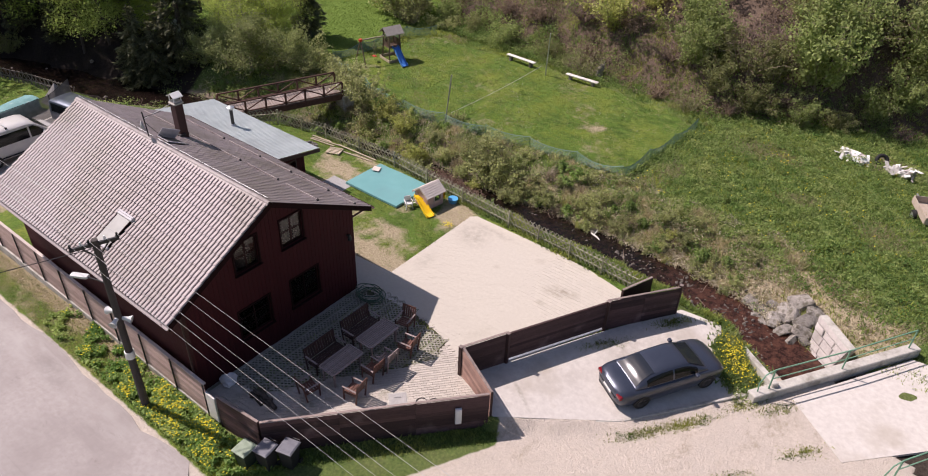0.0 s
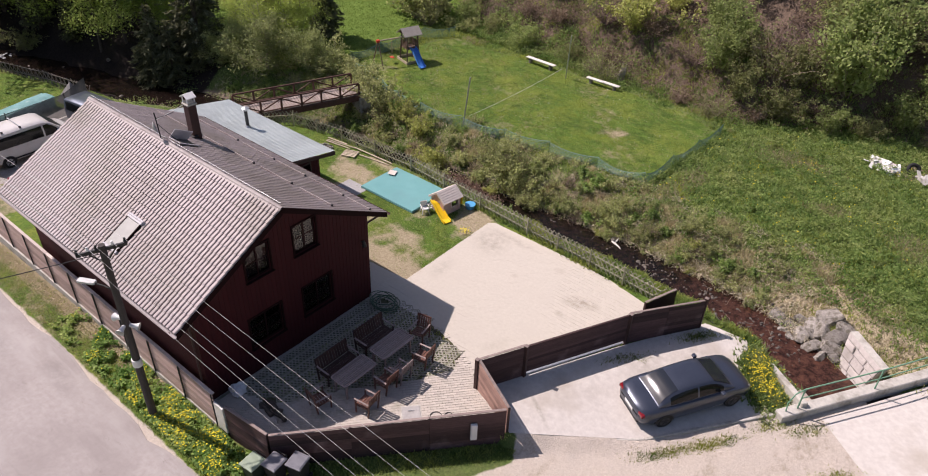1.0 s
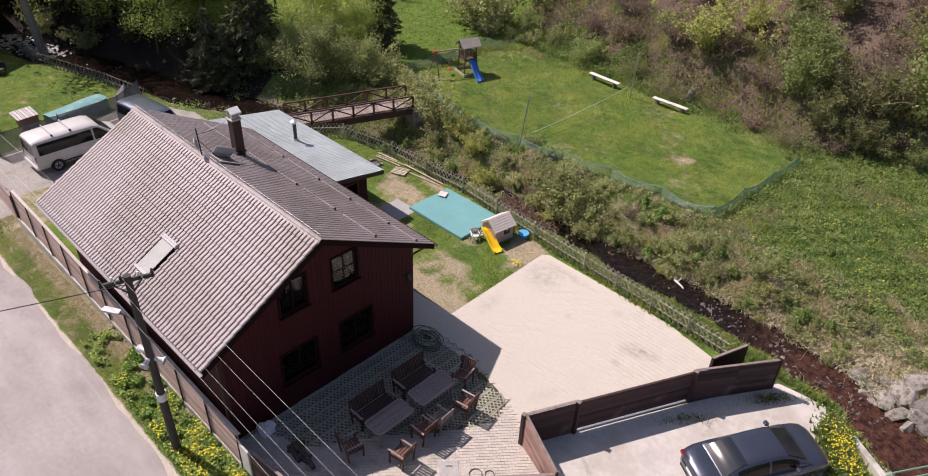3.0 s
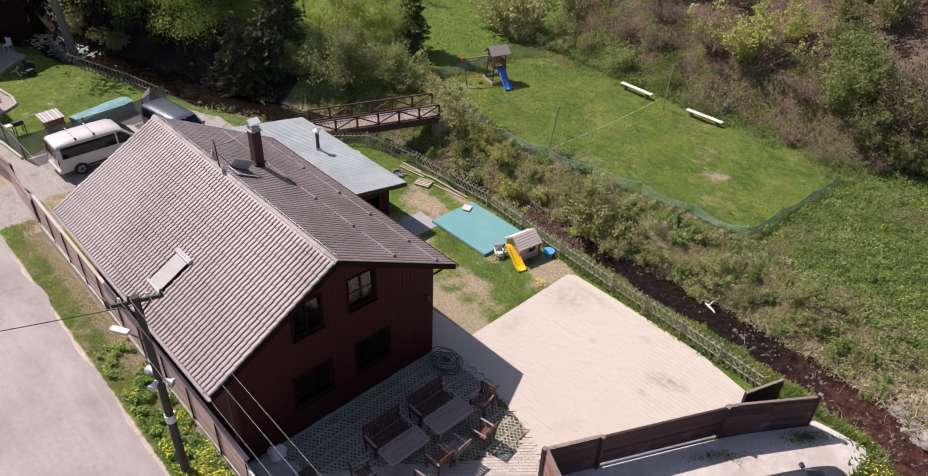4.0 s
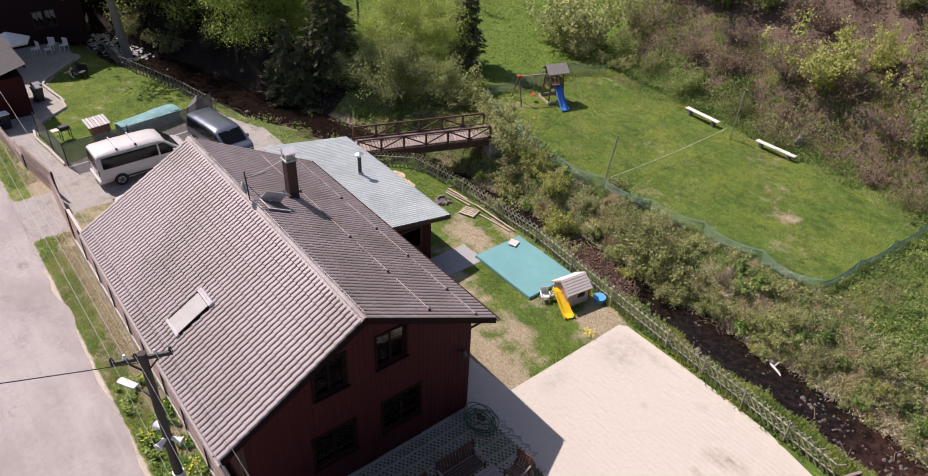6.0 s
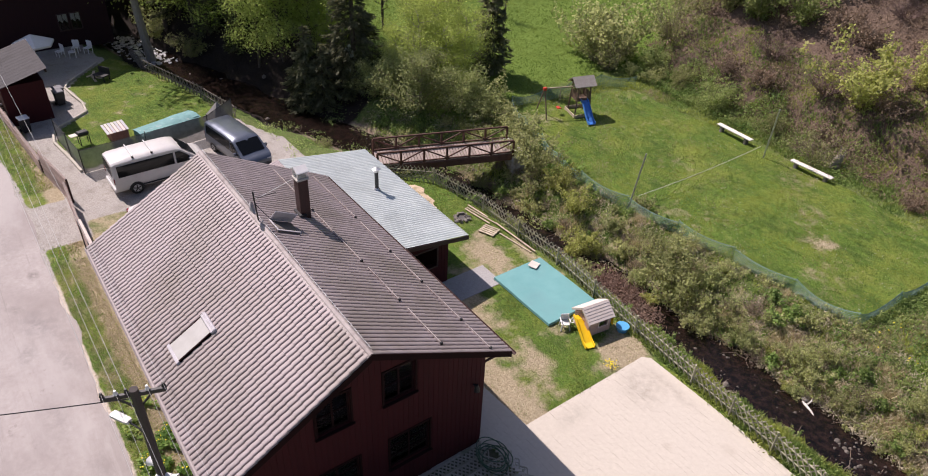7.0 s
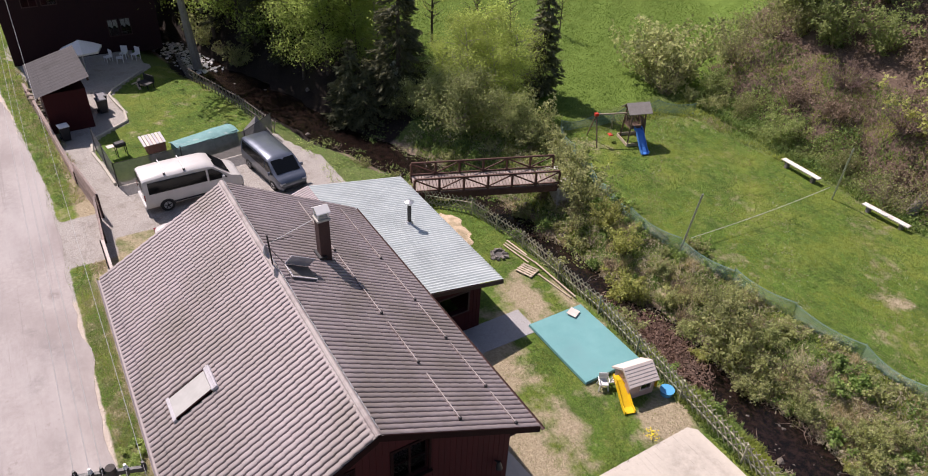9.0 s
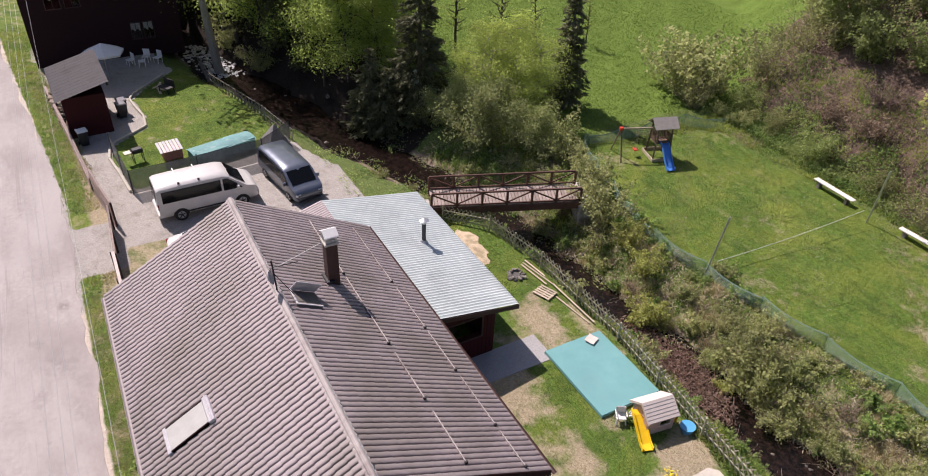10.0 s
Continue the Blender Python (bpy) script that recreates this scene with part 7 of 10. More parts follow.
def garden_seat(name, width, mat, label, category, group):
    """A slatted armchair or bench that faces -y, at the origin."""
    c = thing(name, (0, 0, 0), label, category, group)
    w = width / 2
    for k in range(5):
        part("seat_slat", Geo().box((-w + 0.05, -0.25 + k * 0.1, 0.40), (w - 0.05, -0.25 + k * 0.1 + 0.08, 0.425), 0.004), mat, c)
    n = max(4, round(width / 0.13))
    for k in range(n):
        x = -w + 0.06 + (width - 0.12) * (k + 0.5) / n
        part("back_slat", Geo().beam((x, 0.27, 0.46), (x, 0.38, 0.90), 0.07 if width < 1 else 0.098, 0.018, 0.004, (0, 1, 0)), mat, c)
    part("back_rail", Geo().beam((-w + 0.03, 0.385, 0.92), (w - 0.03, 0.385, 0.92), 0.03, 0.08, 0.006), mat, c)
    part("back_rail", Geo().beam((-w + 0.03, 0.265, 0.46), (w - 0.03, 0.265, 0.46), 0.03, 0.05, 0.006), mat, c)
    for s in (-1, 1):
        part("leg", Geo().box((s * (w - 0.03) - 0.025, -0.27, 0), (s * (w - 0.03) + 0.025, -0.22, 0.62), 0.005), mat, c)
        part("leg", Geo().beam((s * (w - 0.03), 0.27, 0), (s * (w - 0.03), 0.39, 0.95), 0.05, 0.05, 0.005, (0, 1, 0)), mat, c)
        part("armrest", Geo().box((s * (w - 0.03) - 0.035, -0.30, 0.62), (s * (w - 0.03) + 0.035, 0.34, 0.645), 0.008), GREYWOOD, c)
        part("seat_rail", Geo().box((s * (w - 0.05) - 0.012, -0.25, 0.34), (s * (w - 0.05) + 0.012, 0.27, 0.40), 0.003), mat, c)
    return c


slatted_table(-14.11, 12.06, 0, 0.80, 1.56, GREYWOOD, "weathered grey slatted garden table on the patio")
slatted_table(-14.08, 13.92, 0, 0.84, 1.60, GREYWOOD, "weathered brown slatted garden table on the patio")
chair = garden_seat("garden_chair", 0.6, WOOD, "reddish-brown slatted wooden garden armchair", "chair", "patio chairs")
chair.matrix_basis = pose(-12.98, 11.55, 0.01, 0, 0, -82)
for x, y, a in ((-13.19, 12.68, -88), (-13.04, 14.46, -80), (-13.98, 15.33, 12), (-14.27, 10.63, 170)):
    copy_thing(chair, pose(x, y, 0.01, 0, 0, a))
pale_chair = garden_seat("garden_chair", 0.6, GREYWOOD, "sun-bleached grey slatted wooden garden armchair", "chair", "patio chairs")
pale_chair.matrix_basis = pose(-13.15, 13.36, 0.01, 0, 0, -86)
settle = garden_seat("garden_bench", 1.5, DARKWOOD, "dark-stained slatted garden bench by the table", "bench", "patio benches")
settle.matrix_basis = pose(-14.98, 12.12, 0.01, 0, 0, 90)
copy_thing(settle, pose(-15.04, 14.01, 0.01, 0, 0, 90))

cover = thing("well_cover", pose(-11.70, 12.42, 0.0, 0, 0, 48), "square steel manhole cover in the patio", "cover")
part("frame", Geo().box((-0.36, -0.36, 0.0), (0.36, 0.36, 0.03), 0.008), KERB, cover)
part("plate", Geo().box((-0.31, -0.31, 0.03), (0.31, 0.31, 0.045), 0.006), surf("cover_plate", (0.32, 0.30, 0.29), (0.44, 0.42, 0.40), 8, 0.6), cover)
part("handle", Geo().tube([(-0.1, 0.1, 0.045), (-0.1, 0.1, 0.075), (0.1, 0.1, 0.075), (0.1, 0.1, 0.045)], 0.01, 6), STEEL, cover)
for k, (x, y, r) in enumerate(((-10.98, 12.88, 0.2), (-10.67, 13.19, 0.14))):
    ring = thing("garden_hoop", pose(x, y, 0.02), "thin dark metal hoop lying on the patio", "hoop", "hoops")
    part("hoop", Geo().tube([(r * math.cos(t), r * math.sin(t), 0.02) for t in np.linspace(0, 2 * math.pi, 20)], 0.012, 6, False), BLACK, ring, "", True)
hose = thing("garden_hose", (-16.46, 15.92, 0.03), "coiled dark green garden hose by the house corner", "hose")
pts = []
for i in range(150):
    t = i * 0.25
    r = 0.42 + 0.07 * math.sin(0.37 * i)
    pts.append((r * math.cos(t) * 1.3 + 0.15 * math.sin(0.05 * i), r * math.sin(t) + 0.1 * math.cos(0.07 * i), 0.02 + 0.0011 * i))
part("coil", Geo().tube(pts, 0.017, 6), surf("hose_green", (0.05, 0.10, 0.06), (0.10, 0.16, 0.10), 9, 0.5), hose, "", True)
crumpled("white_bag", -16.91, 9.14, 0.26, 9, WHITE, "crumpled white plastic bag by the wall", "bag", "").location.z = 0.02
rs = random.Random(8)
for k in range(12):
    lg = thing("firewood_log", pose(-15.2 + rs.uniform(-0.5, 0.5), 9.35 + rs.uniform(-0.15, 0.2), 0.08 + 0.1 * (k // 6), 0, 0, rs.uniform(-25, 40)), "split firewood log in the patio corner", "log", "firewood")
    part("log", Geo().tube([(-0.18, 0, 0), (0.18, 0, 0)], rs.uniform(0.05, 0.085), 7), BARK, lg)

# ---- vehicles ----
def ring_section(x, half):
    return [(x, y, z) for y, z in half] + [(x, -y, z) for y, z in reversed(half[1:-1])]


def wheel(parent, x, y, r, w, side, rim=None):
    t = part("wheel", Geo().tube([(x, y - w / 2, r), (x, y - w / 2 + 0.02, r), (x, y + w / 2 - 0.02, r), (x, y + w / 2, r)], [r * 0.93, r, r, r * 0.93], 22), TYRE, parent, "", True)
    o = y + side * (w / 2 + 0.004)
    part("rim", Geo().tube([(x, o - side * 0.02, r), (x, o, r)], [r * 0.64, r * 0.6], 18), rim or RIM, t, "", True)
    g = Geo()
    for k in range(5):
        a = 2 * math.pi * k / 5 + 0.3
        g.beam((x, o + side * 0.006, r), (x + r * 0.55 * math.cos(a), o + side * 0.006, r + r * 0.55 * math.sin(a)), 0.012, 0.05)
    part("spokes", g, BLACK, t)


def arch(parent, x, y, r, side):
    pts = [(x + r * math.cos(t), y, r * 0.82 + r * math.sin(t) * 1.0) for t in np.linspace(0, math.pi, 13)]
    g = Geo().add(pts + [(px, py - side * 0.12, pz) for px, py, pz in pts], [tuple(range(13))] + [(i, i + 1, 14 + i, 13 + i) for i in range(12)])
    part("wheel_arch", g, BLACK, parent)


def sedan(m, paint, label, group="parked cars"):
    car = thing("car", m, label, "car", group)
    low = [(-2.37, .54, .46, .66, .74), (-2.33, .70, .34, .80, .90), (-2.2, .815, .27, .88, .985), (-1.9, .885, .23, .91, 1.01), (-1.4, .905, .2, .925, 1.0), (-0.6, .915, .19, .925, .98), (0.4, .915, .19, .915, .97),
           (1.0, .91, .19, .905, .965), (1.35, .905, .2, .885, .955), (1.8, .89, .22, .82, .90), (2.1, .85, .23, .74, .82), (2.28, .75, .26, .64, .71), (2.36, .58, .33, .55, .6)]
    secs = []
    for x, w, zl, zb, zt in low:
        half = [(0, zl), (w * .82, zl), (w * .95, zl + .08), (w * .985, zl + .22), (w, (zl + zb) / 2 + .08), (w * .985, zb - .06), (w * .94, zb), (w * .72, zb + (zt - zb) * .75), (w * .35, zt), (0, zt + .008)]
        secs.append(ring_section(x, half))
    part("body", Geo().loft(secs, True, True), paint, car, "", True)
    cab = [(-1.66, .74, .985, .70, 1.0), (-1.40, .765, .955, .62, 1.17), (-1.05, .785, .945, .575, 1.335), (-.6, .795, .94, .565, 1.415), (-.1, .80, .935, .57, 1.44), (.35, .80, .93, .575, 1.425), (.62, .80, .93, .585, 1.36),
           (.95, .79, .93, .615, 1.20), (1.3, .775, .935, .67, 1.02), (1.45, .76, .93, .70, .955)]

    def at(x):
        return [float(np.interp(x, [c[0] for c in cab], [c[i] for c in cab])) for i in range(1, 5)]

    secs = []
    for x in np.linspace(-1.66, 1.45, 30):
        wb, zb, wr, zr = at(x)
        half = [(0, .8), (wb, .8), (wb, zb), (wb + (wr - wb) * .5 + .02, zb + (zr - zb) * .55), (wr + .02, zr - .05 * min(1, (zr - zb) / .2)), (wr - .06, zr - .008), (wr * .55, zr + .012), (0, zr + .02)]
        secs.append(ring_section(x, half))
    part("cabin", Geo().loft(secs, True, True), paint, car, "", True)

    def side(x, q, s):
        wb, zb, wr, zr = at(x)
        pts = [(wb, zb), (wb + (wr - wb) * .5 + .02, zb + (zr - zb) * .55), (wr + .02, zr - .05 * min(1, (zr - zb) / .2))]
        y, z = (np.array(pts[0]) * (1 - q / .55) + np.array(pts[1]) * q / .55) if q < .55 else (np.array(pts[1]) * (1 - (q - .55) / .45) + np.array(pts[2]) * (q - .55) / .45)
        return (x, s * (y + .006), z)

    for s in (-1, 1):
        for name, a, b in (("rear_side_window", -1.2, -.12), ("front_side_window", -.04, .98)):
            rows = [[side(x, q, s) for q in (.1, .35, .6, .92)] for x in np.linspace(a, b, 8)]
            part(name, Geo().loft(rows, False), VANGLASS, car, "dark side window", True)
        mir = Geo().box((.78, s * .93 - .09, .93), (.93, s * .93 + .09, 1.06), .03)
        part("mirror", mir, paint, car)
    for name, a, b in (("rear_window", -1.63, -.84), ("windscreen", .60, 1.34)):
        rows = []
        for x in np.linspace(a, b, 8):
            wb, zb, wr, zr = at(x)
            rows.append([(x + (.004 if x > 0 else -.004), k * (wr - .05), zr + .02 - .02 * abs(k) ** 2 + .006) for k in np.linspace(-1, 1, 7)])
        part(name, Geo().loft(rows, False), CARGLASS, car, "", True)
    for s in (-1, 1):
        part("tail_lamp", Geo().box((-2.36, s * .66 - .16, .72), (-2.2, s * .66 + .13, .86), .03), TAILRED, car, "red tail lamp")
        part("headlight", Geo().box((1.96, s * .60 - .16, .62), (2.21, s * .60 + .13, .725), .03), surf("headlamp_glass", (.4, .42, .45), (.5, .52, .55), 4, .08, bump=0, coat=1), car, "clear headlight")
        for x in (-1.38, 1.45):
            arch(car, x, s * .917, .36, s)
            wheel(car, x, s * .80, .325, .235, s)
    part("number_plate", Geo().box((-2.385, -.26, .56), (-2.365, .26, .67), .004), WHITE, car, "white number plate")
    part("bumper_trim", Geo().box((-2.36, -.62, .28), (-2.25, .62, .40), .03), BLACK, car)
    return car


def minivan(m, paint, label, bars=True):
    van = thing("van", m, label, "van", "parked cars")
    zt = [(-2.44, 1.60), (-2.40, 1.86), (-2.25, 1.93), (-1.5, 1.965), (0, 1.97), (.75, 1.95), (1.05, 1.86), (1.45, 1.50), (1.85, 1.16), (2.1, 1.08), (2.32, .98), (2.42, .80), (2.45, .6)]
    secs = []
    for x, t in zt:
        f = 1 if x < 1.9 else (.97 if x < 2.2 else (.9 if x < 2.35 else .78))
        r = .98 if x > -2.42 else .93
        w = .95 * f * r
        k = max(0, t - 1.08)
        bz = min(1.05, t - .06)
        half = [(0, .3), (w * .88, .3), (w * .97, .40), (w, .62), (w, bz - .2), (w * .985, bz), (w * (.985 - .055 * min(1, k / .85)), bz + (t - bz) * .55), (w * (.985 - .11 * min(1, k / .85)), bz + (t - bz) * .88), (w * .74, t - .012), (w * .35, t), (0, t + .01)]
        secs.append(ring_section(x, half))
    part("body", Geo().loft(secs, True, True), paint, van, "", True)

    def wall_y(z):
        return float(np.interp(z, [1.05, 1.56, 1.86], [.936, .884, .832])) * .98 + .018

    for s in (-1, 1):
        for name, a, b in (("side_window", -2.2, .62),):
            part(name, Geo().loft([[(x, s * wall_y(z), z) for z in (1.12, 1.35, 1.58, 1.72)] for x in np.linspace(a, b, 6)], False), VANGLASS, van, "dark side window", True)
        part("front_window", Geo().loft([[(x, s * wall_y(z), z) for z in np.linspace(1.1, zz, 4)] for x, zz in ((.72, 1.72), (.95, 1.72), (1.2, 1.55), (1.5, 1.25), (1.62, 1.14))], False), VANGLASS, van, "", True)
        part("mirror", Geo().box((1.35, s * 1.02 - .1, 1.08), (1.48, s * 1.02 + .1, 1.3), .03), paint, van)
        part("tail_lamp", Geo().box((-2.46, s * .84 - .07, .78), (-2.38, s * .84 + .06, 1.12), .02), TAILRED, van)
        part("headlight", Geo().box((2.2, s * .66 - .17, .7), (2.42, s * .66 + .15, .86), .03), STEEL, van)
        part("side_trim", Geo().box((-1.3, s * .945 - .012, .42), (1.1, s * .945 + .012, .5), .005), BLACK, van)
        for x in (-1.46, 1.54):
            arch(van, x, s * .955, .38, s)
            wheel(van, x, s * .84, .335, .235, s, STEEL)
    part("windscreen", Geo().loft([[(x + .006, k * .72, z + .016) for k in np.linspace(-1, 1, 5)] for x, z in ((1.1, 1.80), (1.45, 1.50), (1.82, 1.19))], False), VANGLASS, van, "", True)
    part("rear_window", Geo().loft([[(x, k * .74, z) for k in np.linspace(-1, 1, 5)] for x, z in ((-2.462, 1.15), (-2.45, 1.55), (-2.425, 1.74))], False), VANGLASS, van, "", True)
    part("rear_bumper", Geo().box((-2.52, -.88, .3), (-2.4, .88, .5), .04), paint, van)
    part("number_plate", Geo().box((-2.475, -.26, .72), (-2.455, .26, .83), .004), WHITE, van, "white number plate")
    if bars:
        for x in (-1.3, -.35):
            part("roof_bar", Geo().beam((x, -.74, 2.03), (x, .74, 2.03), .05, .03, .006), STEEL, van)
            for s in (-1, 1):
                part("bar_foot", Geo().box((x - .05, s * .70 - .05, 1.91), (x + .05, s * .70 + .05, 2.02), .01), BLACK, van)
    return van


sedan(pose(-5.03, 19.77, ground_at(-5.03, 19.77) - 0.01, 3.5, -2.0, 59) @ Matrix.Scale(0.99, 4), CARPAINT, "dark blue-grey saloon car parked on the concrete drive")
minivan(pose(-41.35, 12.84, ground_at(-41.35, 12.84) + 0.03, 0, 0, 91), VANPAINT, "white passenger van with roof bars on gravel")
sedan(pose(-36.85, 12.57, ground_at(-36.85, 12.57), 0, 0, 88), VANPAINT, "white car parked behind the house")
minivan(pose(-41.51, 17.25, ground_at(-41.51, 17.25) - 0.02, 0, 0, 8) @ Matrix.Diagonal((0.94, 0.92, 0.82, 1)), SILVER, "silver-blue people carrier parked on gravel", False)

# ---- far yard ----
h2 = thing("neighbour_house", (0, 0, 0), "large dark red-brown timber house beyond the yard", "house")
part("wall", Geo().box((-75.34, 6.25, -1.6), (-64.38, 16.23, 5.2)), NEIGHBOUR, h2)
for s in (-1, 1):
    part("roof_slope", Geo().loft([[(x, 11.24 + s * 5.7, 4.9), (x, 11.24 + s * 5.7, 5.05), (x, 11.24, 8.7), (x, 11.24, 8.5)] for x in (-76.8, -63.9)], True, True), ROOF, h2)
part("gable", Geo().add([(-64.38, 6.25, 5.2), (-64.38, 16.23, 5.2), (-64.38, 11.24, 8.4), (-64.58, 6.25, 5.2), (-64.58, 16.23, 5.2), (-64.58, 11.24, 8.4)], [(0, 1, 2), (5, 4, 3), (0, 3, 4, 1), (1, 4, 5, 2), (2, 5, 3, 0)]), NEIGHBOUR, h2)
for y0, z0, w, h in ((12.8, -0.15, 0.62, 1.15), (13.65, -0.15, 0.62, 1.15), (7.8, 2.6, 0.9, 1.2), (9.0, 2.6, 0.9, 1.2), (12.1, 2.8, 0.9, 1.2)):
    w_ = part("window", Geo().box((-64.380, y0 - .06, z0 - .06), (-64.320, y0 + w + .06, z0), .006).box((-64.380, y0 - .06, z0 + h), (-64.320, y0 + w + .06, z0 + h + .06), .006)
              .box((-64.380, y0 - .06, z0), (-64.320, y0, z0 + h), .006).box((-64.380, y0 + w, z0), (-64.320, y0 + w + .06, z0 + h), .006).box((-64.370, y0 + w / 2 - .02, z0), (-64.330, y0 + w / 2 + .02, z0 + h)), TRIM, h2, "brown-framed window with pale curtain")
    part("pane", Geo().box((-64.370, y0, z0), (-64.350, y0 + w / 2 - .02, z0 + h)), PANE, w_)
    part("pane", Geo().box((-64.370, y0 + w / 2 + .02, z0), (-64.350, y0 + w, z0 + h)), PANE, w_)
    part("curtain", Geo().loft([[(-64.374 + .003 * math.sin(3 * k), y0 + w * k / 12, z) for z in (z0 + h * (0.55 + 0.08 * math.sin(k)), z0 + h)] for k in range(13)], False), CURTAIN, w_, "pale half curtain")

hut = thing("garden_hut", pose(-54.40, 8.45, -1.35, 0, 0, 2), "small dark red hut with grey corrugated roof", "hut")
part("wall", Geo().prism([(-2.4, -1.15), (2.3, -1.15), (2.3, 1.15), (-2.4, 1.15)], -0.2, 2.55), CLADDING, hut)
g = Geo()
xs2 = np.arange(-3.0, 2.75, 0.05)
g.loft([[(x, y, 2.95 + 0.016 * math.cos(2 * math.pi * x / 0.18) + 0.26 * y) for x in xs2] for y in (-1.5, 1.5)], False)
part("roof_sheet", g, surf("dull_sheet", (0.055, 0.051, 0.054), (0.082, 0.077, 0.08), 3, 0.75, c3=(0.045, 0.042, 0.042), s3=0.6, spec=0.2), hut, "grey corrugated sheet", True)
part("roof_frame", Geo().box((-2.9, -1.45, 2.4), (2.65, -1.35, 2.54)).box((-2.9, 1.35, 3.1), (2.65, 1.45, 3.26)), TRIM, hut)
par2 = thing("parasol", (-60.42, 10.41, -1.35), "pale grey open garden parasol on the terrace", "parasol")
part("pole", Geo().tube([(0, 0, 0), (0, 0, 2.55)], 0.03, 8), STEEL, par2, "", True)
rim = [(1.35 * math.cos(2 * math.pi * k / 8), 1.35 * math.sin(2 * math.pi * k / 8), 2.05 - (0.1 if k % 2 else 0)) for k in range(8)]
part("canopy", Geo().add([(0, 0, 2.6)] + rim + [(x, y, z - 0.12) for x, y, z in rim], [(0, 1 + k, 1 + (k + 1) % 8) for k in range(8)] + [(1 + k, 9 + k, 9 + (k + 1) % 8, 1 + (k + 1) % 8) for k in range(8)]), WHITE, par2)
for k, (x, y, a) in enumerate(((-62.59, 12.11, 20), (-62.05, 12.82, -10), (-62.87, 13.23, 60), (-62.33, 13.94, 35), (-62.76, 9.48, 0))):
    c = thing("terrace_chair", pose(x, y, -1.38, 0, 0, a), "white plastic chair on the terrace", "chair", "terrace chairs")
    part("seat", Geo().box((-.24, -.24, .38), (.24, .24, .43), .015), WHITE, c)
    part("backrest", Geo().box((-.24, .2, .43), (.24, .25, .88), .015), WHITE, c)
    for sx in (-.2, .2):
        for sy in (-.2, .2):
            part("leg", Geo().box((sx - .02, sy - .02, 0), (sx + .02, sy + .02, .38)), WHITE, c)


EDGING = surf("pale_stone_edging", (0.40, 0.37, 0.31), (0.56, 0.52, 0.45), 5, 0.9, bump=0.5)


def kerb_line(pts):
    k = thing("lawn_edging", (0, 0, 0), "pale stone edging round the far lawn", "edging")
    for (ax, ay), (bx, by) in zip(pts[:-1], pts[1:]):
        part("edging_board", Geo().beam((ax, ay, ground_at(ax, ay) + 0.07), (bx, by, ground_at(bx, by) + 0.07), 0.14, 0.16, 0.03), EDGING, k)


kerb_line([(-44.25, 9.5), (-46.4, 9.28), (-48.5, 8.98), (-49.6, 9.12), (-50.45, 9.5), (-51.2, 10.5), (-51.95, 11.45), (-53.5, 11.55), (-55.0, 11.3), (-56.5, 11.14), (-57.3, 11.5), (-57.95, 12.1), (-59.9, 13.92)])
SCREEN = surf("dark_screen_mesh", (0.10, 0.105, 0.11), (0.16, 0.165, 0.17), 5, 0.8, c3=(0.20, 0.205, 0.21), s3=0.8)
net_nt = SCREEN.node_tree
holes, weave = net_nt.nodes.new("ShaderNodeBsdfTransparent"), net_nt.nodes.new("ShaderNodeMixShader")
weave.inputs[0].default_value = 0.72
net_nt.links.new(holes.outputs[0], weave.inputs[1])
net_nt.links.new(net_nt.nodes["Principled BSDF"].outputs[0], weave.inputs[2])
net_nt.links.new(weave.outputs[0], net_nt.nodes["Material Output"].inputs["Surface"])
sf = thing("screen_fence", (0, 0, 0), "dark mesh screen fence on steel posts round the far lawn", "fence")
line = [(-48.77, 9.23), (-44.00, 9.61), (-44.22, 13.05), (-44.59, 16.63), (-46.20, 18.69)]
for (ax, ay), (bx, by) in zip(line[:-1], line[1:]):
    n = max(1, round(math.hypot(bx - ax, by - ay) / 2.4))
    for i in range(n):
        p, q = Vector((ax, ay, 0)).lerp(Vector((bx, by, 0)), i / n), Vector((ax, ay, 0)).lerp(Vector((bx, by, 0)), (i + 1) / n)
        zp, zq = ground_at(p.x, p.y), ground_at(q.x, q.y)
        part("post", Geo().tube([(p.x, p.y, zp - .1), (p.x, p.y, zp + 1.5)], .03, 8), BLACK, sf)
        part("screen", Geo().loft([[(v.x + d, v.y, z + .04), (v.x + d, v.y, z + 1.38)] for d in (0, .012) for v, z in ((p, zp), (q, zq))][:2], False), SCREEN, sf)
        part("top_rail", Geo().tube([(p.x, p.y, zp + 1.4), (q.x, q.y, zq + 1.4)], .018, 6), BLACK, sf)
lid = thing("covered_frame", pose(-46.44, 14.79, ground_at(-46.44, 14.79), 0, 0, 104), "long low frame under a pale turquoise sheet", "frame")
part("frame", Geo().box((-1.8, -.55, 0), (1.8, .55, .72), .02), surf("turq_dull", (0.10, 0.26, 0.25), (0.15, 0.33, 0.32), 3, 0.6), lid)
part("sheet", Geo().loft([[(x, y, .78 + .05 * math.sin(2 * x) - .12 * (y / .6) ** 2) for y in np.linspace(-.62, .62, 7)] for x in np.linspace(-1.88, 1.88, 12)], False), surf("turq_pale", (0.10, 0.25, 0.25), (0.20, 0.38, 0.38), 2.2, 0.75, bump=.5, bscale=6, c3=(0.34, 0.44, 0.43), s3=1.6, t3=(0.55, 0.66), bdist=0.03), lid, "", True)
coop = thing("small_hutch", pose(-47.02, 12.14, ground_at(-47.02, 12.14), 0, 0, 96), "small faded red hutch with striped pale roof", "hutch")
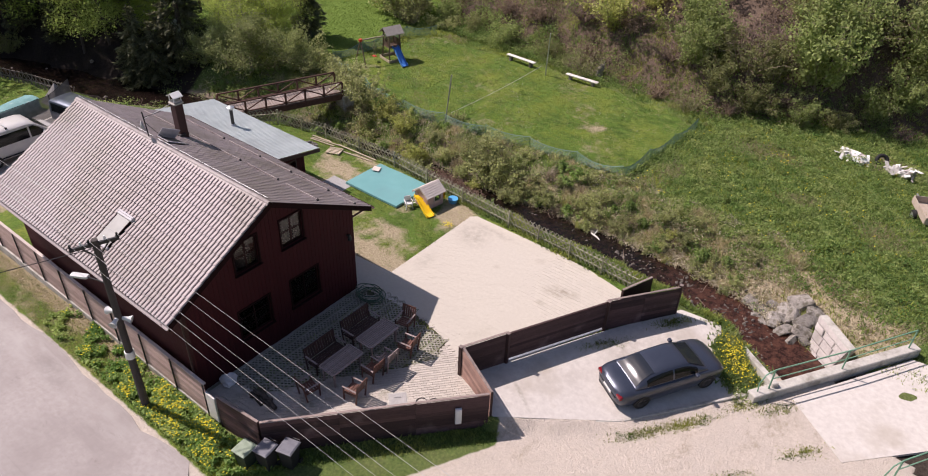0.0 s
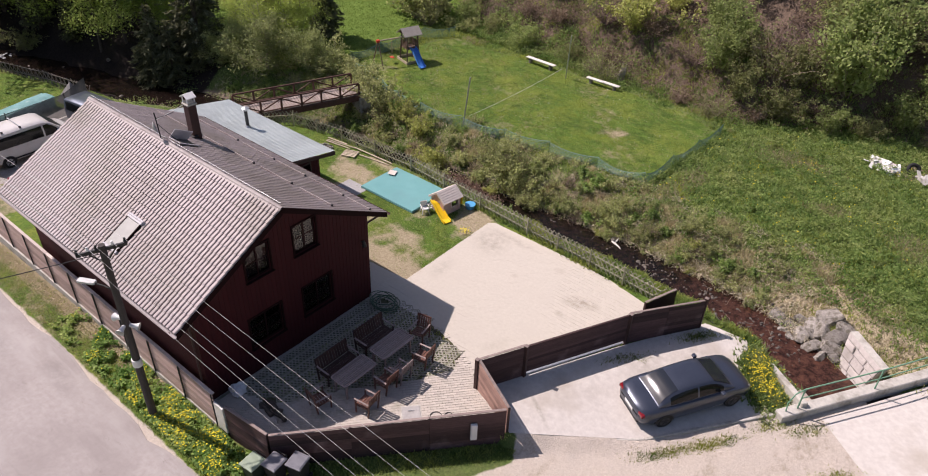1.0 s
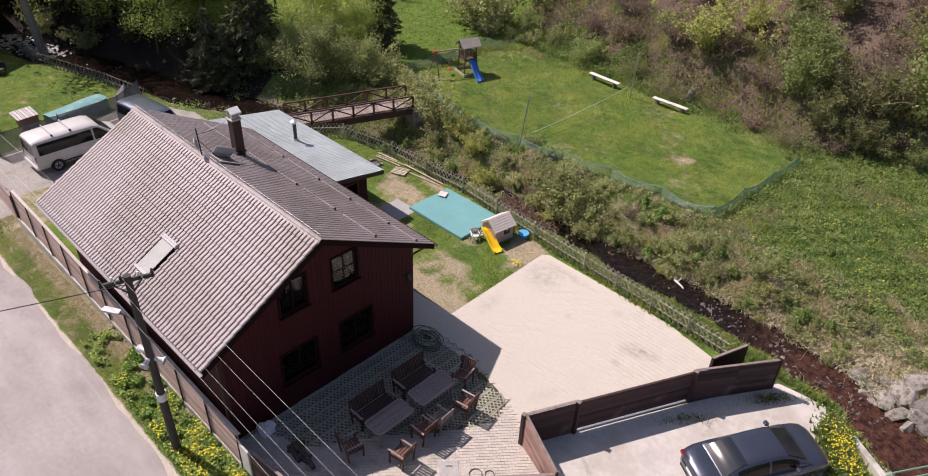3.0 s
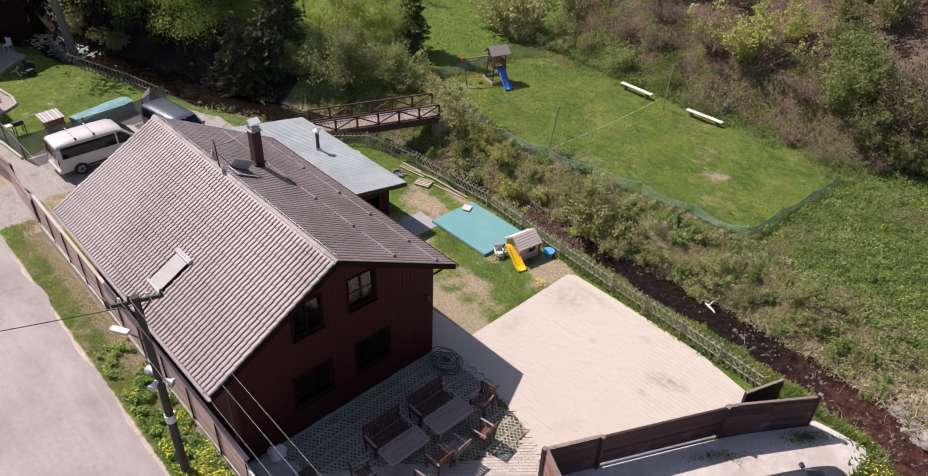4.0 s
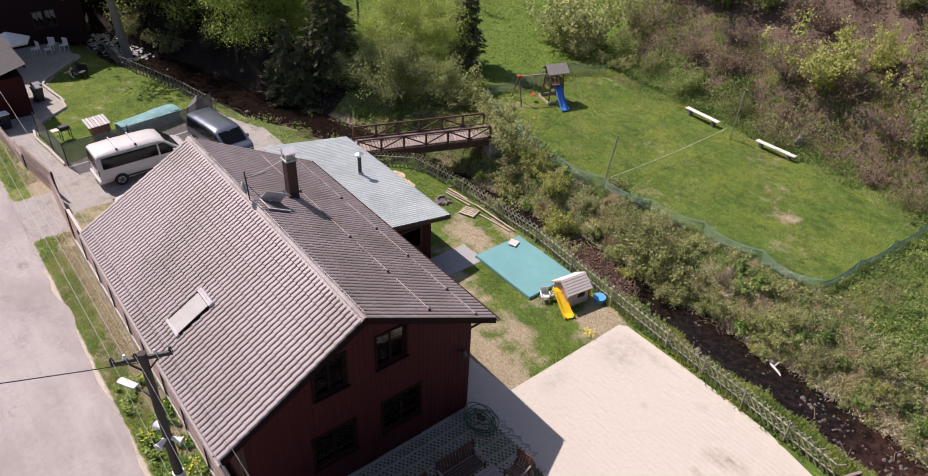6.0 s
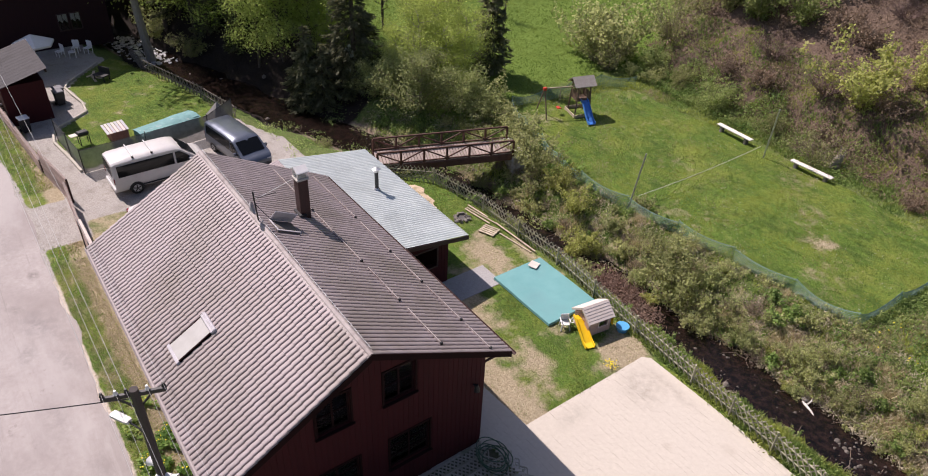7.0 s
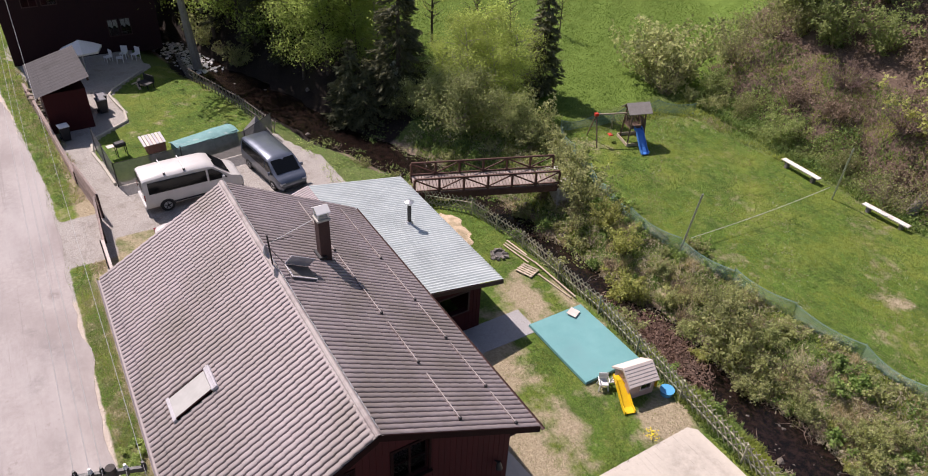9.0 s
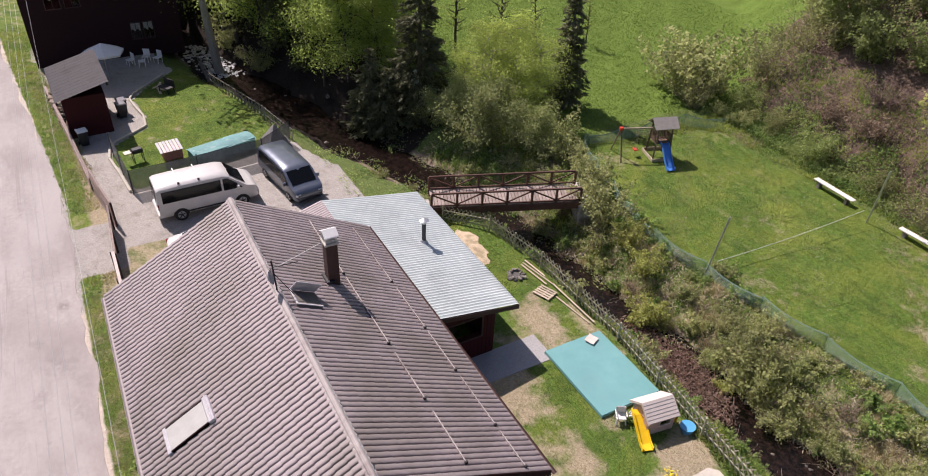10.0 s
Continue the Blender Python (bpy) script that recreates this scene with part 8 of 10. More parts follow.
part("box", Geo().box((-.5, -.4, .2), (.5, .4, .8), .02), surf("faded_red_board", (0.26, 0.10, 0.09), (0.36, 0.16, 0.14), 4, 0.8), coop)
for k in range(7):
    part("roof_slat", Geo().beam((-.62 + k * .18, -.5, .78), (-.62 + k * .18, .5, .98), .15, .025, .004), CREAM if k % 2 else PALEMETAL, coop)
for sx in (-.42, .42):
    for sy in (-.32, .32):
        part("leg", Geo().box((sx - .03, sy - .03, 0), (sx + .03, sy + .03, .22)), TRIM, coop)
bbq = thing("grill_cart", pose(-47.64, 10.41, ground_at(-47.64, 10.41), 0, 0, 100), "black grill cart with a pale shelf", "grill")
part("bowl", Geo().box((-.3, -.22, .55), (.3, .22, .8), .06), BLACK, bbq)
part("shelf", Geo().box((-.7, -.2, .66), (-.32, .2, .7), .01), CREAM, bbq)
for sx in (-.26, .26):
    for sy in (-.18, .18):
        part("leg", Geo().box((sx - .02, sy - .02, 0), (sx + .02, sy + .02, .56)), BLACK, bbq)
tent = thing("folded_tarpaulin", (-46.36, 17.86, ground_at(-46.36, 17.86)), "grey tarpaulin pulled to a peak over a stack", "tarpaulin")
part("cloth", Geo().add([(0, 0, 1.35), (-.9, -.8, 0), (.9, -.7, 0), (.8, .8, 0), (-.85, .75, 0), (0, -.35, .8), (.35, 0, .85)], [(0, 1, 5), (5, 1, 2), (0, 5, 2), (0, 2, 6), (6, 2, 3), (0, 6, 3), (0, 3, 4), (0, 4, 1)]), surf("grey_cloth", (0.16, 0.155, 0.15), (0.24, 0.23, 0.22), 4, 0.8, bump=.4), tent)
dk = thing("garden_swing", pose(-56.78, 13.55, ground_at(-56.78, 13.55), 0, 0, 30), "dark wooden seat beside scattered boards", "seat")
part("seat", Geo().box((-.5, -.3, .35), (.5, .3, .42), .02), BLACK, dk)
part("backrest", Geo().box((-.5, .27, .4), (.5, .33, .85), .02), BLACK, dk)
for sx in (-.42, .42):
    for sy in (-.24, .24):
        part("leg", Geo().box((sx - .03, sy - .03, 0), (sx + .03, sy + .03, .36)), BLACK, dk)
for k in range(5):
    b = thing("loose_board", pose(-57.0 - .3 * k, 13.1 + .18 * (k % 3), ground_at(-57 - .3 * k, 13.2) + .03, 0, 0, 40 * k), "pale board lying on the far lawn", "board", "lawn boards")
    part("wood", Geo().box((-.4, -.08, 0), (.4, .08, .03), .005), PALEWOOD, b)
# lane-side fence beyond the house, with logs on it
def low_fence(pts, h, label):
    f = thing("low_fence", (0, 0, 0), label, "fence")
    for (ax, ay), (bx, by) in zip(pts[:-1], pts[1:]):
        n = max(1, round(math.hypot(bx - ax, by - ay) / 1.6))
        for i in range(n):
            p, q = Vector((ax, ay, ground_at(ax, ay))).lerp(Vector((bx, by, ground_at(bx, by))), i / n), Vector((ax, ay, ground_at(ax, ay))).lerp(Vector((bx, by, ground_at(bx, by))), (i + 1) / n)
            part("post", Geo().box((p.x - .05, p.y - .05, p.z - .1), (p.x + .05, p.y + .05, p.z + h), .01), TRIM, f)
            for k in range(4):
                z = (k + .6) / 4 * h
                part("board", Geo().beam(p + Vector((0, -.07, z)), q + Vector((0, -.07, z)), .03, h / 4 - .04, .005), FENCE_ROAD, f)
            part("capping", Geo().beam(p + Vector((0, 0, h + .02)), q + Vector((0, 0, h + .02)), .14, .035, .006), FENCE_TOP, f)


low_fence([(-45.31, 7.82), (-51.33, 7.30), (-59.03, 6.52)], 0.75, "low weathered board fence along the lane")
for k, (a, b, z) in enumerate((((-45.11, 7.87), (-41.22, 8.43), 0.55), ((-41.02, 8.28), (-36.72, 8.09), 0.65))):
    lf = board_fence("yard_gate", a, b, ground_at(*a), ground_at(*b), ground_at(*a) + 1.35, ground_at(*b) + 1.35, "weathered board gate leaf standing along the lane", 7, 2, FENCE_ROAD)
rs = random.Random(12)
for k in range(46):
    t = rs.random()
    x, y = -57.8 + 5.0 * t, 6.82 + 0.62 * t + rs.uniform(-.22, .12)
    lg = thing("firewood_log", pose(x, y, ground_at(x, y) + rs.uniform(.1, .85), 0, rs.uniform(-15, 15), 95 + rs.uniform(-25, 25)), "pale split log on the lane-side woodpile", "log", "woodpile")
    part("log", Geo().tube([(-.2, 0, 0), (.2, 0, 0)], rs.uniform(.06, .1), 6), PALEWOOD if k % 3 else BARK, lg)
for x, y in ((-50.97, 7.96), (-53.99, 10.41), (-54.57, 10.52)):
    wheelie_bin(x, y, 100, BIN_GREY, LID_GREY if y > 9 else WHITE, "anthracite wheelie bin by the hut")
OLDLATTICE = surf("grey_old_lattice", (0.15, 0.13, 0.11), (0.26, 0.23, 0.20), 6, 0.9, bump=0.3, rand=0.25)
lattice2 = thing("picket_fence", (0, 0, 0), "grey picket fence along the far creek bank", "fence")
pts2 = [(-46.40, 18.90), (-50.81, 18.27), (-57.87, 16.60), (-63.13, 16.84)]
for (ax, ay), (bx, by) in zip(pts2[:-1], pts2[1:]):
    n = round(math.hypot(bx - ax, by - ay) / .22)
    for q in (.3, .75):
        part("rail", Geo().beam((ax, ay, ground_at(ax, ay) + q), (bx, by, ground_at(bx, by) + q), .04, .06), OLDLATTICE, lattice2)
    for i in range(n):
        x, y = ax + (bx - ax) * i / n, ay + (by - ay) * i / n
        part("picket", Geo().box((-.03, -.012, 0), (.03, .012, .95)), OLDLATTICE, lattice2, m=pose(x, y, ground_at(x, y), 0, random.uniform(-4, 4) + (28 if i % 2 else -28), 10))

# ---- plants ----
def leaf_cards(centres, size, rs, up=0.3, long=1.6):
    """Small bent leaf faces about given places."""
    n = len(centres)
    nrm = rs.normal(size=(n, 3)) + np.array([0, 0, up])
    nrm /= np.linalg.norm(nrm, axis=1)[:, None]
    a = np.cross(nrm, rs.normal(size=(n, 3)))
    a /= np.linalg.norm(a, axis=1)[:, None] + 1e-9
    b = np.cross(nrm, a)
    s = size * rs.uniform(0.6, 1.35, (n, 1))
    v = np.stack([centres - a * s * long / 2, centres + b * s * 0.5 + nrm * s * 0.12, centres + a * s * long / 2, centres - b * s * 0.5 + nrm * s * 0.12], axis=1).reshape(-1, 3)
    return v, np.arange(4 * n).reshape(-1, 4)


def branch_path(start, way, length, rs, bend=0.25, n=4, lift=0.0):
    pts, p, d = [np.array(start, float)], np.array(start, float), np.array(way, float)
    d /= np.linalg.norm(d)
    for i in range(n):
        d = d + rs.normal(size=3) * bend / n + np.array([0, 0, lift / n])
        d /= np.linalg.norm(d)
        p = p + d * length / n
        pts.append(p.copy())
    return pts


def broadleaf(name, label, h, r, leaves, leaf, bark, seed, size=0.16, low=0.25, category="tree", group="", limbs=14, trunk_r=0.12, spread=0.42, lean=(0, 0)):
    rs = np.random.default_rng(seed)
    t = thing(name, (0, 0, 0), label, category, group)
    trunk = branch_path((0, 0, -0.2), (lean[0], lean[1], 1), h * 0.92, rs, 0.25, 7)
    part("trunk", Geo().tube(trunk, [trunk_r * (1 - 0.8 * i / 7) for i in range(8)], 8), bark, t, "", True)
    g, tips = Geo(), []
    for k in range(limbs):
        f = low + (0.97 - low) * (k + 0.5) / limbs
        i = f * 7
        p = trunk[int(i)] + (trunk[min(int(i) + 1, 7)] - trunk[int(i)]) * (i % 1)
        a = k * 2.4 + rs.uniform(-0.5, 0.5)
        reach = r * (0.45 + 0.75 * math.sin(math.pi * min(1, (f - low) / (1 - low) * 0.8 + 0.2))) * rs.uniform(0.7, 1.15)
        path = branch_path(p, (math.cos(a), math.sin(a), rs.uniform(0.25, 0.9)), reach, rs, 0.5, 4, 0.15)
        g.tube(path, [trunk_r * 0.4, trunk_r * 0.3, trunk_r * 0.2, trunk_r * 0.12, trunk_r * 0.05], 5, False)
        for q in (0.35, 0.6, 0.8, 1.0):
            j = q * 4
            c = path[min(int(j), 4)] if q == 1 else path[int(j)] + (path[int(j) + 1] - path[int(j)]) * (j % 1)
            tips.append(c)
            for s in range(2):
                sub = branch_path(c, rs.normal(size=3) + np.array([0, 0, 0.3]), reach * 0.32, rs, 0.5, 2)
                g.tube(sub, [trunk_r * 0.1, trunk_r * 0.06, trunk_r * 0.03], 3, False)
                tips.append(sub[-1])
    part("branchwork", g, bark, t, "", True)
    tips = np.array(tips)
    pick = tips[rs.integers(0, len(tips), leaves)]
    c = pick + rs.normal(size=(leaves, 3)) * np.array([spread, spread, spread * 0.8]) * r * 0.42
    v, f = leaf_cards(c, size, rs)
    part("crown", raw_mesh("crown", v, f, leaf), leaf, t)
    return t


def spruce(name, label, h, r, seed, leaf, group="spruces", dens=1.0):
    rs = np.random.default_rng(seed)
    t = thing(name, (0, 0, 0), label, "tree", group)
    part("trunk", Geo().tube([(0, 0, -0.2), (0, 0, h * 0.5), (0, 0, h)], [0.02 * h, 0.011 * h, 0.01], 8), BARK, t, "", True)
    cs, g = [], Geo()
    levels = int(h * 2.4)
    for i in range(levels):
        f = (i + 0.5) / levels
        z = h * (0.06 + 0.93 * f)
        reach = r * (1 - f) ** 0.85 + 0.12
        for k in range(int(7 + 4 * (1 - f))):
            a = rs.uniform(0, 2 * math.pi)
            L = reach * rs.uniform(0.7, 1.12)
            n = max(4, int(17 * L * dens))
            s = np.sqrt(rs.uniform(0.02, 1, n))
            w = 0.24 * L * (1 - s) + 0.05
            off = rs.normal(size=n) * w
            x = np.cos(a) * s * L - np.sin(a) * off
            y = np.sin(a) * s * L + np.cos(a) * off
            zz = z - 0.34 * L * s ** 1.3 + 0.10 * L * np.clip(s - 0.75, 0, 1) * 4 + rs.normal(size=n) * 0.05 - np.abs(off) * 0.25
            cs.append(np.column_stack([x, y, zz]))
    c = np.concatenate(cs)
    n = len(c)
    out = c * np.array([1, 1, 0])
    out /= np.linalg.norm(out, axis=1)[:, None] + 1e-6
    a = out + rs.normal(size=(n, 3)) * 0.45 + np.array([0, 0, -0.25])
    a /= np.linalg.norm(a, axis=1)[:, None]
    b = np.cross(a, rs.normal(size=(n, 3)) + np.array([0, 0, 1.5]))
    b /= np.linalg.norm(b, axis=1)[:, None] + 1e-9
    s = rs.uniform(0.17, 0.36, (n, 1))
    v = np.stack([c - a * s, c + b * s * 0.28, c + a * s, c - b * s * 0.28], axis=1).reshape(-1, 3)
    part("crown", raw_mesh("crown", v, np.arange(4 * n).reshape(-1, 4), leaf), leaf, t)
    return t


def shrub(label, h, r, leaves, leaf, seed, size=0.12, stems=16, bark=TWIG, group="shrubs", bare=0.25, name="bush"):
    """A many-stemmed bush with gaps and bare twig ends."""
    rs = np.random.default_rng(seed)
    t = thing(name, (0, 0, 0), label, name.replace("_", " "), group)
    g, tips = Geo(), []
    for k in range(stems):
        a = rs.uniform(0, 2 * math.pi)
        out = rs.uniform(0.05, 1.0)
        path = branch_path((0.15 * r * math.cos(a), 0.15 * r * math.sin(a), -0.1), (math.cos(a) * out * r, math.sin(a) * out * r, h * rs.uniform(0.55, 1.05)), h * rs.uniform(0.65, 1.05) + 0.3 * out * r, rs, 0.6, 5)
        g.tube(path, [0.022, 0.018, 0.014, 0.01, 0.007, 0.003], 3, False)
        for q in range(1, 6):
            tips.append(path[q])
            for s in range(1):
                sub = branch_path(path[q], rs.normal(size=3) + np.array([0, 0, 0.4]), 0.38 * r * rs.uniform(0.5, 1.2), rs, 0.5, 2)
                g.tube(sub, [0.008, 0.005, 0.002], 3, False)
                if rs.uniform() > bare:
                    tips += [sub[1], sub[-1]]
    part("branchwork", g, bark, t)
    tips = np.array(tips)
    c = tips[rs.integers(0, len(tips), leaves)] + rs.normal(size=(leaves, 3)) * 0.075 * r
    c[:, 2] = np.maximum(c[:, 2], 0.02)
    v, f = leaf_cards(c, size, rs)
    part("foliage", raw_mesh("foliage", v, f, leaf), leaf, t)
    return t


def settle_at(ob, x, y, ang=0.0, scale=1.0, sink=0.05, first=False):
    m = pose(x, y, ground_at(x, y) - sink, 0, 0, ang) @ Matrix.Scale(scale, 4)
    if first:
        ob.matrix_basis = m
        return ob
    return copy_thing(ob, m)


def scatter(kinds, spots, rs, lo=0.8, hi=1.25):
    """Place each kind once and then its copies over the spots."""
    used = set()
    for x, y, *s in spots:
        k = int(rs.integers(0, len(kinds)))
        sc = (s[0] if s else 1.0) * rs.uniform(lo, hi)
        settle_at(kinds[k], x, y, rs.uniform(0, 360), sc, 0.05, k not in used)
        used.add(k)


rs = np.random.default_rng(21)
# slope bushes: leafy, half-bare and dead ones mixed by height over the toe of the slope
slope = dict(
    olive=shrub("olive spring bush on the slope", 2.4, 1.6, 3200, LEAF_SLOPE, 1, 0.09, 20, group="slope bushes"),
    green=shrub("green spring bush on the slope", 2.4, 1.5, 3000, LEAF_GREEN, 2, 0.095, 18, group="slope bushes"),
    dead=shrub("brown dead bramble on the slope", 1.0, 1.6, 1700, LEAF_BROWN, 3, 0.085, 34, group="slope bushes"),
    yellow=shrub("yellow-green bush on the slope", 2.8, 1.6, 3000, LEAF_YELLOW, 4, 0.09, 16, group="slope bushes"),
    half=shrub("half-bare grey-brown bush on the slope", 2.4, 1.7, 1300, LEAF_SLOPE, 5, 0.08, 34, group="slope bushes"),
    dense=shrub("dense green bush on the slope", 3.2, 1.9, 4600, LEAF_GREEN, 6, 0.10, 18, group="slope bushes"),
    tangle=shrub("bare violet-brown bramble tangle on the slope", 1.3, 1.6, 350, LEAF_BROWN, 7, 0.06, 58, TWIG_DARK, group="slope bushes"))
spots, placed = [], set()
for k in range(900):
    x, up = rs.uniform(-41, 1), rs.uniform(0.3, 16)
    y = float(toe(x)) + up
    if all((x - p[0]) ** 2 + (y - p[1]) ** 2 > (1.25 + 0.03 * up) ** 2 for p in spots):
        spots.append((x, y, up))
for x, y, up in spots[:100]:
    if up < 3.2:
        share = dict(dead=0.22, tangle=0.16, olive=0.30, green=0.60 if x < -27 else 0.16, half=0.16)
    else:
        share = dict(olive=0.32, half=0.16, green=0.18, yellow=0.14 if x > -26 else 0.07, tangle=0.10, dense=0.07, dead=0.06)
    odds = np.array(list(share.values()))
    kind = list(share)[int(rs.choice(len(odds), p=odds / odds.sum()))]
    settle_at(slope[kind], x, y, rs.uniform(0, 360), (0.6 + 0.5 * min(1, up / 4)) * rs.uniform(0.75, 1.3), 0.05, kind not in placed)
    placed.add(kind)
# bank shrubs beside the creek
bank = [shrub("grey-green willow bush on the creek bank", 1.8, 1.2, 2300, LEAF_OLIVE, 11, 0.083, 20, group="creek bushes"),
        shrub("fresh green bush on the creek bank", 1.5, 1.1, 2300, LEAF_BUSH, 12, 0.083, 18, group="creek bushes"),
        shrub("yellow-green bush on the creek bank", 1.7, 1.1, 2200, LEAF_YELLOW, 13, 0.082, 16, group="creek bushes"),
        shrub("half-bare bush on the creek bank", 1.5, 1.0, 1000, LEAF_OLIVE, 14, 0.065, 28, group="creek bushes")]
bank_upper = [(-32.80, 31.06, 1.25, 0), (-31.09, 30.21, 1.1, 0), (-34.01, 31.70, 1.0, 1), (-28.73, 29.99, 0.95, 2), (-26.97, 29.55, 0.95, 2), (-29.96, 29.13, 0.8, 3), (-24.60, 29.88, 0.7, 1), (-22.33, 30.00, 0.85, 3), (-20.47, 29.69, 1.3, 0), (-19.04, 30.38, 1.0, 1), (-21.30, 30.78, 0.8, 0), (-17.41, 30.07, 0.75, 3), (-15.78, 30.43, 0.6, 1), (-14.12, 29.78, 0.65, 0), (-11.21, 30.16, 0.8, 3), (-9.73, 30.84, 0.7, 0), (-8.38, 29.96, 0.6, 1), (-12.04, 31.25, 0.5, 1), (-17.82, 29.18, 0.6, 1), (-23.26, 29.24, 0.5, 0), (-6.59, 29.74, 0.4, 1), (-25.42, 30.85, 0.5, 1)]
bank_lower = [(-35.84, 32.12, 0.9, 0), (-37.24, 31.25, 1.1, 1), (-38.51, 32.33, 1.0, 0), (-15.15, 28.99, 0.4, 3), (-13.2, 30.6, 0.55, 0), (-12.3, 29.5, 0.5, 1), (-10.4, 29.2, 0.5, 3), (-9.2, 29.4, 0.55, 0), (-7.4, 29.0, 0.5, 1), (-6.2, 29.3, 0.45, 3), (-5.2, 28.9, 0.4, 1), (-8.4, 31.2, 0.45, 1), (-16.6, 29.3, 0.6, 0), (-5.37, 25.32, 0.32, 1), (-6.54, 25.13, 0.3, 0), (-11.77, 25.48, 0.3, 1), (-19.71, 25.70, 0.35, 2), (-26.56, 25.48, 0.35, 1), (-9.74, 25.43, 0.3, 0), (-12.67, 42.51, 0.35, 1), (-37.41, 44.52, 0.7, 1), (-35.73, 44.98, 0.6, 0)]
bank_far = [(-61.8, 19.9, 1.0, 3), (-64.5, 19.6, 1.2, 0), (-67.5, 19.3, 1.3, 3), (-59.3, 20.4, 0.8, 0), (-71.0, 19.2, 1.4, 0), (-66.0, 20.9, 1.2, 1)]
for k in range(34):
    x = -24 + 0.6 * k + rs.uniform(-0.3, 0.3)
    side = rs.uniform() < 0.72
    y = float(np.interp(x, CREEK[:, 0], CREEK[:, 1])) + (rs.uniform(1.0, 2.6) if side else -rs.uniform(1.15, 1.6))
    if x < -5 and y > 25.4:
        bank_lower.append((x, y, rs.uniform(0.3, 0.62) if side else rs.uniform(0.22, 0.36), int(rs.choice((0, 1, 2, 3), p=(0.3, 0.3, 0.25, 0.15)))))
bank_lower += [(-24.9, 27.7, 1.35, 2), (-24.2, 28.3, 0.8, 2), (-19.4, 28.7, 1.5, 0), (-18.5, 28.4, 1.4, 3), (-17.6, 28.4, 0.8, 0), (-20.3, 28.1, 0.7, 2), (-18.7, 29.6, 1.2, 3), (-21.4, 28.7, 0.9, 1), (-15.9, 29.2, 0.8, 1), (-12.2, 26.4, 0.55, 2), (-13.4, 29.6, 0.9, 0),
               (-40.4, 44.4, 2.2, 3), (-41.9, 45.4, 2.0, 0), (-39.2, 44.2, 1.8, 3), (-40.9, 46.2, 2.3, 0), (-43.0, 47.0, 1.7, 3)]
seen_kind = set()
for x, y, s, k in bank_upper + bank_lower + bank_far:
    settle_at(bank[k], x, y, rs.uniform(0, 360), s * (0.72 if -26 < x < -7 else 0.92) * rs.uniform(0.9, 1.1), 0.05, k not in seen_kind)
    seen_kind.add(k)
brush = shrub("bare grey-brown brushwood on the creek bank", 0.9, 0.9, 260, LEAF_BROWN, 18, 0.05, 46, TWIG, group="creek brushwood", name="brushwood")
brush_spots = []
for k in range(300):
    x = rs.uniform(-33, -6)
    y = float(np.interp(x, CREEK[:, 0], CREEK[:, 1])) + (rs.uniform(0.9, 3.2) if rs.uniform() < 0.8 else -rs.uniform(1.0, 1.7))
    if y > 25.1 and all((x - p[0]) ** 2 + (y - p[1]) ** 2 > 0.8 for p in brush_spots):
        brush_spots.append((x, y))
for k, (x, y) in enumerate(brush_spots[:36]):
    settle_at(brush, x, y, rs.uniform(0, 360), rs.uniform(0.5, 1.15), 0.05, k == 0)
low_growth = shrub("low pale bramble on the creek bank", 0.5, 0.7, 800, LEAF_OLIVE, 15, 0.06, 12, group="bank brambles", name="bramble")
low_green = shrub("low nettle clump on the creek bank", 0.55, 0.6, 900, LEAF_HERB, 16, 0.075, 12, group="nettle clumps", name="nettle_clump")
spots = []
for k in range(400):
    x = rs.uniform(-42, -5)
    cyk = float(np.interp(x, CREEK[:, 0], CREEK[:, 1]))
    y = cyk + (rs.uniform(1.4, 5.2) if rs.uniform() < 0.72 else -rs.uniform(1.4, 2.3))
    if all((x - p[0]) ** 2 + (y - p[1]) ** 2 > 0.75 for p in spots):
        spots.append((x, y))
scatter([low_growth, low_green], spots[:95], rs, 0.6, 1.2)
tall_weed = shrub("leafy dark green weed clump in the meadow", 0.45, 0.7, 1000, LEAF_GREEN, 17, 0.085, 10, group="meadow weeds", name="weed_clump")
spots = []
for k in range(300):
    x, y = rs.uniform(-12.5, 5), rs.uniform(31, 46.5)
    if y < float(toe(x)) - 0.5 and float(waves(np.array([x]), np.array([y]), 4.7, 3)[0]) > -0.1 and all((x - p[0]) ** 2 + (y - p[1]) ** 2 > 0.9 for p in spots):
        spots.append((x, y))
scatter([tall_weed], spots[:44], rs, 0.5, 1.0)
# trees beyond the bridge
t1 = broadleaf("young_birch", "light green young birch in spring leaf", 7.5, 2.4, 8500, LEAF_BIRCH, PALEBARK, 31, 0.08, 0.12, group="young birches", spread=0.34)
settle_at(t1, -50.2, 27.4, 20, 0.95, 0.05, True)
for x, y, a, s in ((-52.2, 28.6, 90, 0.9), (-44.9, 29.4, 300, 0.55), (-43.2, 30.6, 170, 0.78), (-41.57, 31.68, 130, 0.72), (-46.0, 31.4, 250, 0.74), (-44.72, 33.0, 60, 0.82), (-40.20, 31.02, 10, 0.5), (-42.3, 33.4, 200, 0.78), (-43.6, 32.1, 20, 0.84)):
    settle_at(t1, x, y, a, s)
t2 = broadleaf("shrubby_willow", "olive-green spreading willow beside the bridge", 3.6, 2.3, 8500, LEAF_WILLOW, TWIG, 32, 0.085, 0.08, group="willows", spread=0.32, limbs=16)
settle_at(t2, -40.4, 28.6, 0, 0.95, 0.05, True)
for x, y, a, s in ((-38.65, 30.59, 100, 0.75), (-42.64, 28.20, 200, 0.8), (-43.81, 27.34, 300, 0.6)):
    settle_at(t2, x, y, a, s)
